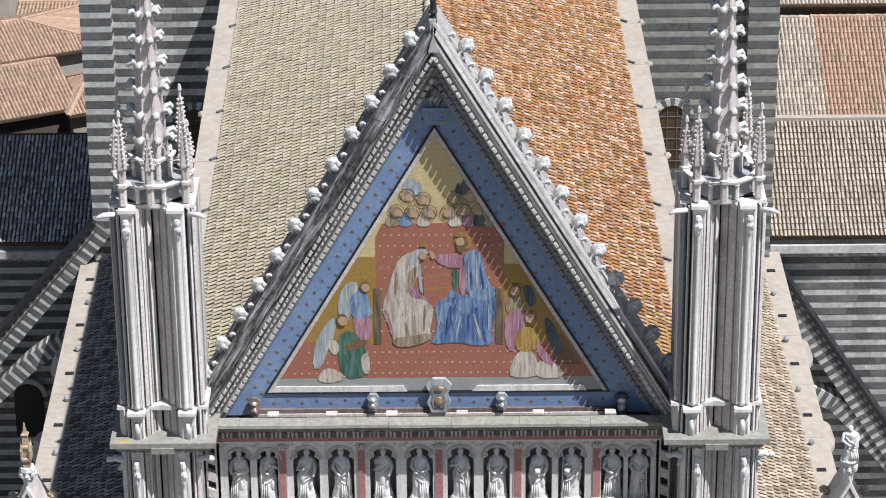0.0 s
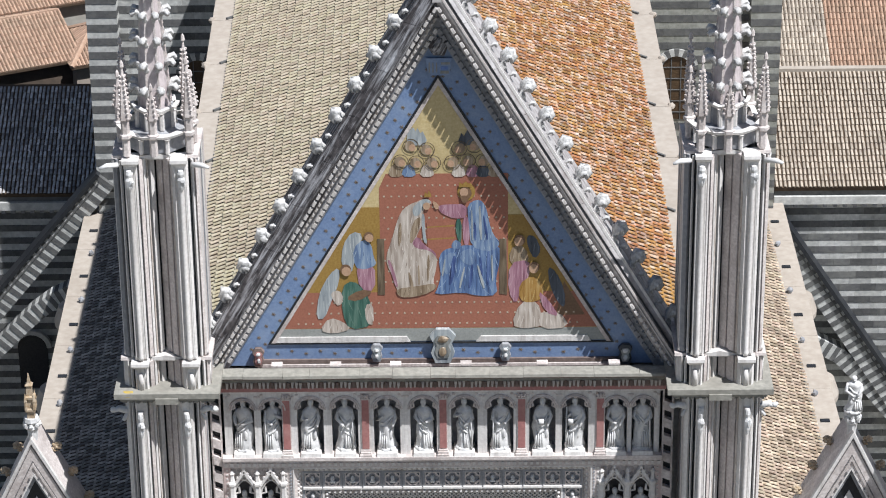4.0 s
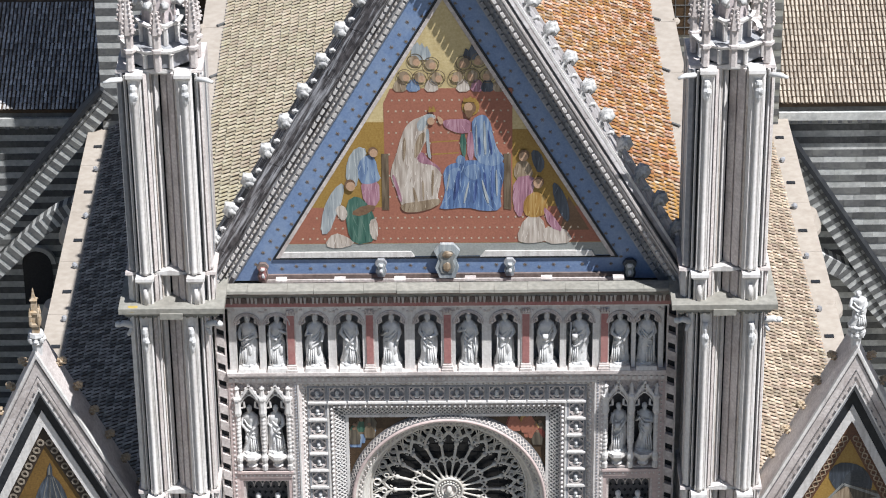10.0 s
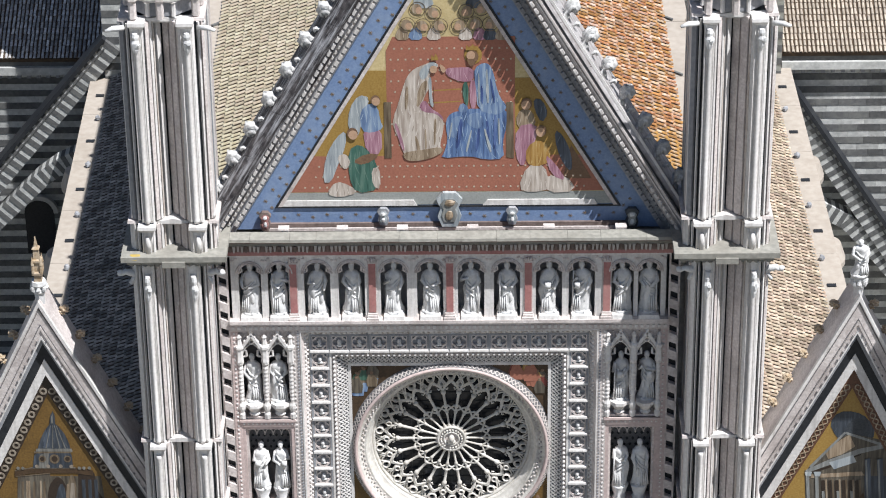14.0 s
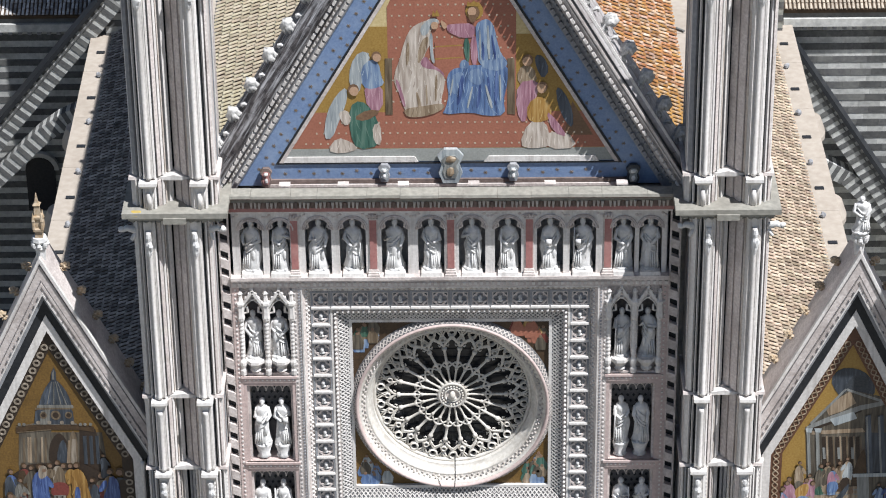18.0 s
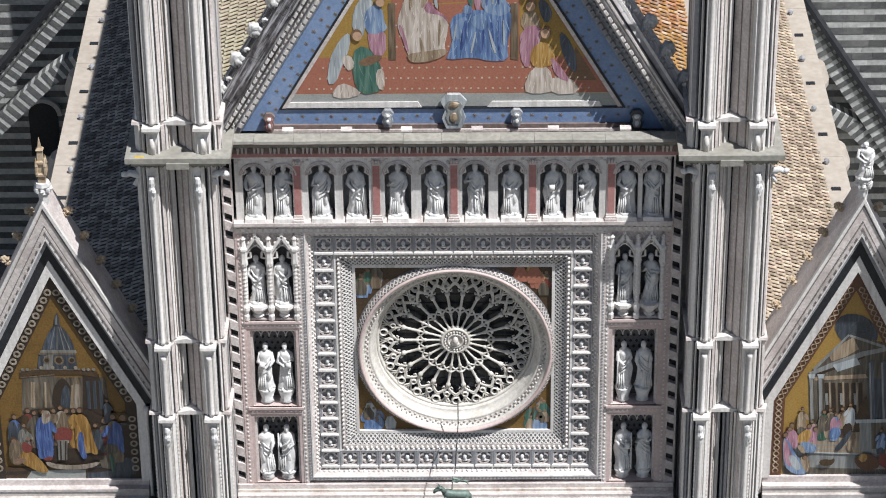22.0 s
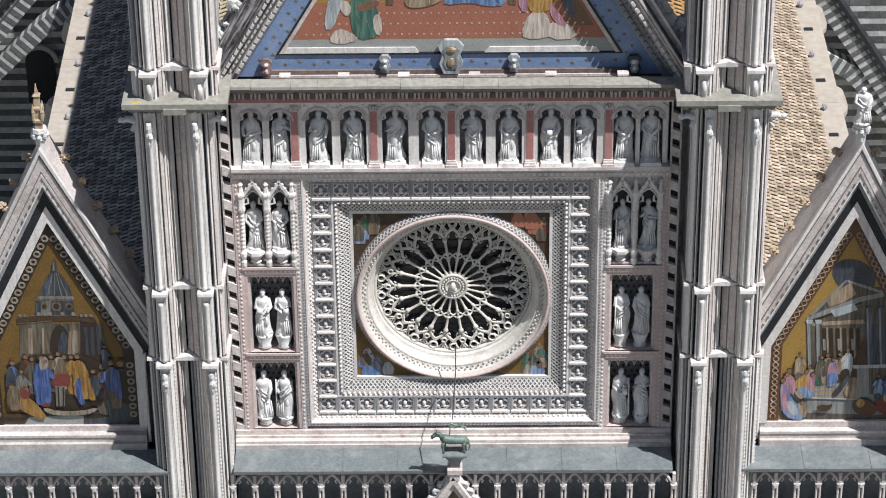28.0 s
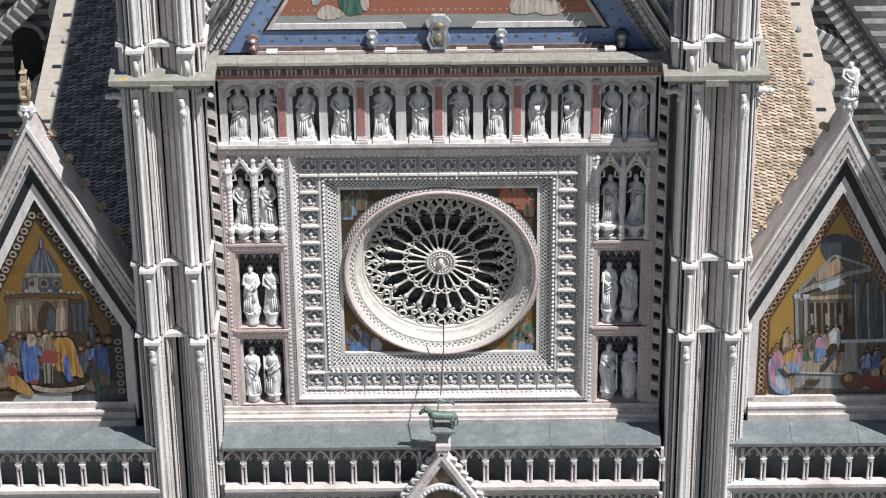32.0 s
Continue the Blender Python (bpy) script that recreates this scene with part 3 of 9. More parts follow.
# cornice over the row
cor = thing("cornice", "projecting cornice with a red marble band and pale tooth blocks", "cornice", base=(0, 0, 34.0), kind="structure")
b = Build()
b.box(-7.65, 7.65, -0.07, 0.75, 33.9, 33.98)
part("string", b, WHITE, cor)
b = Build()
b.box(-7.7, 7.7, -0.12, 0.75, 33.98, 34.12)
part("red_band", b, RED, cor, "dark red marble band")
b = Build()
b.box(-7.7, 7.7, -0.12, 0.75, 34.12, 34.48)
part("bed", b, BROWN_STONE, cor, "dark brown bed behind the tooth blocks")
for i in range(110):
    x = -7.6 + i * 0.1395
    b = Build()
    b.prism([(x - 0.03, 34.18 + 0.02 * (i % 2)), (x + 0.02, 34.17), (x + 0.05, 34.4), (x - 0.05, 34.42)], -0.22 - 0.03 * (i % 3), -0.11)
    part("tooth_block", b, BROWN_STONE if i % 4 == 1 else ROSE_STONE, cor)
b = Build()
b.add([(-7.75, -0.16, 34.46), (7.75, -0.16, 34.46), (7.75, -0.7, 34.82), (-7.75, -0.7, 34.82), (-7.75, 0.5, 34.46), (7.75, 0.5, 34.46), (7.75, 0.5, 34.5), (-7.75, 0.5, 34.5)],
      [(0, 1, 2, 3), (4, 7, 6, 5), (0, 4, 5, 1), (3, 2, 6, 7), (0, 3, 7, 4), (1, 5, 6, 2)])
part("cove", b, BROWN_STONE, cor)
r = random.Random(71)
cuts = [-7.85 + 15.7 * k / 13 + (r.uniform(-0.25, 0.25) if 0 < k < 13 else 0) for k in range(14)]
for a, c in zip(cuts, cuts[1:]):
    b = Build()
    d, e, f = r.uniform(-0.02, 0.02), r.uniform(-0.015, 0.015), r.uniform(0.0, 0.012)
    b.add([(a, -0.76 + d, 34.83 + f), (c - 0.008, -0.76 + e, 34.83 + f), (c - 0.008, -0.2, 34.8 + f), (a, -0.2, 34.8 + f),
           (a, -0.74 + d, 34.93 + f), (c - 0.008, -0.74 + e, 34.93 + f), (c - 0.008, -0.2, 34.95 + f), (a, -0.2, 34.95 + f)],
          [(3, 2, 1, 0), (4, 5, 6, 7), (0, 1, 5, 4), (2, 3, 7, 6), (0, 4, 7, 3), (1, 2, 6, 5)])
    part("ledge_slab", b, LEDGE, cor, "worn lichen-stained stone ledge slab")
b = Build()
b.box(-7.85, 7.85, -0.22, 1.0, 34.4, 34.52)
part("ledge_back", b, LEDGE, cor)
for x in (-5.6, -3.6, -1.55, 0.85, 3.45, 5.9):
    b = Build()
    b.box(x - 0.15, x + 0.15, -0.16, 0.08, 34.52, 34.98)
    b.box(x - 0.19, x + 0.19, -0.19, 0.1, 34.98, 35.04)
    part("bearing_block", b, PALE, cor, "small pale marble block")

# ---- frame round the rose ----
frame_r = thing("rose_frame", "deep square carved marble frame with small head panels", "frame", base=(0, 0, 20.3), kind="structure")
CZ = 25.75


def square_ring(b, outer, inner, y0, y1, cz=CZ, slope=None):
    """A square ring in the front plane; slope: the depth at the inner edge."""
    for k in range(4):
        m = [(1, 0, 0, 1), (0, -1, 1, 0), (-1, 0, 0, -1), (0, 1, -1, 0)][k]
        pts = [(-outer, -outer), (outer, -outer), (inner, -inner), (-inner, -inner)]
        vs = []
        for (u, w), y in zip(pts, (y0, y0, y0 if slope is None else slope, y0 if slope is None else slope)):
            vs.append((m[0] * u + m[1] * w, y, cz + m[2] * u + m[3] * w))
        back = [(x, y1, z) for x, y, z in vs]
        b.add(vs + back, [(0, 1, 2, 3), (7, 6, 5, 4), (0, 4, 5, 1), (1, 5, 6, 2), (2, 6, 7, 3), (3, 7, 4, 0)])


for name, o, i, y0, sl, mt in (("outer_strip", 5.33, 5.2, -0.06, None, PALE), ("outer_fillet", 5.2, 5.15, -0.09, None, WHITE),
                               ("outer_splay", 5.15, 4.91, -0.03, 0.25, PALE), ("splay_fillet", 4.91, 4.88, 0.2, None, WHITE), ("panel_ground", 4.88, 4.2, 0.3, None, GREY),
                               ("inner_fillet", 4.2, 4.13, 0.17, None, WHITE), ("bead_bed", 4.13, 3.96, 0.24, None, PALE),
                               ("diaper_splay", 3.96, 3.58, 0.27, 0.44, SLATE_STONE), ("inner_edge", 3.58, 3.47, 0.4, None, WHITE)):
    b = Build()
    square_ring(b, o, i, y0, 0.75, slope=sl)
    part(name, b, mt, frame_r)


def around(count, r):
    """Places along a square of half side r: x, z and the side's number."""
    out = []
    for k in range(4):
        for i in range(count):
            u = -r + 2 * r * (i + 0.5) / count
            out.append(((u, -r, k), (r, u, k), (-u, r, k), (-r, -u, k))[k])
    return out


b = Build()
for x, z, k in around(44, 4.045):
    b.blob((x, 0.19, CZ + z), (0.06, 0.07, 0.06), 6, 4)
tagged(part("beads", b, WHITE, frame_r, "row of round marble beads"), kind="stuff")
b = Build()
for x, z, k in around(80, 5.265):
    b.box(x - 0.03, x + 0.03, -0.085, -0.06, CZ + z - 0.03, CZ + z + 0.03)
tagged(part("dots", b, GREY, frame_r, "row of inlaid grey dots"), kind="stuff")
b = Build()
for x, z, k in around(56, 5.03):
    ox, oz = ((0, 1), (-1, 0), (0, -1), (1, 0))[k]
    for q, e in ((0.0, 0.055), (0.075, 0.045)):
        b.blob((x + ox * q + (0.05 if oz and q else 0), 0.1 + 1.1 * q, CZ + z + oz * q + (0.05 if ox and q else 0)), (e, 0.05, e), 5, 4, 0.3)
tagged(part("splay_leaves", b, WHITE, frame_r, "row of small carved leaves on the splay"), kind="stuff")
b = Build()
for rr, yy in ((3.87, 0.29), (3.68, 0.375)):
    for x, z, k in around(48, rr):
        ox, oz = ((0, 1), (-1, 0), (0, -1), (1, 0))[k]
        for q in (-1, 1):
            u, v = 0.095, 0.078
            b.bar((x - ox * u - q * oz * v, yy - 0.035, CZ + z - oz * u - q * ox * v), (x + ox * u + q * oz * v, yy + 0.045, CZ + z + oz * u + q * ox * v), 0.032, 0.04, (0, -1, 0))
tagged(part("diaper", b, WHITE, frame_r, "white lattice over the grey splay"), kind="stuff")


def head_panel():
    """A square sunk panel with a pointed quatrefoil and a small carved head, at the origin."""
    p = thing("head_panel", "square marble panel with a carved head in a dark quatrefoil", "relief panel", "head panels round the rose")
    h, d, seg = 0.27, 0.09, 32
    quat = []
    for i in range(seg):
        a = 2 * math.pi * i / seg
        rr = 0.155 + 0.085 * abs(math.cos(2 * a)) ** 0.7
        quat.append((rr * math.cos(a), rr * math.sin(a)))
    sq = []
    for i in range(seg):
        a = 2 * math.pi * i / seg
        m = max(abs(math.cos(a)), abs(math.sin(a)))
        sq.append((h * math.cos(a) / m, h * math.sin(a) / m))
    vs = [(x, -d, z) for x, z in sq] + [(x, -d, z) for x, z in quat] + [(x, 0.03, z) for x, z in quat] + [(x, 0.0, z) for x, z in sq]
    fs = []
    for i in range(seg):
        j = (i + 1) % seg
        fs += [(i, j, seg + j, seg + i), (seg + i, seg + j, 2 * seg + j, 2 * seg + i), (3 * seg + i, 3 * seg + j, j, i)]
    b = Build()
    b.add(vs, fs)
    part("surround", b, PALE, p)
    b = Build()
    for u in (-1, 1):
        for v in (-1, 1):
            tri = [(u * 0.235, v * 0.235), (u * 0.235, v * 0.13), (u * 0.13, v * 0.235)]
            b.prism(tri if u * v < 0 else tri[::-1], -d - 0.004, -d + 0.01)
    tagged(part("corner_inlay", b, S_SLATE, p, "slate-blue triangles inlaid in the corners"), kind="stuff")
    b = Build()
    b.box(-0.25, 0.25, 0.028, 0.04, -0.25, 0.25)
    part("hollow", b, S_SLATE, p, "dark slate-blue hollow")
    b = Build()
    b.blob((0, -0.06, 0.015), (0.075, 0.085, 0.105), 8, 6)
    b.blob((0.012, -0.12, 0.0), (0.03, 0.04, 0.05), 6, 4)
    b.blob((0, -0.05, -0.12), (0.12, 0.07, 0.06), 8, 4, 0.15)
    part("head", b, STATUE, p, smooth=True)
    b = Build()
    for q in (-1, 1):
        b.box(q * 0.31 - 0.035, q * 0.31 + 0.035, -0.12, 0.0, -0.345, 0.345)
    b.box(-0.275, 0.275, -0.12, 0.0, 0.275, 0.345)
    part("border", b, GREY, p, "grey marble border")
    b = Build()
    b.column([(-0.33, -0.2), (0.33, -0.2), (0.33, 0.0), (-0.33, 0.0)], -0.345, -0.28, 0.96)
    part("shelf", b, WHITE, p)
    return p


PR, PITCH = 4.54, 2 * 4.54 / 13
first = None
for k in range(4):
    for i in range(13):
        u = -PR + PITCH * i
        x, z = ((u, -PR), (PR, u), (-u, PR), (-PR, -u))[k]
        m = Matrix.Translation((x, 0.3, CZ + z))
        if first is None:
            first = head_panel()
            first.matrix_basis = m
        else:
            copy_thing(first, m)

# corner mosaics
for sx in (-1, 1):
    for sz in (-1, 1):
        b = Build()
        arc = [(sx * 3.5 * math.cos(t), CZ + sz * 3.5 * math.sin(t)) for t in [radians(17 + 5.6 * i) for i in range(11)]]
        pts = arc + [(sx * 0.9, CZ + sz * 3.5), (sx * 3.5, CZ + sz * 3.5), (sx * 3.5, CZ + sz * 0.9)]
        b.prism(pts if sx * sz > 0 else pts[::-1], 0.52, 0.7)
        part("spandrel_ground", b, OLD_GOLD if sz < 0 else S_BROWN, frame_r, "dark gold mosaic ground")
for sx, sz, mts in ((-1, 1, (S_TAN, C_SKY, S_GREEN)), (1, 1, (C_YELLOW, S_RED, THRONE)), (-1, -1, (C_SKY, C_BLUE, C_WING)), (1, -1, (C_GREEN, C_SKY, C_TAN))):
    q = thing("corner_mosaic", "small mosaic with draped shapes in the corner of the rose", "mosaic", "corner mosaics round the rose", base=(sx * 3.1, 0.52, CZ + sz * 3.1))
    r = random.Random(int(7 * sx + 3 * sz + 20))
    for j in range(14):
        mt = r.choice(mts + (S_STONE,))
        u, v = r.uniform(2.3, 3.3), r.uniform(2.3, 3.25)
        if math.hypot(u, v) < 3.9:
            u, v = min(3.3, u + 0.4), v + 0.35
        cx, cz, k = sx * min(u, 3.3), CZ + sz * min(v, 3.25), r.uniform(0.8, 1.3)
        b = Build()
        b.prism([(cx - 0.14 * k, cz - 0.3 * k), (cx + 0.16 * k, cz - 0.3 * k), (cx + 0.2 * k, cz - 0.05 * k), (cx + 0.06 * k, cz + 0.2 * k), (cx - 0.1 * k, cz + 0.18 * k), (cx - 0.2 * k, cz - 0.1 * k)], 0.512 - 0.002 * j, 0.52)
        part("robe", b, mt, q)
        b = Build()
        b.hoop(cx, cz + 0.24 * k, [(0.0, 0.508 - 0.002 * j), (0.06, 0.508 - 0.002 * j), (0.06, 0.52)], 10)
        part("disc", b, S_FLESH, q)

# ---- the rose ----
rose = thing("rose_window", "round rose window with white stone spokes over dark glass", "rose window", base=(0.03, 0.9, CZ))
RX = 0.04
b = Build()
b.hoop(RX, CZ, [(3.66, 0.54), (3.64, 0.5), (3.6, 0.47), (3.46, 0.3), (3.47, 0.26)], 110)
part("outer_band", b, SLATE_STONE, rose, "lattice-carved outer band")
b = Build()
b.hoop(RX, CZ, [(3.47, 0.26), (3.45, 0.22), (3.42, 0.2), (3.38, 0.21), (3.35, 0.25), (3.34, 0.31)], 110)
part("pink_roll", b, PINK, rose, "pink marble roll moulding", True)
b = Build()
b.hoop(RX, CZ, [(3.34, 0.31), (3.28, 0.33), (3.26, 0.42), (3.1, 0.52), (3.07, 0.5), (3.03, 0.53), (3.02, 0.6), (2.9, 0.86), (2.88, 0.85), (2.85, 0.9), (2.84, 1.36)], 110)
part("splay", b, TRACERY, rose, "broad white splayed ring", True)
b = Build()
for i in range(96):
    a = 2 * math.pi * i / 96
    c, d = math.cos(a), math.sin(a)
    b.blob((RX + 3.21 * c, 0.43, CZ + 3.21 * d), (0.045, 0.05, 0.045), 5, 4, 0.25)
    a += math.pi / 96
    c, d = math.cos(a), math.sin(a)
    b.blob((RX + 3.14 * c, 0.47, CZ + 3.14 * d), (0.05, 0.045, 0.05), 5, 4, 0.25)
tagged(part("leaves", b, ROSE_STONE, rose, "ring of small carved leaves"), kind="stuff")
b = Build()
for i in range(130):
    a = 2 * math.pi * (i + 0.5) / 130
    for s in (-1, 1):
        a2 = a + s * 0.05
        b.bar((RX + 3.47 * math.cos(a), 0.31, CZ + 3.47 * math.sin(a)), (RX + 3.61 * math.cos(a2), 0.46, CZ + 3.61 * math.sin(a2)), 0.036, 0.035, (math.cos(a), -1, math.sin(a)))
tagged(part("lattice", b, ROSE_STONE, rose, "pale carved lattice"), kind="stuff")
b = Build()
b.hoop(RX, CZ, [(2.95, 1.34), (0.0, 1.34)], 60)
part("glass", b, GLASS, rose, "dark leaded glass")
b = Build()
for k in range(15):
    u = -2.5 + 5.0 * k / 14
    w = math.sqrt(max(0.0, 2.8 ** 2 - u * u))
    b.bar((RX - w, 1.325, CZ + u), (RX + w, 1.325, CZ + u), 0.02, 0.02)
    b.bar((RX + u, 1.325, CZ - w), (RX + u, 1.325, CZ + w), 0.02, 0.02)
tagged(part("glazing_bars", b, DARK, rose, "thin dark glazing bars"), kind="stuff")
TY0, TY1, TYM = 1.0, 1.2, 1.1


def ring_part(name, cx, cz, r, w, seg=20, label=""):
    bb = Build()
    bb.hoop(RX + cx, cz, [(r + w, TY1), (r + w, TY0 + 0.03), (r + w * 0.4, TY0), (r - w * 0.4, TY0), (r - w, TY0 + 0.03), (r - w, TY1)], seg)
    return part(name, bb, TRACERY, rose, label, True)


Build.slim = 0.84
ring_part("rim", 0, CZ, 2.8, 0.06, 88)
ring_part("hub_ring", 0, CZ, 0.48, 0.05, 44, "moulded ring round the carved head")
ring_part("hub_ring", 0, CZ, 0.27, 0.035, 32)
b = Build()
for k in range(22):
    a = 2 * math.pi * k / 22
    b.blob((RX + 0.375 * math.cos(a), TY0 + 0.02, CZ + 0.375 * math.sin(a)), (0.04, 0.05, 0.04), 6, 4)
tagged(part("hub_petals", b, TRACERY, rose, "ring of small petals"), kind="stuff")
b = Build()
b.blob((RX, TY0 - 0.01, CZ + 0.03), (0.11, 0.13, 0.16), 12, 9)
b.blob((RX, TY0 + 0.04, CZ - 0.14), (0.16, 0.07, 0.1), 10, 6)
part("carved_head", b, TRACERY, rose, "worn carved head", True)
b = Build()
b.hoop(RX, CZ, [(0.5, 1.07), (0.0, 1.07)], 32)
part("hub_disc", b, PALE, rose)
N = 22
for i in range(N):
    a = 2 * math.pi * (i + 0.5) / N + math.pi / 2
    c, s = math.cos(a), math.sin(a)
    half = math.pi / N

    def at(r, t=0.0, y=TYM):
        return (RX + r * math.cos(a + t), y, CZ + r * math.sin(a + t))
    b = Build()
    b.tube([at(0.5), at(0.57), at(0.62), at(1.02), at(1.07), at(1.14)], [0.08, 0.075, 0.045, 0.045, 0.072, 0.078], 8)
    part("inner_spoke", b, TRACERY, rose, smooth=True)
    b = Build()
    b.tube([at(1.32), at(1.38), at(1.43), at(1.84), at(1.9), at(2.0)], [0.1, 0.095, 0.06, 0.06, 0.105, 0.115], 8)
    part("outer_spoke", b, TRACERY, rose, smooth=True)
    b = Build()
    b.tube([at(1.12), at(1.18, half * 0.3), at(1.28, half), at(1.18, half * 1.7), at(1.12, 2 * half)], 0.045, 6)
    b.tube([at(1.12), at(1.36)], 0.05, 6)
    b.tube([at(1.28, half), at(1.38, half * 0.4), at(1.38, 0)], 0.04, 5)
    b.tube([at(1.28, -half), at(1.38, -half * 0.4), at(1.38, 0)], 0.04, 5)
    part("inner_arch", b, TRACERY, rose, smooth=True)
    b = Build()
    b.tube([at(1.98), at(2.1, half * 0.12), at(2.26, half * 0.55), at(2.36, half), at(2.26, half * 1.45), at(2.1, half * 1.88), at(1.98, 2 * half)], 0.05, 6)
    b.tube([at(2.36, half), at(2.46, half)], 0.045, 6)
    part("outer_arch", b, TRACERY, rose, smooth=True)
    b = Build()
    for q in (-1, 1):
        b.tube([at(1.98), at(2.2, q * half * 0.25), at(2.42, q * half * 0.9), at(2.6, q * half * 1.35), at(2.78, q * half * 1.55)], 0.045, 6)
        b.tube([at(2.1, q * half * 0.25), at(2.05, q * half * 0.5), at(2.13, q * half * 0.62)], 0.034, 5)
        b.tube([at(2.5, q * half), at(2.56, q * half * 0.62), at(2.66, q * half * 0.6)], 0.036, 5)
    part("crossing_arch", b, TRACERY, rose, smooth=True)
    b = Build()
    for q in (-1, 1):
        b.tube([at(2.45), at(2.6, q * half * 0.25), at(2.8, q * half * 0.6)], 0.036, 5)
    b.tube([at(2.42), at(2.5)], 0.04, 5)
    part("cusp", b, TRACERY, rose, smooth=True)
    b = Build()
    for q in (-1, 1):
        b.tube([at(2.2, q * half * 0.62), at(2.38, q * half * 0.3), at(2.6), at(2.79, -q * half * 0.3)], 0.032, 5)
    part("interlaced_arch", b, TRACERY, rose, smooth=True)
    ring_part("circle", 2.33 * c, CZ + 2.33 * s, 0.085, 0.02, 12)
    a2 = a + half
    ring_part("circle", 2.6 * math.cos(a2), CZ + 2.6 * math.sin(a2), 0.13, 0.022, 12)

# ---- side niches beside the rose ----
Build.slim = 1.0
for s in (-1, 1):
    bay = thing("niche_bay", "tall marble bay with three statue niches beside the rose", "niches", "bays beside the rose", "structure", base=(s * 6.45, 0, 20.2))

    def X(a, c):
        return sorted((s * a, s * c))
    for name, a, c, y0, mt in (("dotted_strip", 5.33, 5.5, -0.05, PALE), ("outer_strip", 7.36, 7.6, -0.05, PINK)):
        b = Build()
        b.box(*X(a, c), y0, 0.75, 20.25, 30.96)
        part(name, b, mt, bay)
        b = Build()
        for i in range(60):
            z = 20.4 + i * 0.18
            m = (a + c) / 2
            b.box(*X(m - 0.03, m + 0.03), y0 - 0.025, y0, z - 0.03, z + 0.03)
        tagged(part("dots", b, WHITE, bay, "row of pale dots"), kind="stuff")
    b = Build()
    b.box(*X(5.5, 7.36), 0.72, 0.8, 20.25, 30.96)
    part("back", b, SLATE_STONE, bay, "dark grey niche back")
    for z0, z1, mt in ((27.02, 27.32, PINK), (23.36, 23.66, PINK), (20.1, 20.3, PINK)):
        b = Build()
        b.box(*X(5.5, 7.36), -0.07, 0.72, z0, z1)
        b.box(*X(5.44, 7.42), -0.13, 0.0, z1 - 0.09, z1)
        part("shelf", b, mt, bay)
        b = Build()
        for k in range(12):
            b.blob((s * (5.58 + 0.155 * k), -0.08, (z0 + z1) / 2 - 0.03), (0.04, 0.03, 0.04), 5, 3)
        tagged(part("shelf_dots", b, WHITE, bay, "row of pale studs"), kind="stuff")
    for z0, z1 in ((23.66, 27.02), (20.3, 23.36)):
        b = Build()
        for xa, xc in ((5.5, 5.62), (7.24, 7.36)):
            b.box(*X(xa, xc), -0.03, 0.72, z0, z1)
        b.box(*X(5.62, 7.24), -0.03, 0.25, z1 - 0.13, z1)
        part("niche_frame", b, PINK, bay, "pink marble frame")
        b = Build()
        for xa, xc in ((5.62, 5.7), (7.16, 7.24)):
            b.box(*X(xa, xc), 0.08, 0.72, z0, z1 - 0.13)
        b.box(*X(5.7, 7.16), 0.12, 0.3, z1 - 0.24, z1 - 0.13)
        part("inner_frame", b, PALE, bay)
        b = Build()
        for k in range(7):
            for j in range(8):
                xx, zz = s * (5.8 + k * 0.21 + (0.1 if j % 2 else 0)), z1 - 0.36 - 0.24 * j
                b.prism([(xx, zz - 0.07), (xx + 0.055, zz), (xx, zz + 0.07), (xx - 0.055, zz)], 0.69, 0.72)
        tagged(part("inlay", b, DARK, bay, "rows of small dark lozenges"), kind="stuff")
        b = Build()
        for k in range(5):
            xx = 5.7 + 0.292 * (k + 0.5)
            b.tube([(s * (xx - 0.14), 0.16, z1 - 0.42), (s * (xx - 0.1), 0.16, z1 - 0.3), (s * xx, 0.16, z1 - 0.24), (s * (xx + 0.1), 0.16, z1 - 0.3), (s * (xx + 0.14), 0.16, z1 - 0.42)], 0.02, 5)
            b.blob((s * (xx - 0.14), 0.16, z1 - 0.45), (0.03, 0.04, 0.04), 6, 4, 0.2)
        tagged(part("cusped_fringe", b, ROSE_STONE, bay, "fringe of small hanging arches"), kind="stuff")
    # twin trefoil arches under gablets on top
    for x, xa, xc in ((5.98, 5.5, 6.44), (6.9, 6.44, 7.36)):
        b = Build()
        lo, hi = X(xa, xc)
        b.arch(lo, hi, 27.95, 30.96, s * x, 0.355, 29.82, 0.56, 0.1, 0.45, 10, True)
        part("canopy_wall", b, PALE, bay, "pale carved wall over the pointed niche")
        b = Build()
        for q in (-1, 1):
            b.tube([(s * x + q * 0.37, 0.08, 28.3), (s * x + q * 0.37, 0.08, 29.8), (s * x + q * 0.33, 0.08, 30.0), (s * x + q * 0.2, 0.08, 30.22), (s * x, 0.08, 30.4)], 0.035, 6)
            b.tube([(s * x + q * 0.34, 0.1, 29.8), (s * x + q * 0.19, 0.1, 29.86), (s * x + q * 0.2, 0.1, 30.08)], [0.03, 0.05, 0.04], 6)
        part("trefoil_arch", b, WHITE, bay, "slender trefoil arch")
        b = Build()
        for q in (-1, 1):
            b.bar((s * x + q * 0.44, 0.0, 30.08), (s * x, 0.0, 30.8), 0.1, 0.2)
        part("gablet", b, WHITE, bay, "small pointed gablet")
        b = Build()
        b.hoop(s * x, 30.46, [(0.11, 0.06), (0.11, 0.02), (0.06, 0.02), (0.06, 0.09)], 12)
        part("ring", b, WHITE, bay)
        b = Build()
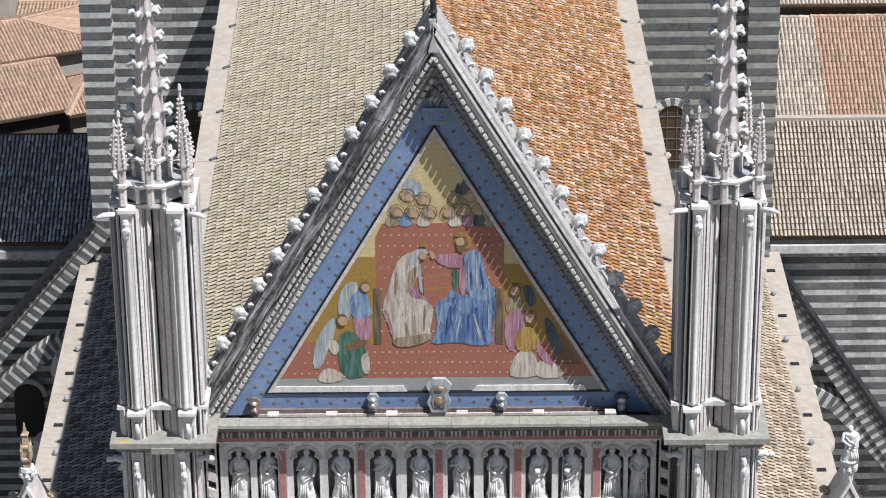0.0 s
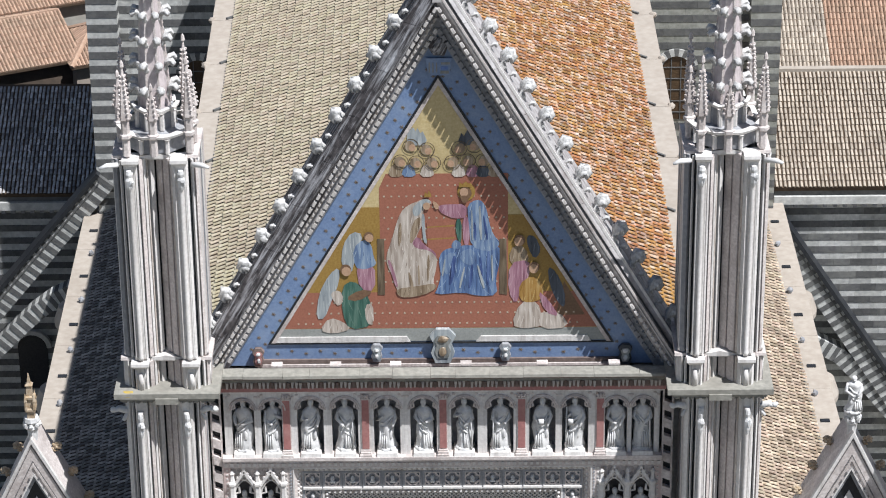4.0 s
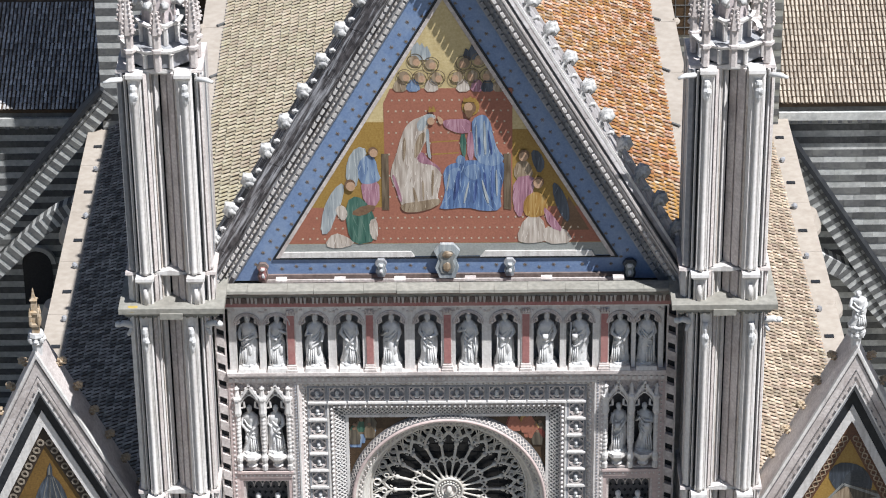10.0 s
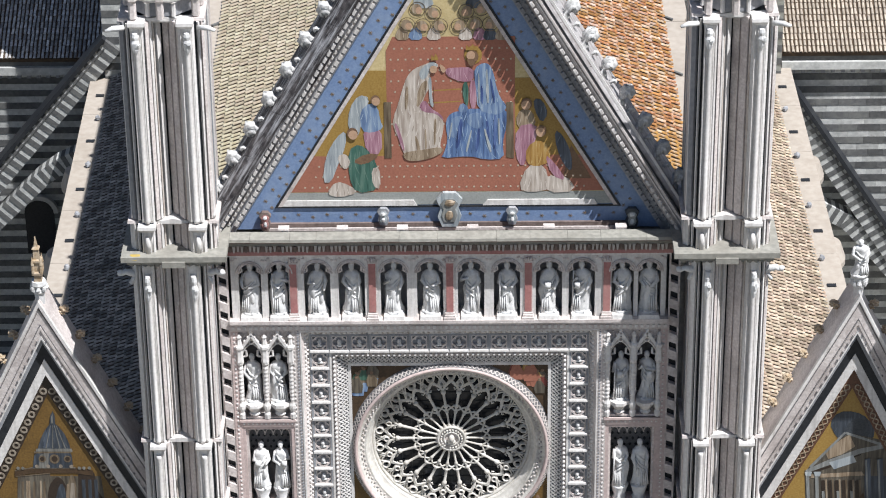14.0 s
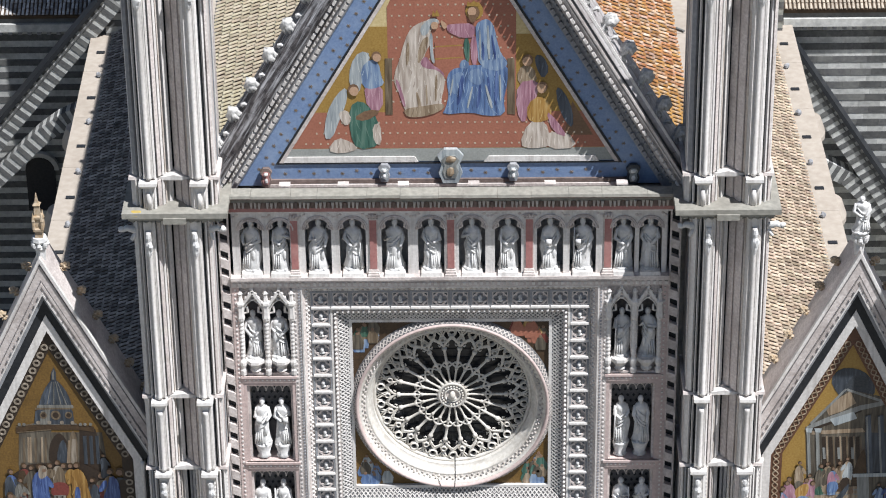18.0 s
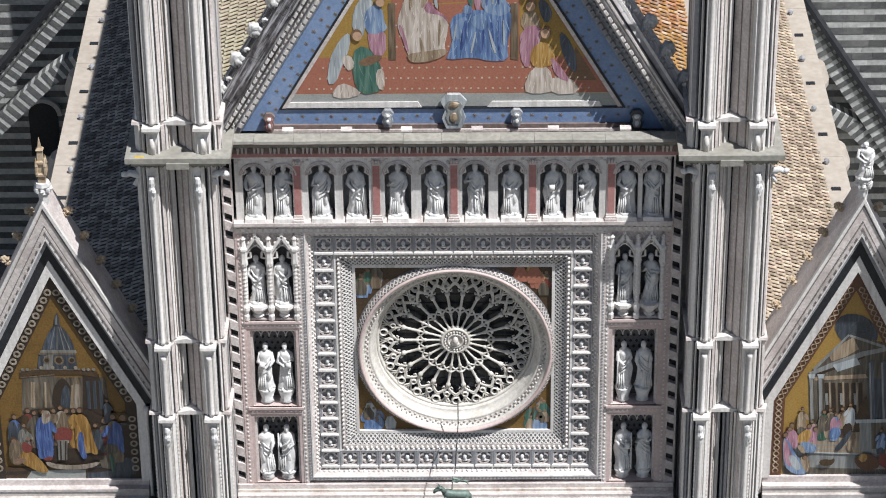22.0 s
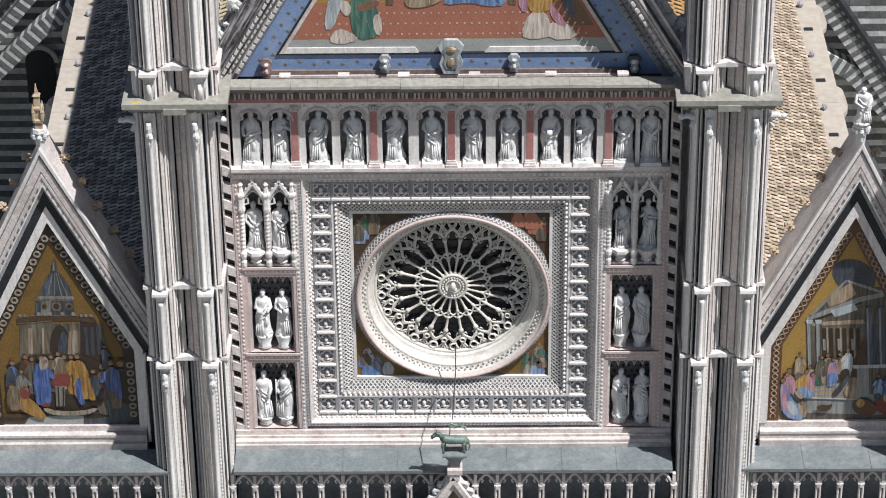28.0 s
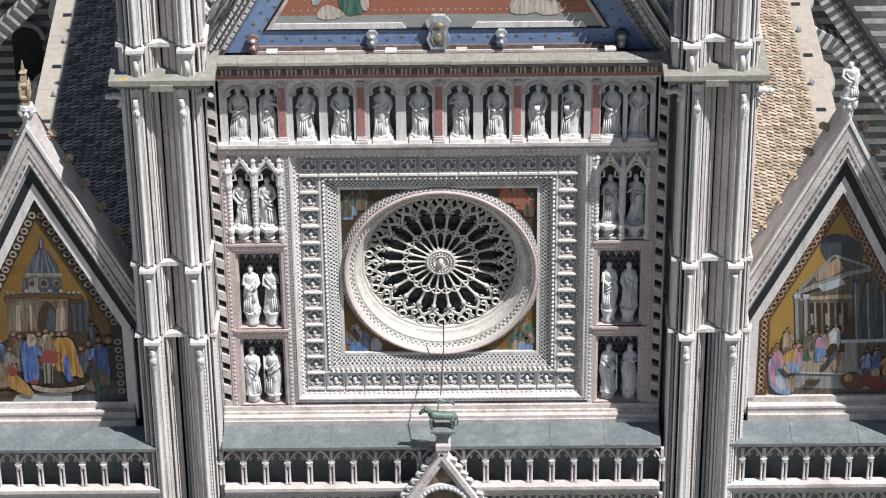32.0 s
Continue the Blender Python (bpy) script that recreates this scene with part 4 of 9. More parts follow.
        for k in range(4):
            for q in (-1, 1):
                b.blob((s * x + q * (0.44 - 0.11 * k), -0.04, 30.16 + 0.18 * k), (0.055, 0.07, 0.065), 6, 4, 0.3)
        b.blob((s * x, -0.04, 30.88), (0.08, 0.08, 0.1), 6, 4, 0.3)
        part("cresting", b, WHITE, bay)
        b = Build()
        for k in range(22):
            u, v = random.Random(k).uniform(-0.44, 0.44), random.Random(k + 50).uniform(30.3, 30.9)
            if abs(u) > 0.5 * (30.9 - v) + 0.08:
                b.blob((s * x + u, 0.09, v), (0.05, 0.03, 0.05), 5, 3, 0.3)
        tagged(part("carving", b, PALE, bay, "shallow leaf carving"), kind="stuff")
        b = Build()
        b.lathe(s * x, 0.12, [(0.14, 27.4), (0.22, 27.5), (0.16, 27.58), (0.27, 27.74), (0.36, 27.84), (0.36, 27.96)], 8, math.pi / 8)
        part("console", b, WHITE, bay, "moulded console under the statue")
    for x in (5.54, 6.44, 7.32):
        b = Build()
        b.lathe(s * x, -0.02, [(0.11, 27.36), (0.12, 27.55), (0.08, 27.62), (0.13, 27.78), (0.13, 27.9), (0.08, 28.0)] + [(0.07 + 0.02 * (j % 2), 28.06 + j * 0.08) for j in range(18)] + [(0.06, 29.52), (0.13, 29.62), (0.14, 29.72)], 8)
        part("twisted_colonnette", b, WHITE, bay)
        b = Build()
        b.lathe(s * x, -0.04, [(0.14, 29.72), (0.12, 29.9), (0.12, 30.2), (0.17, 30.26), (0.17, 30.34), (0.1, 30.4), (0.06, 30.62), (0.1, 30.7), (0.03, 30.82)], 6)
        part("pinnacle", b, WHITE, bay, "stout little pinnacle with a leafy cap")
    b = Build()
    b.box(*X(5.5, 7.36), -0.02, 0.72, 27.32, 27.4)
    b.box(*X(5.5, 7.36), 0.3, 0.72, 27.4, 27.95)
    part("console_ledge", b, PALE, bay)
    for k, x in enumerate((6.02, 6.93)):
        place_statue(GOTHIC[k + (2 if s > 0 else 0)], s * x, 0.3, 27.98, random.uniform(-15, 15), "pale marble robed statue under a pointed gothic canopy", "statues beside the rose")
    for zf, xp, low in ((23.68, (6.06, 6.76), 0), (20.32, (6.11, 6.87), 2)):
        for k, x in enumerate(xp):
            place_statue(PROPHETS[k + low + (s > 0) * 4], s * x, 0.32, zf, random.uniform(-15, 15), "pale marble robed statue on a round bracket in a niche", "statues beside the rose")
    # notched strip by the pier
    strip = thing("notched_strip", "pale marble strip with a column of slanting notches", "trim", "notched strips", "structure", base=(s * 7.75, 0, 20.0))
    b = Build()
    b.box(*X(7.6, 7.98), 0.16, 0.75, 20.0, 33.9)
    part("ground", b, DARK, strip, "dark ground behind the notches")
    b = Build()
    b.box(*X(7.6, 7.66), -0.02, 0.16, 20.0, 33.9)
    b.box(*X(7.92, 7.98), -0.02, 0.16, 20.0, 33.9)
    part("edge", b, PALE, strip)
    for k in range(20):
        z = 20.15 + k * 0.68
        b = Build()
        b.prism([(s * 7.79 - 0.14, z + 0.06), (s * 7.79 + 0.14, z - 0.06), (s * 7.79 + 0.14, z + 0.3), (s * 7.79 - 0.14, z + 0.42)], -0.05, 0.16)
        part("notched_block", b, PALE, strip)

# ---- sill, lead roof and gallery below ----
low = thing("lower_sill", "stepped pink and white marble sill below the rose", "sill", base=(0, 0, 19.6), kind="structure")
for z0, z1, y0, mt in ((20.1, 20.28, -0.14, PALE), (20.0, 20.1, -0.22, BROWNED), (19.88, 20.0, -0.42, PALE), (19.5, 19.88, -0.5, ROSE_STONE)):
    b = Build()
    b.box(-7.95, 7.95, y0, 0.7, z0, z1)
    part("step", b, mt, low)


def gallery(x0, x1, cols):
    """Lead-roofed arcade from x0 to x1 with its columns."""
    lead = thing("lead_roof", "grey lead sheet roof of the small gallery", "roof", "gallery roofs", "structure", base=((x0 + x1) / 2, -1.2, 19.5))
    n = max(2, round((x1 - x0) / 2.1))
    for i in range(n):
        a, c = x0 + (x1 - x0) * i / n, x0 + (x1 - x0) * (i + 1) / n
        b = Build()
        b.add([(a, -0.45, 19.72), (c, -0.45, 19.72), (c, -1.86, 19.68), (a, -1.86, 19.68), (a, -0.45, 19.56), (c, -0.45, 19.56), (c, -1.86, 19.6), (a, -1.86, 19.6)],
              [(0, 3, 2, 1), (4, 5, 6, 7), (3, 7, 6, 2), (0, 4, 7, 3), (1, 2, 6, 5), (0, 1, 5, 4)])
        part("lead_sheet", b, LEAD, lead)
        if i:
            b = Build()
            b.bar((a, -0.5, 19.725), (a, -1.86, 19.685), 0.06, 0.03, (0, 0, 1))
            part("seam", b, LEAD, lead)
    arc = thing("gallery", "small white arcade of paired columns and pointed arches", "arcade", "galleries", "structure", base=((x0 + x1) / 2, -2, 17.8))
    b = Build()
    b.box(x0, x1, -1.66, -1.4, 19.4, 19.56)
    part("architrave", b, PALE, arc)
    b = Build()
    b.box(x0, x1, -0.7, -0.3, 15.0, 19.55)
    # lead grey on this wall stands in for the shade inside the gallery
    part("back_wall", b, LEAD, arc, "back wall, its shade painted in lead grey")
    b = Build()
    b.box(x0, x1, -1.88, -1.46, 17.7, 17.84)
    b.box(x0, x1, -1.8, -1.48, 17.52, 17.7)
    b.box(x0, x1, -1.48, -0.7, 17.2, 17.3)
    part("floor_ledge", b, PALE, arc)
    b = Build()
    b.box(x0, x1, -1.75, -1.45, 17.36, 17.52)
    part("band", b, ROSE_STONE, arc)
    xs = cols
    for x in xs:
        for lo, hi in ((17.84, 18.82), (15.8, 16.78)):
            for d in (-0.065, 0.065):
                b = Build()
                b.lathe(x + d, -1.58, [(0.06, lo), (0.06, lo + 0.05), (0.045, lo + 0.09), (0.043, hi - 0.1), (0.05, hi - 0.06), (0.06, hi)], 8)
                part("column", b, PALE, arc, smooth=True)
            b = Build()
            b.box(x - 0.12, x + 0.12, -1.67, -1.49, hi, hi + 0.05)
            b.lathe(x, -1.58, [(0.09, hi - 0.16), (0.12, hi)], 6)
            part("capital", b, STATUE, arc)
            b = Build()
            b.box(x - 0.06, x + 0.06, -1.65, -1.5, hi + 0.07, hi + 0.52)
            part("impost", b, PALE, arc)
    step = xs[1] - xs[0]
    for x in list(xs[:-1]):
        m = x + step / 2
        for base in (18.9, 16.86):
            b = Build()
            pts = []
            for k in range(9):
                u = -1 + k / 4
                pts.append((m + u * (step / 2 - 0.06), -1.58, base + 0.42 * (1 - abs(u) ** 1.5)))
            b.tube(pts, 0.05, 6)
            for q in (-1, 1):
                b.tube([(m + q * 0.2, -1.58, base + 0.24), (m + q * 0.11, -1.58, base + 0.13), (m + q * 0.17, -1.58, base + 0.04)], 0.03, 5)
            part("trefoil_arch", b, PALE, arc)


gallery(-7.95, 7.95, [-7.23 - 0.8 + 0.803 * i for i in range(21)])

gallery(10.3, 17.6, [10.95 + 0.78 * i for i in range(9)])
gallery(-17.6, -10.3, [-17.0 + 0.78 * i for i in range(9)])


# ---- the two inner piers with their pinnacles ----
def crocket_mesh(seed):
    """One curled leaf bunch of about half a metre growing along +z, lobed and bent over at its head."""
    r = random.Random(seed)
    prof = [(0.1, -0.16), (0.12, 0.0), (0.2, 0.07), (0.24, 0.13), (0.13, 0.17), (0.11, 0.22), (0.2, 0.28), (0.29, 0.36), (0.3, 0.43), (0.2, 0.47), (0.2, 0.53), (0.17, 0.6), (0.06, 0.64), (0.005, 0.65)]
    seg, vs, ph = 20, [], r.uniform(0, 6)
    for k, (w, z) in enumerate(prof):
        bend = 0.12 * max(0.0, z) / 0.65
        for i in range(seg):
            a = 2 * math.pi * i / seg
            lobe = w * (0.62 + 0.5 * abs(math.sin(2.5 * a + ph + 0.6 * (k > 5))) + r.uniform(-0.07, 0.07))
            drop = 0.09 * (abs(math.sin(2.5 * a + ph + 0.6 * (k > 5))) - 0.5) * (w > 0.18)
            vs.append((bend + lobe * math.cos(a), 0.8 * lobe * math.sin(a), z - drop))
    n = len(prof)
    fs = [(k * seg + i, k * seg + (i + 1) % seg, (k + 1) * seg + (i + 1) % seg, (k + 1) * seg + i) for k in range(n - 1) for i in range(seg)]
    b = Build()
    b.add(vs, fs + [tuple(range(seg - 1, -1, -1)), tuple(range(n * seg - seg, n * seg))])
    return b.mesh("crocket", CROCK)


def hook_mesh(seed, lobes, rough, path):
    """A leaf that climbs along +z and curls over outwards (+x) at its head: rings of (out, up, width)."""
    r = random.Random(40 + seed)
    seg, vs, n = 18, [], len(path)
    for k, (x, z, w) in enumerate(path):
        xa, za, _ = path[max(k - 1, 0)]
        xb, zb, _ = path[min(k + 1, n - 1)]
        d = math.hypot(xb - xa, zb - za)
        tx, tz = (xb - xa) / d, (zb - za) / d
        for i in range(seg):
            a = 2 * math.pi * i / seg
            q = w * (1 - lobes + 1.6 * lobes * abs(math.sin(2.5 * a + 0.6 * k)) + r.uniform(-rough, rough))
            vs.append((x + tz * q * math.cos(a), 1.05 * q * math.sin(a), z - tx * q * math.cos(a)))
    fs = [(k * seg + i, k * seg + (i + 1) % seg, (k + 1) * seg + (i + 1) % seg, (k + 1) * seg + i) for k in range(n - 1) for i in range(seg)]
    b = Build()
    b.add(vs, fs + [tuple(range(seg - 1, -1, -1)), tuple(range(n * seg - seg, n * seg))])
    me = b.mesh("crocket", CROCK)
    me.shade_smooth()
    return me


HOOK = [(-0.06, -0.4, 0.04), (-0.01, -0.25, 0.07), (0.03, -0.1, 0.09), (0.05, 0.0, 0.06), (0.07, 0.1, 0.1), (0.13, 0.2, 0.11), (0.22, 0.23, 0.115), (0.28, 0.16, 0.105), (0.28, 0.08, 0.07), (0.24, 0.05, 0.02)]
LEAFY = [(-0.2, -0.55, 0.08), (-0.13, -0.42, 0.15), (-0.06, -0.3, 0.13), (-0.03, -0.2, 0.07), (0.0, -0.08, 0.15), (0.03, 0.03, 0.16), (0.03, 0.11, 0.07), (0.06, 0.2, 0.15), (0.14, 0.31, 0.17), (0.25, 0.33, 0.16), (0.33, 0.24, 0.14), (0.33, 0.14, 0.07), (0.29, 0.11, 0.02)]
HOOKS = [hook_mesh(i, 0.25, 0.08, HOOK) for i in range(3)]
LEAVES = [hook_mesh(i, 0.7, 0.17, LEAFY) for i in range(4)]
CROCKETS = [crocket_mesh(i) for i in range(3)]
TAN_CROCKETS = [me.copy() for me in CROCKETS]
for me in TAN_CROCKETS:
    me.materials[0] = TANSTONE


def crocket(parent, at, aim, size, k, tall=1.0, meshes=None):
    ob = new("crocket", (meshes or CROCKETS)[k % len(meshes or CROCKETS)])
    up = Vector(aim).normalized()
    out = Vector((up.x, up.y, 0.0))
    out = (out - up * out.dot(up)).normalized()
    q = Matrix((out, up.cross(out), up)).transposed().to_quaternion()
    ob.matrix_basis = Matrix.LocRotScale(at, q, (size, size, size * tall))
    ob.parent = parent
    if parent.name in BASE:
        ob.matrix_parent_inverse = Matrix.Translation(-BASE[parent.name])
    return ob


def pier(side):
    pr = thing("pier", "tall white marble pier with clustered shafts and a crocketed pinnacle", "pier", "inner piers of the front")

    def strip(p, q, u0, u1, out, mt, z0, z1, name="strip", label=""):
        """An upright strip along the plan line p to q, between shares u0 and u1 of it, standing out from it."""
        px, py = p[0] + (q[0] - p[0]) * u0, p[1] + (q[1] - p[1]) * u0
        qx, qy = p[0] + (q[0] - p[0]) * u1, p[1] + (q[1] - p[1]) * u1
        d = math.hypot(qx - px, qy - py)
        nx, ny = (qy - py) / d, -(qx - px) / d
        b = Build()
        b.column([(px - 0.05 * nx, py - 0.05 * ny), (px + out * nx, py + out * ny), (qx + out * nx, qy + out * ny), (qx - 0.05 * nx, qy - 0.05 * ny)], z0, z1)
        b.f = [f[::-1] for f in b.f]
        part(name, b, mt, pr, label)

    def shaft(x, y, r, z0, z1, beaded=False):
        b = Build()
        if beaded:
            n = int((z1 - z0) / 0.17)
            rings = []
            for k in range(n):
                zz = z0 + (z1 - z0) * k / n
                rings += [(r * 0.7, zz), (r * 1.15, zz + 0.085)]
            b.lathe(x, y, rings + [(r * 0.7, z1)], 6)
        else:
            b.lathe(x, y, [(r, z0), (r, z1)] if z1 - z0 < 1.5 else [(r * 1.35, z0), (r * 1.35, z0 + 0.1), (r, z0 + 0.18), (r, z1 - 0.3), (r * 1.5, z1 - 0.12), (r * 1.5, z1)], 8)
        part("colonnette", b, WHITE, pr, smooth=not beaded)

    # the plan: two spurs with a deep fold between them
    A, B, C, D, E = (-1.28, -0.9), (-0.92, -1.25), (-0.64, -1.25), (-0.03, -0.5), (0.64, -1.25)
    F, G = (0.92, -1.25), (1.28, -0.9)

    def scaled(pts, s):
        return [(x * s, y * s) for x, y in pts]

    def plan(s, grow=0.0, fold=D, side=-0.9):
        pts = [(-1.28, 1.2), (-1.28, side), B, C, fold, E, F, (1.28, side), (1.28, 1.2)]
        return [(x * s + math.copysign(grow, x) * (abs(x) > 0.1), y * s + (grow if y > 0 else -grow)) for x, y in pts]

    def stage(z0, z1, s, ribbed=False, stained=False):
        """One storey: a black core with flat strips and shafts set on each face of the plan."""
        a, b_, c, d, e, f, g = scaled((A, B, C, D, E, F, G), s)
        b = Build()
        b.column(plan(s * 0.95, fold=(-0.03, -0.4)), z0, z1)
        part("core", b, DARK, pr, "black core seen in the slots")
        # the grey left strip paints in the shade of the side turned from the sun
        left = [(0.0, 0.36, 0.05, GREY if stained else WHITE), (0.56, 0.64, 0.03, WHITE)]
        fold = [(0.0, 0.09, 0.05, WHITE), (0.2, 0.36, 0.03, PALE), (0.38, 0.48, 0.05, WHITE), (0.54, 0.6, 0.02, BROWNED), (0.68, 0.87, 0.05, WHITE)]
        back = [(0.06, 0.34, 0.04, PALE), (0.37, 0.44, 0.01, PALE), (0.46, 0.7, 0.05, PALE), (0.74, 0.82, 0.02, BROWNED), (0.86, 1.0, 0.05, WHITE)]
        right = [(0.0, 0.2, 0.05, WHITE), (0.54, 0.68, 0.03, WHITE), (0.78, 1.0, 0.05, PALE)]
        if ribbed:
            left = [(0.0, 0.12, 0.05, WHITE), (0.26, 0.38, 0.05, GREY), (0.54, 0.68, 0.05, WHITE)]
            fold = [(0.0, 0.15, 0.05, WHITE), (0.26, 0.33, 0.03, BROWNED), (0.42, 0.5, 0.05, PALE), (0.6, 0.64, 0.03, BROWNED), (0.72, 0.87, 0.06, WHITE)]
            back = [(0.12, 0.22, 0.05, GREY), (0.3, 0.42, 0.05, GREY), (0.52, 0.56, 0.03, BROWNED), (0.64, 0.72, 0.05, WHITE), (0.82, 1.0, 0.05, PALE)]
            right = [(0.1, 0.24, 0.05, WHITE), (0.42, 0.54, 0.05, WHITE), (0.76, 1.0, 0.05, WHITE)]
        for p, q, row_ in ((a, b_, left), (c, d, fold), (d, e, back), (f, g, right)):
            for u0, u1, out, mt in row_:
                strip(p, q, u0, u1, out, mt, z0, z1)
        for p, q in ((b_, c), (e, f)):
            strip(p, q, 0.12, 0.88, 0.03, WHITE, z0, z1, "corner_strip")
        for qx in (-1, 1):
            sd = [(0.0, 0.1, 0.05, WHITE), (0.16, 0.4, 0.03, PALE), (0.44, 0.52, 0.05, GREY), (0.56, 0.8, 0.04, WHITE), (0.84, 1.0, 0.05, PALE)]
            p, q = ((g, (1.28 * s, 1.2 * s)) if qx > 0 else ((-1.28 * s, 1.2 * s), a))
            for u0, u1, out, mt in sd:
                strip(p, q, u0, u1, out, mt, z0, z1, "side_strip")
            shaft(qx * 0.78 * s, -1.3 * s, 0.07 * s, z0, z1 - 0.35)
            shaft(qx * 0.92 * s, -1.25 * s, 0.035 * s, z0, z1, ribbed)
            shaft(qx * 0.65 * s, -1.24 * s, 0.025 * s, z0, z1, ribbed)
            shaft(qx * 1.29 * s, -0.9 * s, 0.05 * s, z0, z1, ribbed)
            if ribbed:
                for u in (0.24, 0.53):
                    p = c if qx < 0 else e
                    shaft(p[0] + (d[0] - p[0]) * u, p[1] + (d[1] - p[1]) * u - 0.02, 0.035 * s, z0, z1, True)

    def cap(z, s):
        """Pale lips: a low block over each spur, a raised and slightly pointed one over the fold, and one along each side."""
        for qx in (-1, 1):
            x, y = qx * 0.78 * s, -1.12 * s
            b = Build()
            b.column([(x - 0.2 * s, y - 0.24 * s), (x + 0.2 * s, y - 0.24 * s), (x + 0.2 * s, y + 0.3 * s), (x - 0.2 * s, y + 0.3 * s)], z - 0.14, z - 0.02, 1.3)
            b.column([(x - 0.28 * s, y - 0.34 * s), (x + 0.28 * s, y - 0.34 * s), (x + 0.28 * s, y + 0.4 * s), (x - 0.28 * s, y + 0.4 * s)], z - 0.02, z + 0.09, 0.97)
            part("cap_block", b, WHITE, pr, "pale overhanging cap")
            b = Build()
            lo, hi = sorted((qx * 1.0 * s, qx * 1.4 * s))
            b.column([(lo, -1.04 * s), (hi, -1.04 * s), (hi, 1.25 * s), (lo, 1.25 * s)], z + 0.01, z + 0.11, 0.98)
            part("side_cap", b, PALE, pr)
        b = Build()
        w = 0.56 * s
        b.prism([(-w, z - 0.03), (w, z - 0.03), (w, z + 0.08), (0.5 * w, z + 0.1), (0, z + 0.16), (-0.5 * w, z + 0.1), (-w, z + 0.08)], -0.98 * s, -0.3 * s)
        b.prism([(-w, z - 0.12), (w, z - 0.12), (w, z - 0.032), (-w, z - 0.032)], -0.86 * s, -0.3 * s)
        part("cap_point", b, WHITE, pr)

    def busts(z, s, h):
        for q in (-1, 1):
            b = Build()
            x, y = q * 0.8 * s, -1.34 * s
            b.lathe(x, y, [(0.075, z - h), (0.11, z - h * 0.85), (0.13, z - h * 0.5), (0.085, z - h * 0.36), (0.105, z - h * 0.2), (0.08, z - 0.02), (0.02, z)], 8)
            b.blob((x + 0.06, y - 0.08, z - h * 0.55), (0.09, 0.08, h * 0.16), 6, 4, 0.3)
            part("carved_bust", b, STATUE, pr, "small worn carved bust")

    stage(14.0, 24.05, 1.08, True)
    cap(24.05, 1.08)
    stage(24.21, 27.05, 1.05)
    cap(27.05, 1.05)
    stage(27.21, 34.3, 1.02)
    b = Build()
    b.box(-1.45, 1.45, -1.45, 1.45, 34.42, 34.58)
    b.box(-1.62, 1.62, -1.6, 1.6, 34.58, 34.78)
    b.box(-0.35, 0.35, -1.66, -1.5, 34.4, 34.62)
    part("plate", b, LEDGE, pr, "thick lichen-stained stone plate")
    b = Build()
    for k in range(14):
        for q in (-1, 1):
            b.blob((-1.3 + 0.2 * k, q * 1.38, 34.38), (0.09, 0.09, 0.07), 5, 4, 0.3)
            b.blob((q * 1.38, -1.3 + 0.2 * k, 34.38), (0.09, 0.09, 0.07), 5, 4, 0.3)
    tagged(part("carved_band", b, LEDGE, pr, "band of carved leaves"), kind="stuff")
    stage(34.78, 35.75, 1.0)
    cap(35.75, 1.0)
    stage(35.91, 43.2, 0.96, stained=True)
    cap(43.2, 0.92)
    busts(42.95, 0.96, 0.7)
    busts(33.9, 1.02, 0.9)
    busts(23.75, 1.08, 0.85)
    # crown
    b = Build()
    b.lathe(0, 0, [(0.98, 43.36), (0.98, 43.86)], 8, math.pi / 8)
    part("crown_drum", b, GREY, pr)
    for z, r0 in ((43.86, 1.14), (44.58, 0.68)):
        b = Build()
        n = 64
        vs = []
        for zz, k in ((0.0, 0.94), (0.05, 1.0), (0.13, 1.02), (0.15, 0.85)):
            for i in range(n):
                a = 2 * math.pi * i / n
                rr = r0 * k * (1 + 0.06 * math.cos(8 * a))
                vs.append((rr * math.cos(a), rr * math.sin(a), z + zz + 0.05 * (1 + math.cos(8 * a))))
        b.add(vs, [(q * n + i, q * n + (i + 1) % n, (q + 1) * n + (i + 1) % n, (q + 1) * n + i) for q in range(3) for i in range(n)])
        part("wavy_lip", b, WHITE, pr, "white scalloped lip")
    for k in range(8):
        a = math.pi / 8 + k * math.pi / 4
        b = Build()
        b.lathe(1.0 * math.cos(a), 1.0 * math.sin(a), [(0.07, 43.36), (0.07, 43.82), (0.12, 43.88)], 6)
        part("drum_shaft", b, WHITE, pr)
    b = Build()
    b.lathe(0, 0, [(1.0, 43.86), (0.56, 44.0), (0.56, 44.58), (0.62, 44.66), (0.54, 44.73)], 8, math.pi / 8)
    part("lantern", b, GREY, pr)
    for k in range(8):
        a = math.pi / 8 + k * math.pi / 4
        b = Build()
        b.lathe(0.57 * math.cos(a), 0.57 * math.sin(a), [(0.08, 44.0), (0.08, 44.56), (0.12, 44.62)], 6)
        part("lantern_shaft", b, WHITE, pr)
    b = Build()
    b.lathe(0, 0, [(0.5, 44.72), (0.08, 52.0), (0.16, 52.1), (0.1, 52.4), (0.02, 52.6)], 8, math.pi / 8)
    spire = part("spire", b, SPIRE, pr, "tapering octagonal stone spire")
    for k in range(8):
        a = math.pi / 8 + k * math.pi / 4
        b = Build()
        b.bar((0.5 * math.cos(a), 0.5 * math.sin(a), 44.75), (0.09 * math.cos(a), 0.09 * math.sin(a), 51.9), 0.06, 0.05)
        part("edge_rib", b, PALE, spire, "pale rib along the spire's edge")
        for j in range(8):
            u = (0.55 + 0.86 * j) / 7.25
            r = 0.48 + (0.08 - 0.48) * u
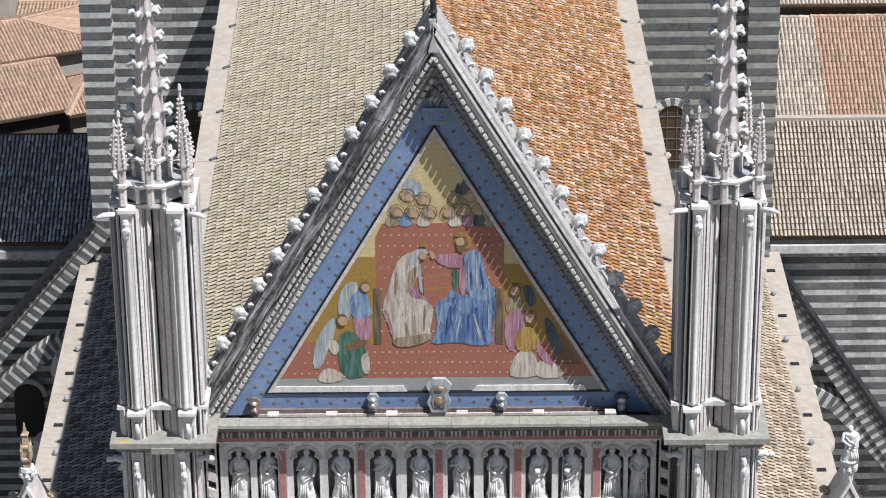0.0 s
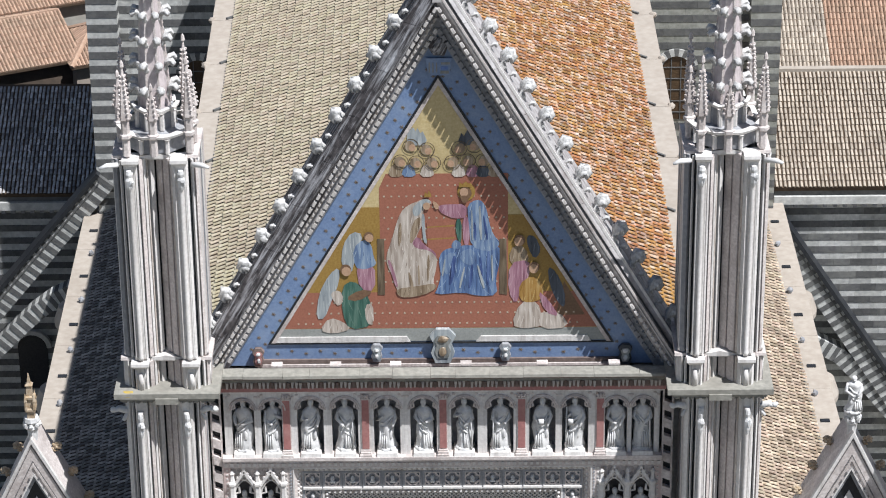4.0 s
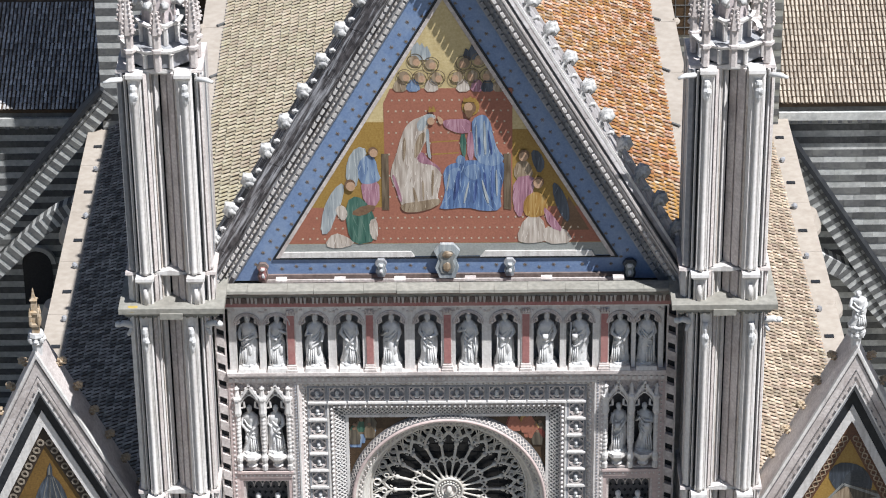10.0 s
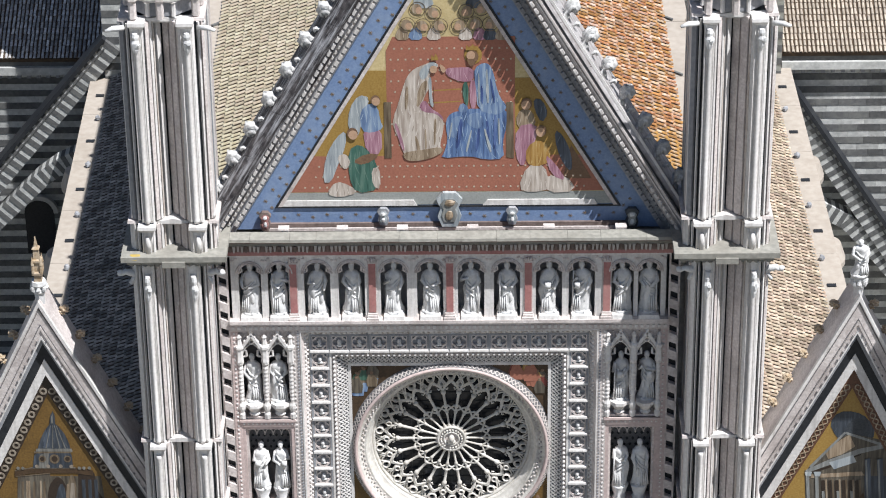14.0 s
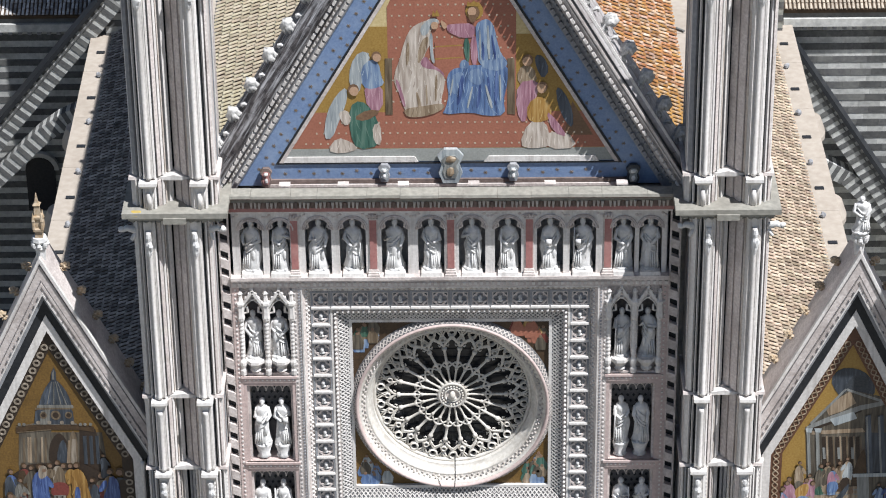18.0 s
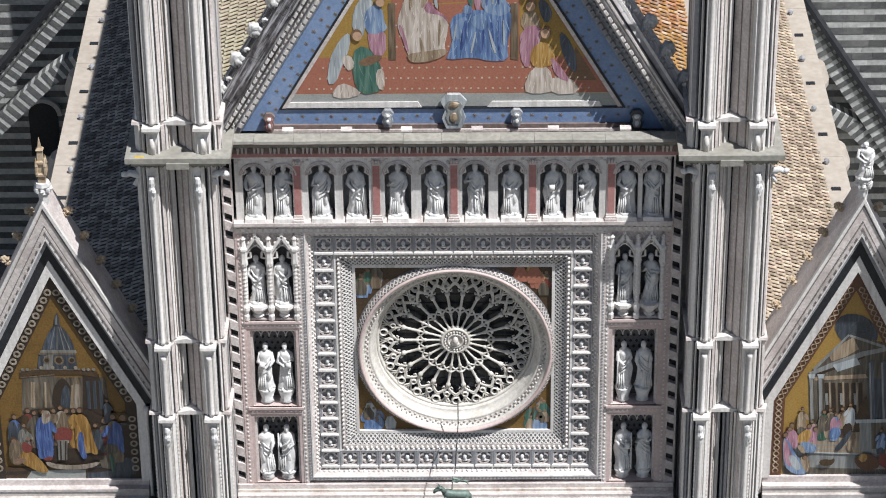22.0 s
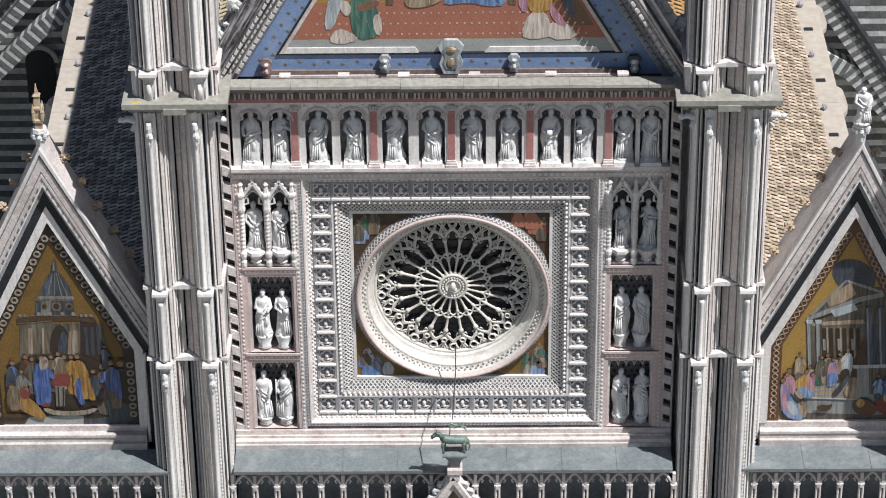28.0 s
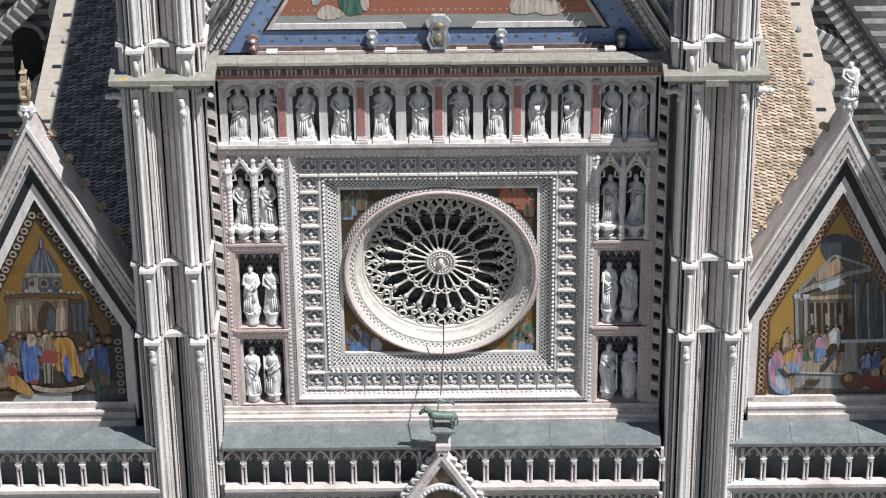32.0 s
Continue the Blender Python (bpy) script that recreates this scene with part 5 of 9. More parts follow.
            crocket(spire, (r * math.cos(a), r * math.sin(a), 44.75 + 7.25 * u), (math.cos(a), math.sin(a), 6.0), 0.92 - 0.22 * u, j + k, 1.0, HOOKS)
    for k in range(8):
        a = k * math.pi / 4 + (0.12 if k % 2 else 0)
        r, h = ((1.32, 2.05) if k % 2 else (1.08, 1.25))
        x, y = r * math.cos(a), r * math.sin(a)
        b = Build()
        b.lathe(x, y, [(0.12, 43.36), (0.12, 43.95), (0.19, 44.02), (0.19, 44.12), (0.13, 44.16), (0.13, 44.6), (0.18, 44.66), (0.03, 44.4 + h), (0.07, 44.45 + h), (0.05, 44.6 + h), (0.01, 44.68 + h)], 6)
        small = part("small_pinnacle", b, PALE, pr, "slender beaded corner pinnacle")
        b = Build()
        n = int((h - 0.3) / 0.16)
        for j in range(n):
            zz = 44.74 + j * 0.16
            w = 0.16 * (1 - (zz - 44.7) / (h - 0.26)) + 0.05
            for q in range(4):
                t = q * math.pi / 2 + 0.6
                b.blob((x + w * math.cos(t), y + w * math.sin(t), zz), (0.045, 0.045, 0.05), 5, 3, 0.2)
        tagged(part("beading", b, PALE, small), kind="stuff")
    # carved figures of beasts leaning out under the plate
    for sx in (-1, 1):
        b = Build()
        b.tube([(sx * 1.1, -0.75, 33.7), (sx * 1.35, -0.95, 33.8), (sx * 1.6, -1.05, 33.92), (sx * 1.75, -1.1, 33.85)], [0.11, 0.13, 0.11, 0.07], 8)
        b.blob((sx * 1.78, -1.1, 33.9), (0.12, 0.1, 0.11), 7, 5, 0.2)
        b.tube([(sx * 1.3, -0.95, 33.7), (sx * 1.45, -1.05, 33.45)], 0.07, 6)
        part("gargoyle", b, STATUE, pr, "pale stone waterspout beast", True)
        b = Build()
        b.tube([(sx * 1.1, -1.1, 43.05), (sx * 1.4, -1.25, 43.1), (sx * 1.62, -1.35, 43.05)], [0.09, 0.09, 0.05], 7)
        part("waterspout", b, STATUE, pr, "small stone waterspout", True)
    # below the plate the pier is slimmer and stands a little further out
    for ob in pr.children:
        if max(v.co.z for v in ob.data.vertices) < 34.35:
            for v in ob.data.vertices:
                v.co.x = 0.885 * v.co.x + 0.15 * side
    return pr


PS = 0.995
PW = 1.095
for side, x in ((-1, -9.2), (1, 9.37)):
    front_pier = pier(side)
    front_pier.location, front_pier.scale = (x, -0.39, 0.42), (PW, 1.05, PS)
b = Build()
b.blob((-10.5, -1.9, 34.95), (0.28, 0.18, 0.1), 9, 5, 0.15)
solid("lichen_patch", b, LICHEN, "patch of yellow lichen on the pier's plate", "lichen")
outer = thing("outer_pier", "plain pale marble pier at the end of the front", "pier", base=(18.35, -0.8, 0))
b = Build()
b.box(17.05, 19.65, -2.1, 0.45, 0, 34.4)
part("shaft", b, WHITE, outer)
b = Build()
b.box(16.7, 20.0, -2.45, 0.45, 34.4, 34.8)
part("plate", b, LEDGE, outer)
b = Build()
b.box(17.2, 19.5, -1.9, 0.4, 34.8, 41.0)
part("upper_shaft", b, WHITE, outer)
b = Build()
b.lathe(18.35, -0.75, [(0.95, 41.0), (0.08, 48.5)], 8)
part("spire", b, SPIRE, outer)

# ---- the central gable ----
SL = 1.69
gable = thing("gable", "steep triangular gable with raking marble mouldings and crockets", "gable", base=(0, 0.5, 34.6))


def half(top, z0):
    return (top - z0) / SL


def rake(b, a1, a2, y0, y1, z0, cx=0.0, sl=SL, sides=(-1, 1)):
    """The two raking bands between apex heights a1 and a2, cut level at z0."""
    for s in sides:
        pts = [(cx + s * (a1 - z0) / sl, z0), (cx, a1), (cx, a2), (cx + s * (a2 - z0) / sl, z0)]
        b.prism(pts if s > 0 else pts[::-1], y0, y1)
    return b


b = Build()
b.prism([(-half(48.9, 34.4), 34.4), (half(48.9, 34.4), 34.4), (0, 48.9)], 0.92, 1.9)
part("wall", b, GREY, gable)
CREST, OUTER = (48.6, -0.35), (49.35, 0.0)
for s in (-1, 1):
    for k in range(9):
        z0, z1 = 34.58 + k * 1.62, 34.58 + (k + 1) * 1.62 - 0.02
        vs = []
        for z in (z0, z1):
            for a, y in (CREST, OUTER, (OUTER[0], 1.9), (CREST[0] - 0.2, 1.9), (CREST[0] - 0.75, 0.0)):
                vs.append((s * max(0.0, half(a, min(z, a))), y, min(z, a)))
        b = Build()
        b.add(vs, [(0, 1, 6, 5), (1, 2, 7, 6), (2, 3, 8, 7), (3, 4, 9, 8), (4, 0, 5, 9), (0, 4, 3, 2, 1), (5, 6, 7, 8, 9)])
        # the left slabs carry their shade in the colour, the right ones their sunlight
        part("coping_slab", b, BARK if s < 0 else SLAB, gable, "long weathered coping slab, coloured dark as the shaded side" if s < 0 else "long weathered coping slab, coloured pale as the sunlit side")
for a, y, w, mt, name in ((OUTER[0] - 0.06, -0.05, 0.09, WHITE, "edge_roll"), (48.93, -0.23, 0.05, DARK, "groove"), (48.75, -0.33, 0.07, PALE, "crest_roll")):
    for s in (1,):
        b = Build()
        b.bar((s * half(a, 34.7), y, 34.7), (s * 0.02, y, a - 0.03), w, 0.07)
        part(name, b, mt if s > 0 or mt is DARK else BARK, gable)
b = Build()
b.prism([(-0.16, 48.35), (0.16, 48.35), (0.1, 48.6), (0, 48.95), (-0.1, 48.6)], -0.37, 1.9)
b.box(-0.15, 0.15, 0.5, 1.1, 48.8, 49.1)
part("apex_block", b, SLAB, gable)
for name, a1, a2, y0, y1, mt in (("outer_roll", 48.66, 48.5, -0.33, -0.2, WHITE), ("shadow_cove", 48.5, 48.36, -0.12, 0.92, GREY),
                                 ("bead_bed", 48.36, 48.0, -0.06, 0.92, DARK_COURSE), ("flat", 48.0, 47.6, 0.12, 0.92, PALE), ("dentil_bed", 47.6, 46.95, 0.4, 0.92, GREY)):
    for s in (-1, 1):
        b = rake(Build(), a1, a2, y0, y1, 34.56, sides=(s,))
        # grey on the right flat paints the shade under the coping; left outer roll likewise dark
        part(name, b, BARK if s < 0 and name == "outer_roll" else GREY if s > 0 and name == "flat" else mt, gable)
for a, size, step, y, mt, name in ((48.2, 0.11, 0.285, -0.3, WHITE, "square_bead"), (47.2, 0.15, 0.27, 0.34, WHITE, "dentil"), (47.72, 0.08, 0.22, 0.07, WHITE, "small_dentil")):
    d = Vector((1, 0, -SL)).normalized()
    length = (a - 34.7) * math.sqrt(1 + 1 / SL ** 2)
    for s in (-1, 1):
        e = Vector((s * d.x, 0, d.z)) * (size * 0.8 if name == "square_bead" else size * 0.6)
        one = Build()
        one.bar(-e, e, size * 0.8, 0.14)
        # right dentils are grey to paint the same shade
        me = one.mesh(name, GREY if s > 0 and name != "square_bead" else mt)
        for k in range(int(length / step)):
            t = (k + 0.5) * step
            ob = new(name, me)
            ob.parent = gable
            ob.matrix_parent_inverse = Matrix.Translation(-BASE[gable.name])
            ob.location = (s * d.x * t, y, a + d.z * t)
for s in (-1, 1):
    for k in range(12):
        z = 36.24 + k * 1.1 if s < 0 else 36.6 + k * 1.05
        crocket(gable, (s * half(OUTER[0], z) + 0.1 + 0.06 * (s < 0), 0.4, z - 0.2), (s * 0.25, 0, 1.0), 1.0 if s < 0 else 0.95, k, 1.35, LEAVES)
        crocket(gable, (s * half(OUTER[0], z + 0.5) + 0.06, 0.4, z + 0.48), (s * 0.6, 0, 1.0), 0.6, k, 1.0, HOOKS)
b = Build()
b.lathe(0.0, 0.8, [(0.14, 49.0), (0.08, 49.2), (0.16, 49.3), (0.1, 49.4), (0.1, 50.6), (0.2, 50.8), (0.05, 51.2)], 8)
part("finial", b, DARK, gable, "dark finial post")


def tri_side(b, k, a1, z1, a2, z2, y0, y1, cx=0.0, sl=SL):
    """One side of the triangular frame between the triangle with apex a1 and foot z1 and the inner one (a2, z2)."""
    o = [(cx - (a1 - z1) / sl, z1), (cx + (a1 - z1) / sl, z1), (cx, a1)]
    i = [(cx - (a2 - z2) / sl, z2), (cx + (a2 - z2) / sl, z2), (cx, a2)]
    j = (k + 1) % 3
    b.prism([o[k], o[j], i[j], i[k]], y0, y1)
    return b


tym = thing("gable_mosaic", "triangular gold and red mosaic with robed shapes, blue starred border", "mosaic", base=(0, 0.4, 34.7))
b = Build()
b.prism([(-half(46.95, 34.66), 34.66), (half(46.95, 34.66), 34.66), (0, 46.95)], 0.4, 0.42)
part("blue_border", b, BLUE, tym, "blue mosaic border with small gold stars")
for k in range(3):
    part("dark_line", tri_side(Build(), k, 45.5, 35.5, 45.36, 35.56, 0.34, 0.4), DARK, tym)
for q in (-1, 1):
    b = rake(Build(), 45.36, 45.12, 0.33, 0.4, 35.56, sides=(q,))
    part("white_frame", b, PALE, tym, "white marble inner frame")
b = Build()
b.prism([(-half(45.14, 35.6), 35.6), (half(45.14, 35.6), 35.6), (0, 45.14)], 0.385, 0.4)
part("gold_ground", b, GOLD, tym)
b = Build()
for a, c in ((-5.74, -1.04), (1.2, 5.12)):
    b = Build()
    b.prism([(a, 35.57), (c, 35.57), (c - 0.12, 35.78), (a + 0.16, 35.78)], 0.335, 0.4)
    part("lower_bar", b, WHITE, tym, "white marble bar under the mosaic")
b = Build()
r = random.Random(4)
for s in (-1, 1):
    for k in range(24):
        for q in (0.45, 0.85):
            z = 35.3 + k * 0.45 + (0.2 if q > 0.6 else 0)
            if z > 45.8:
                continue
            x = s * (half(46.95, z) - q * 0.9)
            if abs(x) < half(45.5, z) + 0.05 and z > 35.4 or x * s < 0.1:
                continue
            for t in (0, 1.05, 2.1):
                b.bar((x - 0.068 * math.cos(t), 0.394, z - 0.068 * math.sin(t)), (x + 0.068 * math.cos(t), 0.394, z + 0.068 * math.sin(t)), 0.02, 0.012)
for k in range(24):
    x, z = -5.6 + k * 0.49, 35.12 + 0.1 * (k % 2)
    for t in (0, 1.05, 2.1):
        b.bar((x - 0.068 * math.cos(t), 0.394, z - 0.068 * math.sin(t)), (x + 0.068 * math.cos(t), 0.394, z + 0.068 * math.sin(t)), 0.02, 0.012)
tagged(part("star_pattern", b, STAR, tym, "small gold stars"), kind="stuff")
b = Build()
b.box(-6.2, 6.2, 0.3, 0.4, 34.78, 34.92)
part("foot_band", b, BROWN_STONE, tym)
b = Build()
b.box(-6.3, 6.3, 0.24, 0.4, 34.66, 34.76)
part("foot_sill", b, PALE, tym)


for ob in tym.children:
    ob.location = (0, 0.48, -0.17)
tym.location.y = 0.868
BASE[tym.name] = Vector((0, 0.868, 34.7))
for ob in tym.children:
    ob.matrix_parent_inverse = Matrix.Translation(-BASE[tym.name])
LAYER = {tym.name: -0.006}


def flat(parent, name, pts, mt, smooth=False, label=""):
    """A flat mosaic field of (x, z) points, each laid a little over the one before."""
    if smooth:
        for _ in range(1):
            pts = [q for a, c in zip(pts, pts[1:] + pts[:1]) for q in ((0.75 * a[0] + 0.25 * c[0], 0.75 * a[1] + 0.25 * c[1]), (0.25 * a[0] + 0.75 * c[0], 0.25 * a[1] + 0.75 * c[1]))]
    y = LAYER[parent.name] = LAYER.get(parent.name, 0.0) - 0.0008
    y += parent.location.y
    area = sum(a[0] * c[1] - c[0] * a[1] for a, c in zip(pts, pts[1:] + pts[:1]))
    bb = Build()
    bb.prism(pts if area > 0 else pts[::-1], y - 0.0016, y + 0.002)
    ob = part(name, bb, mt, parent, label)
    area = abs(area) / 2
    if smooth and mt.name in FOLDS and area > 0.06:
        draw_folds(ob, pts, mt, y - 0.0019, area)
    return ob


def inside(pts, x, z):
    hit = False
    for (xa, za), (xb, zb) in zip(pts, pts[1:] + pts[:1]):
        if (za > z) != (zb > z) and x < (xb - xa) * (z - za) / (zb - za) + xa:
            hit = not hit
    return hit


def draw_folds(field, pts, mt, y, area):
    """Light and deep strokes of tesserae that follow the fall of the cloth."""
    r = random.Random(round(1000 * area) + len(pts))
    xs, zs = [p[0] for p in pts], [p[1] for p in pts]
    cx, zt, span = sum(xs) / len(xs), max(zs), max(zs) - min(zs)
    taken = set()

    def cell(px, pz):
        return round(px / 0.06), round(pz / 0.06)

    for kind_, mat in enumerate(FOLDS[mt.name]):
        bb = Build()
        for _ in range(int(8 + area * (34 if kind_ == 0 else 44))):
            x, z = r.uniform(min(xs), max(xs)), r.uniform(min(zs), max(zs))
            ang = -math.pi / 2 + 0.8 * (x - cx) / max(0.3, span) + r.gauss(0, 0.13)
            bend, line, w, mine = r.uniform(-0.1, 0.1), [], r.uniform(0.008, 0.016), set()
            for k in range(r.randint(5, 12)):
                if not inside(pts, x, z) or cell(x, z) in taken:
                    break
                line.append((x, z))
                c = cell(x, z)
                mine |= {(c[0] + i, c[1] + j) for i in (-1, 0, 1) for j in (-1, 0, 1)}
                x, z, ang = x + 0.08 * math.cos(ang), z + 0.08 * math.sin(ang), ang + bend
            if len(line) < 3:
                continue
            taken |= mine
            n = len(line)
            vs = []
            for k, (px, pz) in enumerate(line):
                qx, qz = line[min(k + 1, n - 1)]
                ox, oz = line[max(k - 1, 0)]
                d = math.hypot(qx - ox, qz - oz)
                h = w * math.sin(math.pi * (k + 0.4) / n) / d
                vs += [(px - (qz - oz) * h, y, pz + (qx - ox) * h), (px + (qz - oz) * h, y, pz - (qx - ox) * h)]
            bb.add(vs, [(2 * k, 2 * k + 1, 2 * k + 3, 2 * k + 2) for k in range(n - 1)])
        if bb.v:
            f = part("folds", bb, mat, field.parent)
            tagged(f, "light folds of the cloth" if kind_ == 0 else "deep folds of the cloth", kind="stuff")


def disc(parent, name, x, z, r, mt):
    return flat(parent, name, [(x + r * math.cos(2 * math.pi * i / 14), z + 1.12 * r * math.sin(2 * math.pi * i / 14)) for i in range(14)], mt)


flat(tym, "floor_strip", [(-5.75, 35.42), (5.75, 35.42), (5.5, 35.9), (-5.5, 35.9)], STONEMOS, label="pale grey-blue floor strip")
flat(tym, "carpet", [(-5.45, 35.92), (5.45, 35.92), (4.6, 37.31), (-4.55, 37.31)], THRONE, label="dotted red mosaic carpet")
flat(tym, "amber_ground", [(-half(45.2, 37.3), 37.3), (-2.0, 37.3), (-2.0, 40.5), (-half(45.2, 40.5), 40.5)], AMBER)
flat(tym, "amber_ground", [(2.25, 37.3), (half(45.2, 37.3), 37.3), (half(45.2, 40.2), 40.2), (2.25, 40.2)], AMBER)
flat(tym, "throne_back", [(-2.01, 37.31), (2.29, 37.31), (2.29, 41.73), (-1.78, 41.73), (-2.01, 41.21)], THRONE, label="dotted red mosaic throne back")
flat(tym, "dark_field", [(4.19, 37.68), (3.92, 36.39), (4.91, 36.39)], BROWN)
b = Build()
for i in range(42):
    for j in range(15):
        x, z = -5.1 + i * 0.25 + (0.125 if j % 2 else 0), 36.1 + j * 0.4
        if (z < 37.2 and abs(x) < half(44.3, z)) or (z > 37.5 and -1.95 < x < 2.2 and z < 41.6):
            b.box(x - 0.03, x + 0.03, 0.852, 0.858, z - 0.03, z + 0.03)
tagged(part("gold_dots", b, CREAM, tym, "small pale dots"), kind="stuff")
LAYER[tym.name] -= 0.012
L0 = LAYER[tym.name]
flat(tym, "wing", [(-2.95, 39.62), (-2.55, 39.5), (-2.8, 38.9), (-3.02, 37.9), (-3.34, 38.3), (-3.28, 39.1)], C_WING, smooth=True, label="feathered wing shape")
flat(tym, "robe", [(-2.85, 38.39), (-2.2, 38.39), (-2.2, 37.36), (-2.73, 37.4)], C_ROSE, smooth=True)
flat(tym, "robe", [(-2.93, 38.98), (-2.58, 39.33), (-2.31, 39.16), (-2.24, 38.64), (-2.12, 38.36), (-2.54, 38.17), (-2.89, 38.26)], C_SKY, smooth=True)
flat(tym, "wing", [(-4.25, 36.3), (-4.12, 37.3), (-3.75, 38.02), (-3.4, 38.3), (-3.42, 37.7), (-3.7, 37.0), (-3.95, 36.3)], C_WING, smooth=True, label="feathered wing shape")
flat(tym, "drape", [(-4.15, 35.86), (-3.79, 36.37), (-3.31, 36.18), (-3.04, 35.9), (-3.69, 35.71)], C_CREAM, smooth=True)
flat(tym, "robe", [(-3.35, 37.53), (-2.96, 37.79), (-2.54, 37.36), (-2.35, 36.82), (-2.31, 36.03), (-3.12, 35.86), (-3.35, 36.5)], C_GREEN, smooth=True)
flat(tym, "sleeve", [(-3.73, 37.31), (-3.42, 37.42), (-3.27, 37.04), (-3.46, 36.76), (-3.65, 37.01)], C_CREAM, smooth=True)
flat(tym, "knee", [(-2.58, 36.82), (-2.29, 36.91), (-2.28, 36.03), (-2.54, 36.14)], C_CREAM, smooth=True)
flat(tym, "lute", [(-3.25, 37.08), (-2.73, 37.42), (-2.22, 37.36), (-2.81, 36.95)], BROWN, smooth=True)
LAYER[tym.name] = L0
flat(tym, "wing", [(2.91, 39.43), (3.21, 39.39), (3.42, 38.86), (3.19, 38.49), (2.96, 38.96)], C_SLATE, smooth=True, label="feathered wing shape")
flat(tym, "robe", [(2.29, 38.6), (2.49, 39.07), (2.89, 38.98), (3.02, 38.39), (2.54, 38.17)], C_TAN, smooth=True)
flat(tym, "robe", [(2.33, 38.39), (3, 38.51), (3.06, 38), (2.73, 37.36), (2.56, 36.78), (2.29, 37.31)], C_ROSE, smooth=True)
flat(tym, "wing", [(3.63, 38.26), (3.92, 38.04), (4.21, 37.36), (4.24, 36.63), (3.96, 36.89), (3.69, 37.57)], C_SLATE, smooth=True, label="feathered wing shape")
flat(tym, "drape", [(3.23, 36.46), (4.05, 36.54), (4.42, 35.9), (3.38, 35.84)], C_CREAM, smooth=True)
flat(tym, "robe", [(2.72, 36.93), (3.29, 36.99), (3.52, 35.99), (2.85, 35.86), (2.39, 36.01)], C_CREAM, smooth=True)
flat(tym, "robe", [(2.68, 37.61), (3.1, 37.91), (3.52, 37.57), (3.46, 37.01), (3, 36.84), (2.66, 37.01)], C_YELLOW, smooth=True)
flat(tym, "sash", [(3.29, 37.36), (3.67, 36.97), (4.07, 36.29), (3.54, 36.5)], C_ROSE, smooth=True)
LAYER[tym.name] = L0
flat(tym, "throne_side", [(-2.11, 39.33), (-1.87, 39.33), (-1.88, 37.21), (-2.12, 37.21)], S_TAN)
flat(tym, "throne_side", [(2, 39.3), (2.24, 39.3), (2.26, 37.18), (2, 37.22)], S_TAN)
flat(tym, "throne_seat", [(-0.43, 39.93), (0.49, 39.99), (0.52, 38.7), (-0.07, 38.55), (-0.41, 38.86)], THRONE)
flat(tym, "seat_line", [(-0.43, 39.77), (0.49, 39.83), (0.49, 39.78), (-0.43, 39.73)], AMBER)
flat(tym, "seat_line", [(-0.43, 39.32), (0.49, 39.37), (0.49, 39.33), (-0.43, 39.27)], AMBER)
disc(tym, "gold_disc", 0.9, 41.06, 0.3, AMBER)
flat(tym, "mantle", [(-0.72, 40.72), (-0.48, 40.83), (-0.28, 40.74), (-0.26, 40.61), (-0.51, 40.52), (-0.56, 40.23), (-0.52, 39.93), (-0.7, 39.62), (-0.81, 39.32), (-0.75, 39.01), (-0.34, 38.94), (-0.1, 38.63), (-0.12, 38.24), (-0.25, 37.7), (-0.16, 37.55), (-0.77, 37.12), (-1.33, 37.11), (-1.53, 37.56), (-1.62, 37.95), (-1.79, 38.33), (-1.81, 38.72), (-1.6, 39.33), (-1.49, 39.78), (-1.31, 40.31), (-1.07, 40.57)], C_CREAM, smooth=True)
flat(tym, "robe_front", [(-0.8, 40.08), (-0.61, 40.15), (-0.7, 39.7), (-0.84, 39.32), (-1.01, 39.08), (-1, 39.55), (-0.91, 39.85)], C_TAN, smooth=True)
flat(tym, "lap", [(-0.94, 39.19), (-0.74, 39.44), (-0.53, 39.09), (-0.17, 38.84), (-0.09, 38.59), (-0.34, 38.89), (-0.82, 38.96)], C_ROSE, smooth=True)
flat(tym, "knee_drape", [(-1.44, 38.85), (-1.02, 38.98), (-0.47, 38.84), (-0.4, 38.32), (-0.47, 37.63), (-0.77, 37.41), (-1.09, 38.1), (-1.34, 38.41)], C_CREAM, smooth=True)
flat(tym, "veil", [(-0.83, 40.59), (-0.5, 40.83), (-0.27, 40.73), (-0.37, 40.64), (-0.56, 40.52), (-0.66, 40.22), (-0.84, 40.14), (-0.92, 40.38)], C_WING, smooth=True)
flat(tym, "arm", [(-0.61, 40.19), (-0.5, 40.29), (-0.49, 39.62), (-0.42, 39.09), (-0.56, 39.23), (-0.59, 39.78)], C_WING, smooth=True)
flat(tym, "deep_fold", [(-1.78, 38.52), (-1.69, 38.55), (-1.52, 38.02), (-1.42, 37.48), (-1.53, 37.54), (-1.63, 37.95)], C_ROSE, smooth=True)
flat(tym, "deep_fold", [(-1.1, 38.08), (-1.01, 38.02), (-0.88, 37.47), (-0.98, 37.33)], C_TAN, smooth=True)
flat(tym, "deep_fold", [(-0.43, 38.71), (-0.34, 38.7), (-0.38, 37.78), (-0.45, 37.69)], C_TAN, smooth=True)
flat(tym, "deep_fold", [(-1.39, 39.78), (-1.29, 40.01), (-1.28, 39.33), (-1.4, 38.94)], C_TAN, smooth=True)
flat(tym, "deep_fold", [(-0.76, 38.32), (-0.7, 38.32), (-0.68, 37.63), (-0.75, 37.55)], C_TAN, smooth=True)
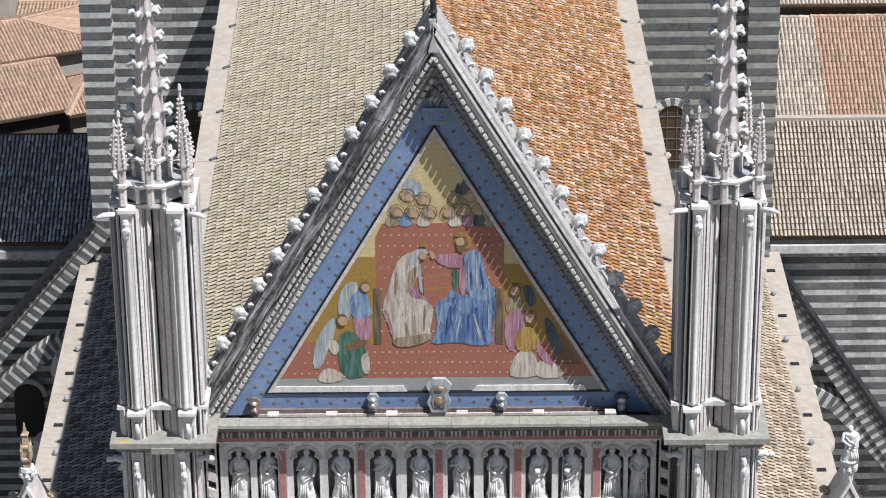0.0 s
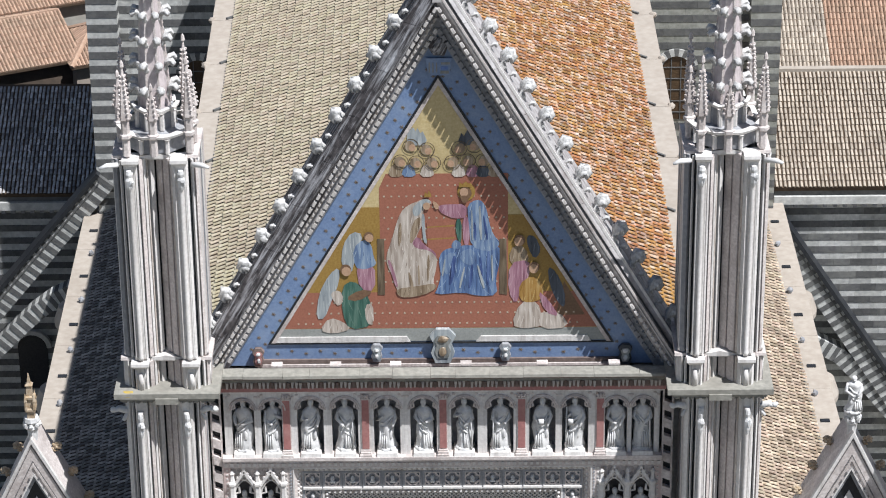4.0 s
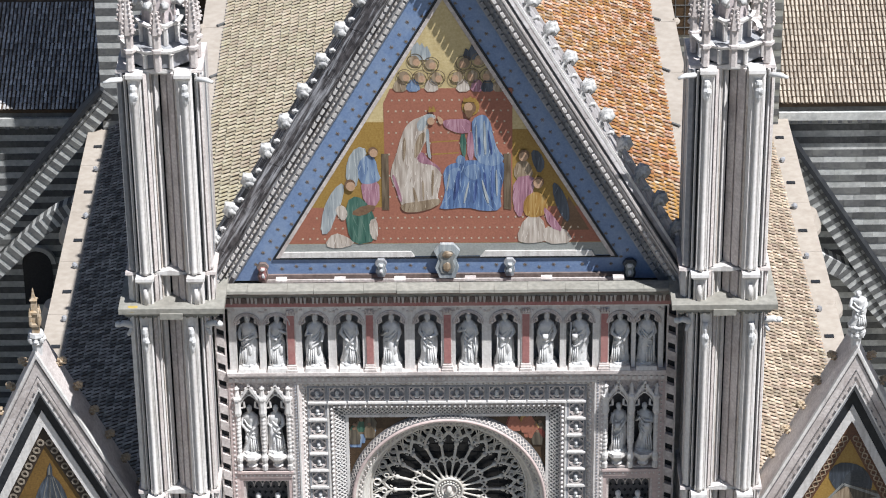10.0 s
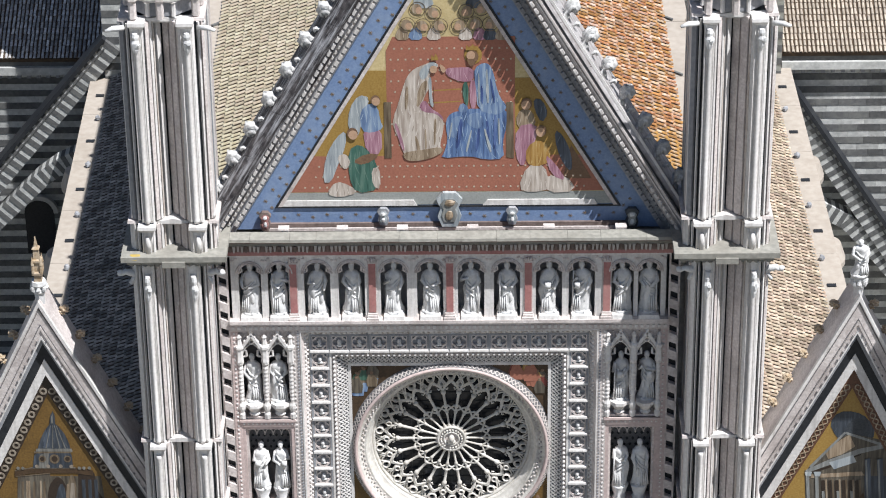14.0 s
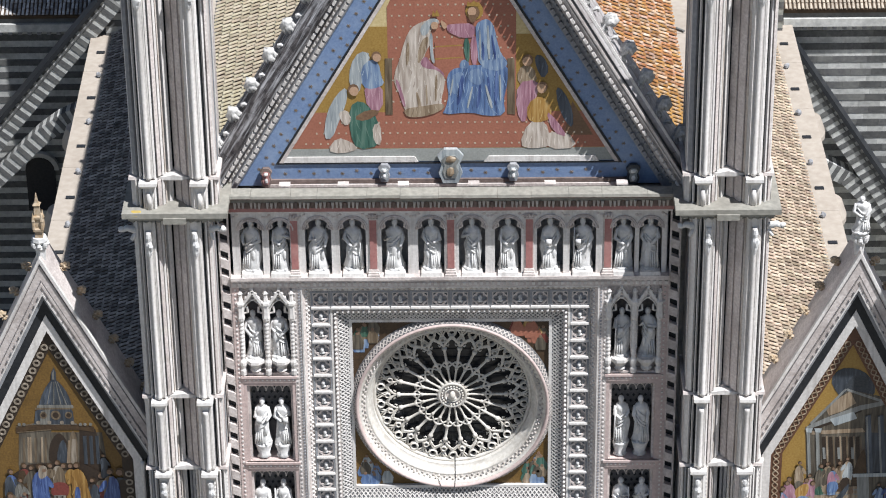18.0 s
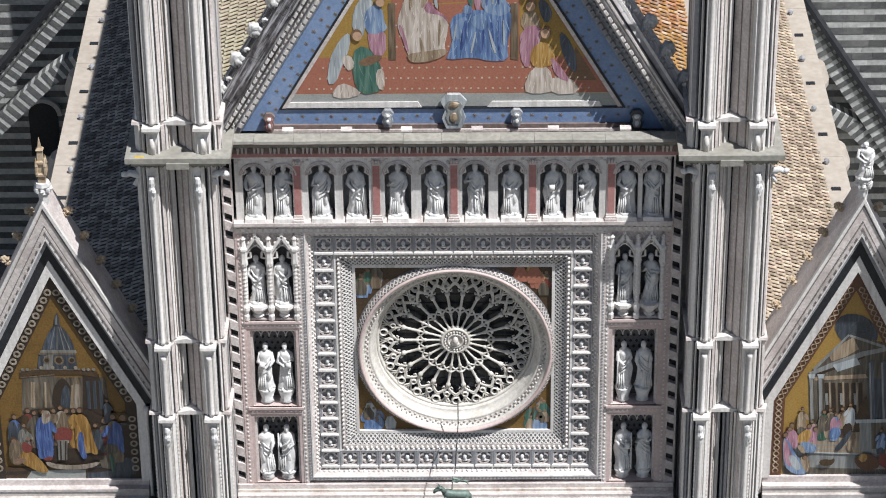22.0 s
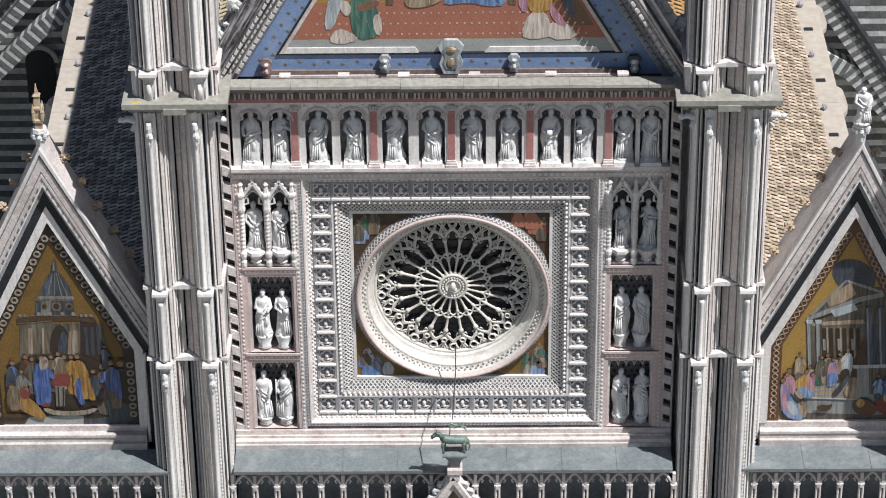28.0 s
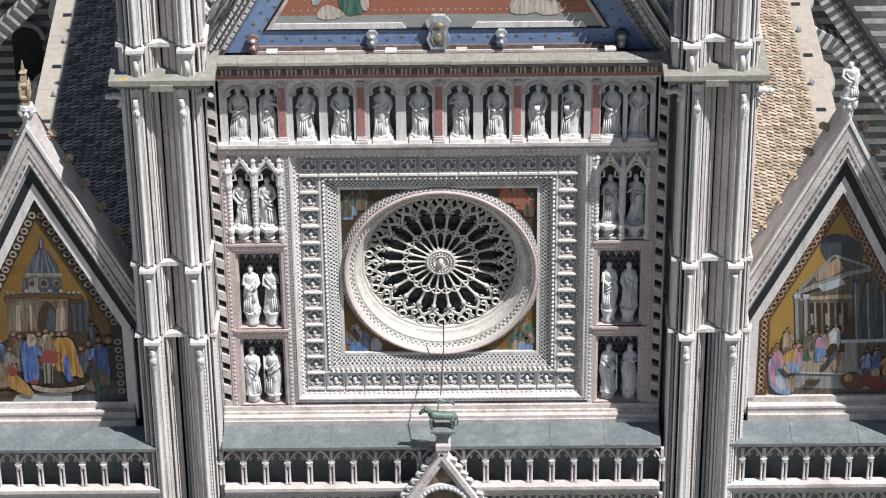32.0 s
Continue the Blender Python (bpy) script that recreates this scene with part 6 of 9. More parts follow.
flat(tym, "hem", [(-1.51, 37.44), (-0.77, 37.54), (-0.2, 37.65), (-0.1, 37.47), (-0.56, 37.19), (-1.19, 37.09), (-1.45, 37.18)], C_TAN, smooth=True)
LAYER[tym.name] = L0 - 0.004
flat(tym, "skirt", [(-0.03, 38.66), (0.14, 38.91), (0.49, 39), (0.9, 39.08), (1.58, 39), (2.01, 39.11), (2.01, 38.38), (1.87, 37.76), (1.94, 37.17), (1.3, 37.13), (0.75, 37.29), (-0.22, 37.19), (-0.08, 37.47), (0.03, 37.93), (-0.03, 38.32)], C_BLUE, smooth=True)
flat(tym, "tunic", [(0.76, 40.11), (0.99, 40.14), (1.01, 39.08), (0.79, 39.06)], C_ROSE, smooth=True)
flat(tym, "lining", [(0.53, 40.03), (0.74, 40.07), (0.73, 39.06), (0.56, 39.37)], C_GREEN, smooth=True)
flat(tym, "mantle", [(0.94, 40.58), (1.24, 40.78), (1.45, 40.7), (1.59, 40.36), (1.66, 39.91), (1.8, 39.45), (2.02, 39.18), (1.94, 38.95), (1.58, 38.81), (1.04, 39.03), (0.99, 39.76), (0.94, 40.22)], C_SKY, smooth=True)
flat(tym, "girdle", [(0.49, 39.31), (0.74, 39.15), (0.66, 38.91), (0.35, 38.97)], C_SKY, smooth=True)
flat(tym, "sleeve", [(-0.02, 40.57), (0.3, 40.6), (0.92, 40.61), (0.92, 40.1), (0.5, 40.06), (0.09, 40.25), (-0.02, 40.38)], C_ROSE, smooth=True)
flat(tym, "knee_drape", [(0.68, 38.81), (1.04, 38.97), (1.25, 38.69), (1.11, 38.29), (0.83, 38.37), (0.65, 38.6)], C_SKY, smooth=True)
flat(tym, "knee_drape", [(0.07, 38.62), (0.42, 38.84), (0.57, 38.68), (0.41, 38.08), (0.14, 37.93)], C_SKY, smooth=True)
flat(tym, "deep_fold", [(0.42, 38.66), (0.55, 38.7), (0.48, 37.93), (0.35, 37.54), (0.27, 37.62)], S_BLUE, smooth=True)
flat(tym, "deep_fold", [(1.03, 38.31), (1.14, 38.31), (1.04, 37.46), (0.93, 37.46)], S_BLUE, smooth=True)
flat(tym, "deep_fold", [(1.58, 38.83), (1.69, 38.84), (1.66, 37.61), (1.55, 37.52)], S_BLUE, smooth=True)
flat(tym, "deep_fold", [(1.31, 38.61), (1.39, 38.61), (1.46, 37.92), (1.36, 37.83)], S_BLUE, smooth=True)
flat(tym, "deep_fold", [(1.14, 39.91), (1.21, 39.93), (1.24, 39.3), (1.17, 39.19)], S_BLUE, smooth=True)
flat(tym, "deep_fold", [(1.45, 40.21), (1.51, 40.14), (1.65, 39.3), (1.56, 39.26)], S_BLUE, smooth=True)
flat(tym, "light_fold", [(0.14, 38.53), (0.2, 38.58), (0.11, 37.93), (0.05, 37.92)], C_WING, smooth=True)
flat(tym, "light_fold", [(0.79, 38.22), (0.86, 38.3), (0.7, 37.46), (0.62, 37.45)], C_WING, smooth=True)
flat(tym, "light_fold", [(1.24, 38.31), (1.3, 38.31), (1.53, 37.45), (1.43, 37.44)], C_WING, smooth=True)
flat(tym, "light_fold", [(1.32, 40.52), (1.38, 40.55), (1.44, 39.3), (1.35, 39.26)], C_WING, smooth=True)
flat(tym, "light_fold", [(1.06, 40.37), (1.1, 40.4), (1.13, 39.3), (1.07, 39.23)], C_WING, smooth=True)
flat(tym, "light_fold", [(1.72, 38.69), (1.78, 38.72), (1.8, 37.76), (1.75, 37.69)], C_WING, smooth=True)
flat(tym, "hand_spot", [(-0.25, 40.77), (-0.04, 40.63), (-0.01, 40.45), (-0.15, 40.41)], FLESH, smooth=True)
LAYER[tym.name] = L0
flat(tym, "wing", [(-1.06, 42.96), (-1.03, 43.22), (-0.85, 43.43), (-0.76, 43.29), (-0.69, 43.4), (-0.61, 43.21), (-0.52, 43.28), (-0.39, 42.95), (-0.49, 42.77), (-0.96, 42.77)], C_WING)
flat(tym, "wing", [(0.65, 42.91), (0.75, 43.2), (0.84, 43.09), (0.96, 43.34), (1.06, 43.09), (1.16, 43.27), (1.32, 42.83), (0.79, 42.72)], C_SLATE)
flat(tym, "robe", [(-1.71, 41.63), (-1.21, 41.62), (-1.25, 41.92), (-1.39, 42.1), (-1.6, 42.04)], C_TAN, smooth=True)
flat(tym, "robe", [(-1.27, 41.63), (-0.77, 41.62), (-0.81, 41.92), (-0.95, 42.09), (-1.16, 42.03)], C_SKY, smooth=True)
flat(tym, "robe", [(-0.66, 41.62), (-0.16, 41.62), (-0.2, 41.91), (-0.35, 42.09), (-0.55, 42.03)], C_CREAM, smooth=True)
flat(tym, "robe", [(0.39, 41.61), (0.89, 41.61), (0.85, 41.9), (0.7, 42.08), (0.5, 42.02)], C_CREAM, smooth=True)
flat(tym, "robe", [(0.86, 41.61), (1.36, 41.6), (1.32, 41.9), (1.17, 42.07), (0.97, 42.02)], C_ROSE, smooth=True)
flat(tym, "robe", [(1.2, 41.6), (1.7, 41.6), (1.66, 41.9), (1.51, 42.07), (1.31, 42.01)], C_SLATE, smooth=True)
flat(tym, "robe", [(1.6, 41.6), (2.1, 41.6), (2.06, 41.9), (1.92, 42.07), (1.71, 42.01)], C_TAN, smooth=True)


def halo(x, z, r, tilt):
    """A thin ring of brown glass round a small tilted plain head."""
    y = LAYER[tym.name] = LAYER[tym.name] - 0.0008
    y += tym.location.y
    bb = Build()
    bb.hoop(x, z, [(r, y + 0.002), (r, y - 0.0016), (r - 0.025, y - 0.0016), (r - 0.025, y + 0.002)], 22)
    part("halo_ring", bb, S_TAN, tym)
    disc(tym, "hair_disc", x - 0.03 * tilt, z + 0.01, 0.17, C_TAN)
    disc(tym, "head_disc", x + 0.05 * tilt, z - 0.05, 0.115, FLESH)



for x, z in ((-0.93, 42.74), (-0.4, 42.61), (0.68, 42.65), (1.18, 42.75), (-1.28, 42.18), (-0.76, 42.14), (-0.2, 42.14), (0.44, 42.15), (0.95, 42.2), (1.47, 42.2)):
    halo(x, z, 0.27, 1 if x < 0.2 else -1)
LAYER[tym.name] = L0 - 0.036
disc(tym, "head_disc", -0.43, 40.55, 0.125, FLESH)
disc(tym, "hair_disc", 0.88, 41.02, 0.2, BROWN)
disc(tym, "head_disc", 0.82, 41.06, 0.145, FLESH)
flat(tym, "beard", [(0.69, 40.94), (0.98, 40.93), (0.96, 40.73), (0.84, 40.63), (0.73, 40.75)], BROWN, smooth=True)
flat(tym, "crown", [(0.65, 41.26), (0.68, 41.44), (0.78, 41.32), (0.89, 41.47), (0.97, 41.32), (1.06, 41.42), (1.06, 41.24)], AMBER)
flat(tym, "crown", [(-0.52, 40.89), (-0.47, 41.1), (-0.41, 40.98), (-0.35, 41.13), (-0.28, 41), (-0.26, 40.89)], AMBER)
disc(tym, "hair_disc", -2.39, 39.43, 0.165, BROWN)
disc(tym, "head_disc", -2.37, 39.38, 0.138, FLESH)
disc(tym, "hair_disc", -3.19, 38.19, 0.187, BROWN)
disc(tym, "head_disc", -3.17, 38.13, 0.156, FLESH)
disc(tym, "hair_disc", 2.68, 39.26, 0.187, BROWN)
disc(tym, "head_disc", 2.66, 39.2, 0.156, FLESH)
disc(tym, "hair_disc", 3.17, 38.24, 0.187, BROWN)
disc(tym, "head_disc", 3.16, 38.18, 0.156, FLESH)

tym.location += Vector((0, -0.31, 0.15))


# shields standing on the ledge before the mosaic
def shield(x, z, w, h, mt, inner, label):
    t = thing("shield", label, "coat of arms", "shields on the gable", base=(x, 0.2, z))
    pts = [(x - w * 0.35, z), (x + w * 0.35, z), (x + w * 0.55, z + h * 0.3), (x + w * 0.4, z + h * 0.55), (x + w * 0.6, z + h * 0.8), (x + w * 0.3, z + h), (x - w * 0.3, z + h), (x - w * 0.6, z + h * 0.8), (x - w * 0.4, z + h * 0.55), (x - w * 0.55, z + h * 0.3)]
    bb = Build()
    bb.prism(pts, 0.14, 0.3)
    part("plate", bb, mt, t)
    cx, cz = x, z + h * 0.48
    bb = Build()
    bb.prism([(cx + (px - cx) * 0.68, cz + (pz - cz) * 0.68) for px, pz in pts], 0.11, 0.14)
    part("field", bb, inner, t)
    bb = Build()
    bb.blob((x, 0.1, z + h * 0.35), (w * 0.2, 0.05, h * 0.14), 7, 5, 0.2)
    bb.blob((x, 0.1, z + h * 0.72), (w * 0.25, 0.06, h * 0.1), 7, 5, 0.2)
    part("relief", bb, C_TAN if w > 0.6 else STATUE, t)
    t.location = (x, 0.4, z - 0.04)


shield(0.06, 34.85, 0.74, 1.3, C_WING, C_GREY, "large carved marble shield with a painted field")
shield(-2.2, 34.92, 0.34, 0.64, GREY, C_WING, "small pale grey carved shield")
shield(2.2, 34.92, 0.34, 0.64, GREY, C_WING, "small pale grey carved shield")
shield(-6.25, 34.75, 0.34, 0.7, BROWN_STONE, RED, "small reddish carved shield")
shield(6.3, 34.75, 0.4, 0.75, SLATE, STONEMOS, "small blue-grey carved shield")
plq = thing("plaque", "blue mosaic plaque with pale bars in the gable's top", "plaque", base=(0.05, 0.5, 45.4))
b = Build()
b.prism([(-0.32, 45.4), (0.38, 45.4), (0.46, 46.0), (-0.4, 46.0)], 0.6, 0.66)
part("plate", b, BLUE, plq)
for x0, x1, z0, z1, mt in ((-0.3, -0.26, 45.5, 45.85, C_GREY), (-0.18, -0.14, 45.5, 45.85, C_GREY), (-0.06, -0.02, 45.5, 45.85, C_GREY), (0.08, 0.36, 45.46, 45.56, C_GREY), (0.1, 0.4, 45.78, 45.86, C_GREY), (0.1, 0.34, 45.6, 45.72, ROBE_BLUE)):
    b = Build()
    b.box(x0, x1, 0.59, 0.6, z0, z1)
    part("bar", b, mt, plq)
b = Build()
b.blob((0.02, 0.55, 46.45), (0.3, 0.12, 0.32), 9, 6, 0.3)
part("carved_leaf", b, BARK, plq, "dark weathered carved leaf")
plq.location += Vector((0, -0.15, 0.07))


# ---- side gables ----
def side_gable(cx, ringed):
    g = thing("side_gable", "steep pale marble side gable with black and white bands", "gable", "side gables", base=(cx, 0, 20.0))
    sl = 2.0
    z0 = 23.9

    def band(name, a1, a2, y0, y1, mt, foot, label=""):
        """Raking band with upright legs below."""
        bb = Build()
        rake(bb, a1, a2, y0, y1, z0, cx, sl)
        for s in (-1, 1):
            xa, xc = sorted((cx + s * (a1 - z0) / sl, cx + s * (a2 - z0) / sl))
            if foot < z0:
                bb.box(xa, xc, y0, y1, foot, z0)
        return part(name, bb, mt, g, label)
    b = Build()
    b.prism([(cx - 4.0, 20.0), (cx + 4.0, 20.0), (cx + 4.0, z0), (cx, 31.8), (cx - 4.0, z0)], 0.15, 1.2)
    part("wall", b, GREY, g)
    band("outer_slab", 32.3, 30.95, -0.4, 1.25, PALE, z0, "broad pale pink-white raking slab")
    for a1, a2, y0, mt in ((32.42, 32.2, -0.46, WHITE), (32.12, 32.06, -0.425, SLATE_STONE), (31.5, 31.45, -0.42, SLATE_STONE), (31.42, 31.26, -0.45, PALE), (31.02, 30.9, -0.44, WHITE)):
        band("raking_moulding", a1, a2, y0, -0.3, mt, z0)
    band("cove", 30.95, 30.6, -0.25, 0.2, GREY, z0)
    band("black_band", 30.6, 29.95, -0.16, 0.2, DARK, z0, "black marble band")
    band("white_band", 29.95, 29.3, -0.2, 0.2, WHITE, 20.55, "white marble band")
    band("pattern_band", 29.3, 28.45, -0.06, 0.2, S_UMBER if ringed else S_RUST, 20.55, "brown mosaic band with a repeated ornament")
    b = Build()
    b.prism([(cx - 2.28, 20.55), (cx + 2.28, 20.55), (cx + 2.28, z0), (cx, 28.45), (cx - 2.28, z0)], 0.0, 0.16)
    part("gold_ground", b, OLD_GOLD if ringed else AMBER, g, "dark gold mosaic ground")
    d = Vector((1, 0, -sl)).normalized()
    b = Build()
    orn = Build()
    for s in (-1, 1):
        for k in range(30):
            t = 0.35 + k * 0.36
            c = Vector((cx + s * d.x * t, -0.43, 31.1 + d.z * t))
            if c.z > z0:
                q = Build()
                q.bar(c - d * 0.03, c + d * 0.03, 0.035, 0.06)
                part("dentil", q, SLATE_STONE, g)
            c = Vector((cx + s * d.x * t, -0.07, 28.87 + d.z * t))
            if c.z < z0:
                c = Vector((cx + s * 2.49, -0.07, z0 - (k - 13) * 0.36))
            if c.z > 20.7:
                if ringed:
                    orn.hoop(c.x, c.z, [(0.14, -0.06), (0.14, -0.085), (0.075, -0.085), (0.075, -0.06)], 10)
        if not ringed:
            for ph in (0.0, math.pi):
                line = []
                for k in range(190):
                    t = 0.3 + k * 0.052
                    x, z = cx + s * d.x * t, 28.87 + d.z * t
                    wave = 0.1 * math.sin(k * 0.62 + ph)
                    if z < z0:
                        x, z = cx + s * 2.49 + wave, z0 - (t - 0.3 - 5.26) * 0.95
                    else:
                        x, z = x + wave * 0.89, z + s * wave * 0.45
                    if z > 20.65:
                        line.append((x, -0.07, z))
                orn.tube(line, 0.024, 5)
    tagged(part("ornament", orn, S_CREAM if ringed else C_TAN, g, "row of pale rings" if ringed else "pale scrolling ornament"), kind="stuff")
    for s in (-1, 1):
        for k in range(7):
            z = 25.2 + k * 1.0
            crocket(g, (cx + s * ((32.3 - z) / sl), 0.85, z), (s * 0.5, 0, 0.9), 0.6, k, 1.0, TAN_CROCKETS)
    for z_lo, z_hi, y0, mt in ((20.3, 20.55, -0.14, PALE), (20.2, 20.3, -0.4, PALE), (19.98, 20.2, -0.36, ROSE_STONE), (19.5, 19.98, -0.5, ROSE_STONE)):
        b = Build()
        b.box(cx - 2.95, cx + 2.95, y0, 0.5, z_lo, z_hi)
        part("sill", b, mt, g)
    for s in (-1, 1):
        b = Build()
        lo, hi = sorted((cx + s * 3.14, cx + s * 3.4))
        b.box(lo, hi, -0.12, 0.4, 20.0, 23.7)
        part("black_slot", b, DARK, g, "black marble slot")
        for q, rr in ((3.04, 0.06), (3.52, 0.07), (3.72, 0.07)):
            b = Build()
            b.lathe(cx + s * q, -0.2, [(rr * 1.3, 19.9), (rr, 20.1), (rr, 23.3), (rr * 1.5, 23.6), (rr * 1.5, 23.8)], 8)
            part("jamb_shaft", b, WHITE, g, smooth=True)
    return g


left_side = side_gable(-14.15, True)
right_side = side_gable(14.15, False)
# finials on the side gables
for cx, kind_ in ((-14.15, 0), (14.15, 1)):
    f = thing("gable_finial", "carved pale finial with a leafy base" if not kind_ else "white carved statue on a leafy finial", "finial", "finials of the side gables", base=(cx, 0.1, 32.2))
    b = Build()
    b.lathe(cx, 0.1, [(0.18, 32.0), (0.22, 32.5), (0.3, 32.6), (0.22, 32.75), (0.34, 32.9), (0.3, 33.05)], 8)
    for k in range(8):
        a = k * math.pi / 4
        b.blob((cx + 0.3 * math.cos(a), 0.1 + 0.3 * math.sin(a), 32.75), (0.1, 0.1, 0.12), 6, 4, 0.3)
    tagged(part("leafy_base", b, STATUE, f), kind="stuff")
    b = Build()
    if kind_:
        ob = new("statue", GOTHIC[1])
        ob.parent, ob.matrix_parent_inverse = f, Matrix.Translation(-BASE[f.name])
        ob.location, ob.scale = (cx, 0.1, 33.08), (1.15, 1.15, 0.8)
        b.lathe(cx, 0.1, [(0.3, 33.0), (0.32, 33.06), (0.2, 33.1)], 8)
    else:
        b.lathe(cx, 0.1, [(0.22, 33.05), (0.2, 33.3), (0.3, 33.36), (0.3, 33.44), (0.2, 33.48), (0.2, 33.85), (0.29, 33.9), (0.29, 33.98), (0.17, 34.02), (0.15, 34.4), (0.22, 34.46), (0.1, 34.55), (0.02, 34.95)], 4, math.pi / 4)
        for q in range(4):
            t = q * math.pi / 2 + math.pi / 4
            b.lathe(cx + 0.24 * math.cos(t), 0.1 + 0.24 * math.sin(t), [(0.07, 33.44), (0.06, 33.75), (0.08, 33.8), (0.01, 34.15)], 6)
    part("top", b, PALE if kind_ else TANSTONE, f)
    f.scale = (0.85, 0.85, 0.9)

def figure(parent, x, z, h, mt, second=None, face=1, lean=0.0):
    """A standing robed shape: robe, mantle over one shoulder, sleeve, hair and face; z is the hem, h the height to the crown."""
    k = h / 1.7

    def p(*pts):
        return [(x + face * u * k + lean * v, z + v * k) for u, v in pts]
    flat(parent, "robe", p((-0.25, 0), (-0.05, -0.05), (0.24, 0.02), (0.2, 0.7), (0.22, 1.2), (0.09, 1.42), (-0.09, 1.42), (-0.22, 1.22), (-0.18, 0.7)), mt, smooth=True)
    if second:
        flat(parent, "mantle", p((-0.23, 1.26), (-0.02, 1.42), (0.08, 1.1), (0.26, 0.62), (0.2, 0.3), (-0.06, 0.5), (-0.24, 0.2), (-0.26, 0.7)), second, smooth=True)
    flat(parent, "sleeve", p((0.1, 1.28), (0.22, 1.24), (0.36, 0.96), (0.34, 0.84), (0.22, 0.9), (0.1, 1.05)), second or mt, smooth=True)
    disc(parent, "hair_disc", x - face * 0.015 + lean * 1.5, z + 1.58 * k, 0.1 * k, S_BROWN)
    disc(parent, "head_disc", x + face * 0.02 + lean * 1.5, z + 1.55 * k, 0.072 * k, S_FLESH)


# left side mosaic: domed building with a crowd of robes
sm = thing("side_mosaic", "gold mosaic with a grey domed building and robed shapes", "mosaic", "side mosaics", base=(-14.15, 0, 20.6))
sm.location.y = -0.004
BASE[sm.name] = Vector((-14.15, -0.004, 20.6))
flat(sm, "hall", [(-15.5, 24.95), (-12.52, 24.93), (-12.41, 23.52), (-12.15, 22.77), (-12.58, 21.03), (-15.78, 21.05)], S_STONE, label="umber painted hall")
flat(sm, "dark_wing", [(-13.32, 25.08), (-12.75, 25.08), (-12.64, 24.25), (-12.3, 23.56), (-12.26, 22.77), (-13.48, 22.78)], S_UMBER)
flat(sm, "left_pavilion", [(-15.5, 24.95), (-14.33, 25.04), (-14.45, 23.53), (-15.62, 23.53)], C_STONE)
flat(sm, "column", [(-15.38, 24.71), (-15.29, 24.73), (-15.36, 23.66), (-15.44, 23.66)], S_TAN)
flat(sm, "column", [(-14.97, 24.7), (-14.89, 24.73), (-14.95, 23.65), (-15.03, 23.65)], S_TAN)
flat(sm, "column", [(-14.6, 24.7), (-14.52, 24.73), (-14.59, 23.65), (-14.67, 23.65)], S_TAN)
flat(sm, "column", [(-15.21, 24.75), (-15.15, 24.75), (-15.2, 23.65), (-15.28, 23.66)], C_TAN)
flat(sm, "column", [(-15.13, 24.75), (-15.07, 24.75), (-15.12, 23.65), (-15.2, 23.65)], C_TAN)
flat(sm, "column", [(-14.72, 24.75), (-14.66, 24.75), (-14.71, 23.65), (-14.79, 23.65)], C_TAN)
flat(sm, "apse", [(-14.53, 23.58), (-14.45, 24.38), (-14.28, 24.75), (-14.06, 24.94), (-13.87, 24.75), (-13.75, 24.38), (-13.79, 23.57)], S_UMBER, smooth=True)
flat(sm, "apse_shade", [(-14.24, 23.57), (-14.15, 24.26), (-13.95, 24.7), (-13.82, 24.36), (-13.84, 23.57)], S_SLATE, smooth=True)
flat(sm, "lit_pier", [(-13.81, 23.57), (-13.71, 24.7), (-13.56, 25.08), (-13.42, 24.74), (-13.45, 23.57)], S_TAN, smooth=True)
flat(sm, "lit_column", [(-13.73, 23.57), (-13.61, 24.65), (-13.49, 24.65), (-13.51, 23.57)], S_CREAM)
flat(sm, "lit_column", [(-13.88, 23.57), (-13.76, 24.6), (-13.7, 24.6), (-13.75, 23.57)], C_TAN)
flat(sm, "dark_column", [(-13.22, 24.79), (-13.09, 24.79), (-13.12, 23.57), (-13.24, 23.57)], S_SLATE)
flat(sm, "dark_column", [(-12.99, 24.79), (-12.87, 24.79), (-12.9, 23.57), (-13.02, 23.57)], S_SLATE)
flat(sm, "dark_column", [(-12.77, 24.79), (-12.65, 24.79), (-12.67, 23.57), (-12.79, 23.57)], S_SLATE)
flat(sm, "entablature", [(-15.58, 25.19), (-15, 25.31), (-13.4, 25.3), (-12.78, 25.18), (-12.8, 24.96), (-13.42, 25.06), (-15.02, 25.07), (-15.6, 24.93)], S_BROWN)
flat(sm, "cornice_line", [(-15.58, 25.22), (-15, 25.33), (-15, 25.29), (-15.58, 25.17)], S_TAN)
flat(sm, "cornice_line", [(-15, 25.33), (-13.4, 25.32), (-13.4, 25.28), (-15, 25.29)], S_GREY)
flat(sm, "cornice_line", [(-15.56, 24.97), (-14.33, 25.09), (-14.33, 25.05), (-15.56, 24.93)], S_TAN)
flat(sm, "drum", [(-14.92, 25.31), (-14.83, 25.86), (-14.58, 26.05), (-13.65, 26.05), (-13.5, 25.85), (-13.48, 25.3)], S_SLATE, label="grey drum of the dome")
flat(sm, "drum_light", [(-14.72, 25.31), (-14.63, 25.86), (-14.3, 26), (-14.37, 25.31)], S_GREY)
flat(sm, "drum_ring", [(-14.82, 26.01), (-13.49, 26), (-13.5, 25.93), (-14.83, 25.93)], S_TAN)
flat(sm, "dome", [(-14.72, 26.01), (-14.59, 26.44), (-14.44, 26.79), (-14.23, 27.12), (-14.08, 27.22), (-13.93, 27.12), (-13.71, 26.79), (-13.56, 26.38), (-13.51, 26)], S_SLATE, smooth=True, label="blue-grey dome")
flat(sm, "dome_light", [(-14.53, 26.15), (-14.41, 26.65), (-14.2, 27.05), (-14.11, 27.1), (-14.23, 26.55), (-14.29, 26.15)], C_SLATE, smooth=True)
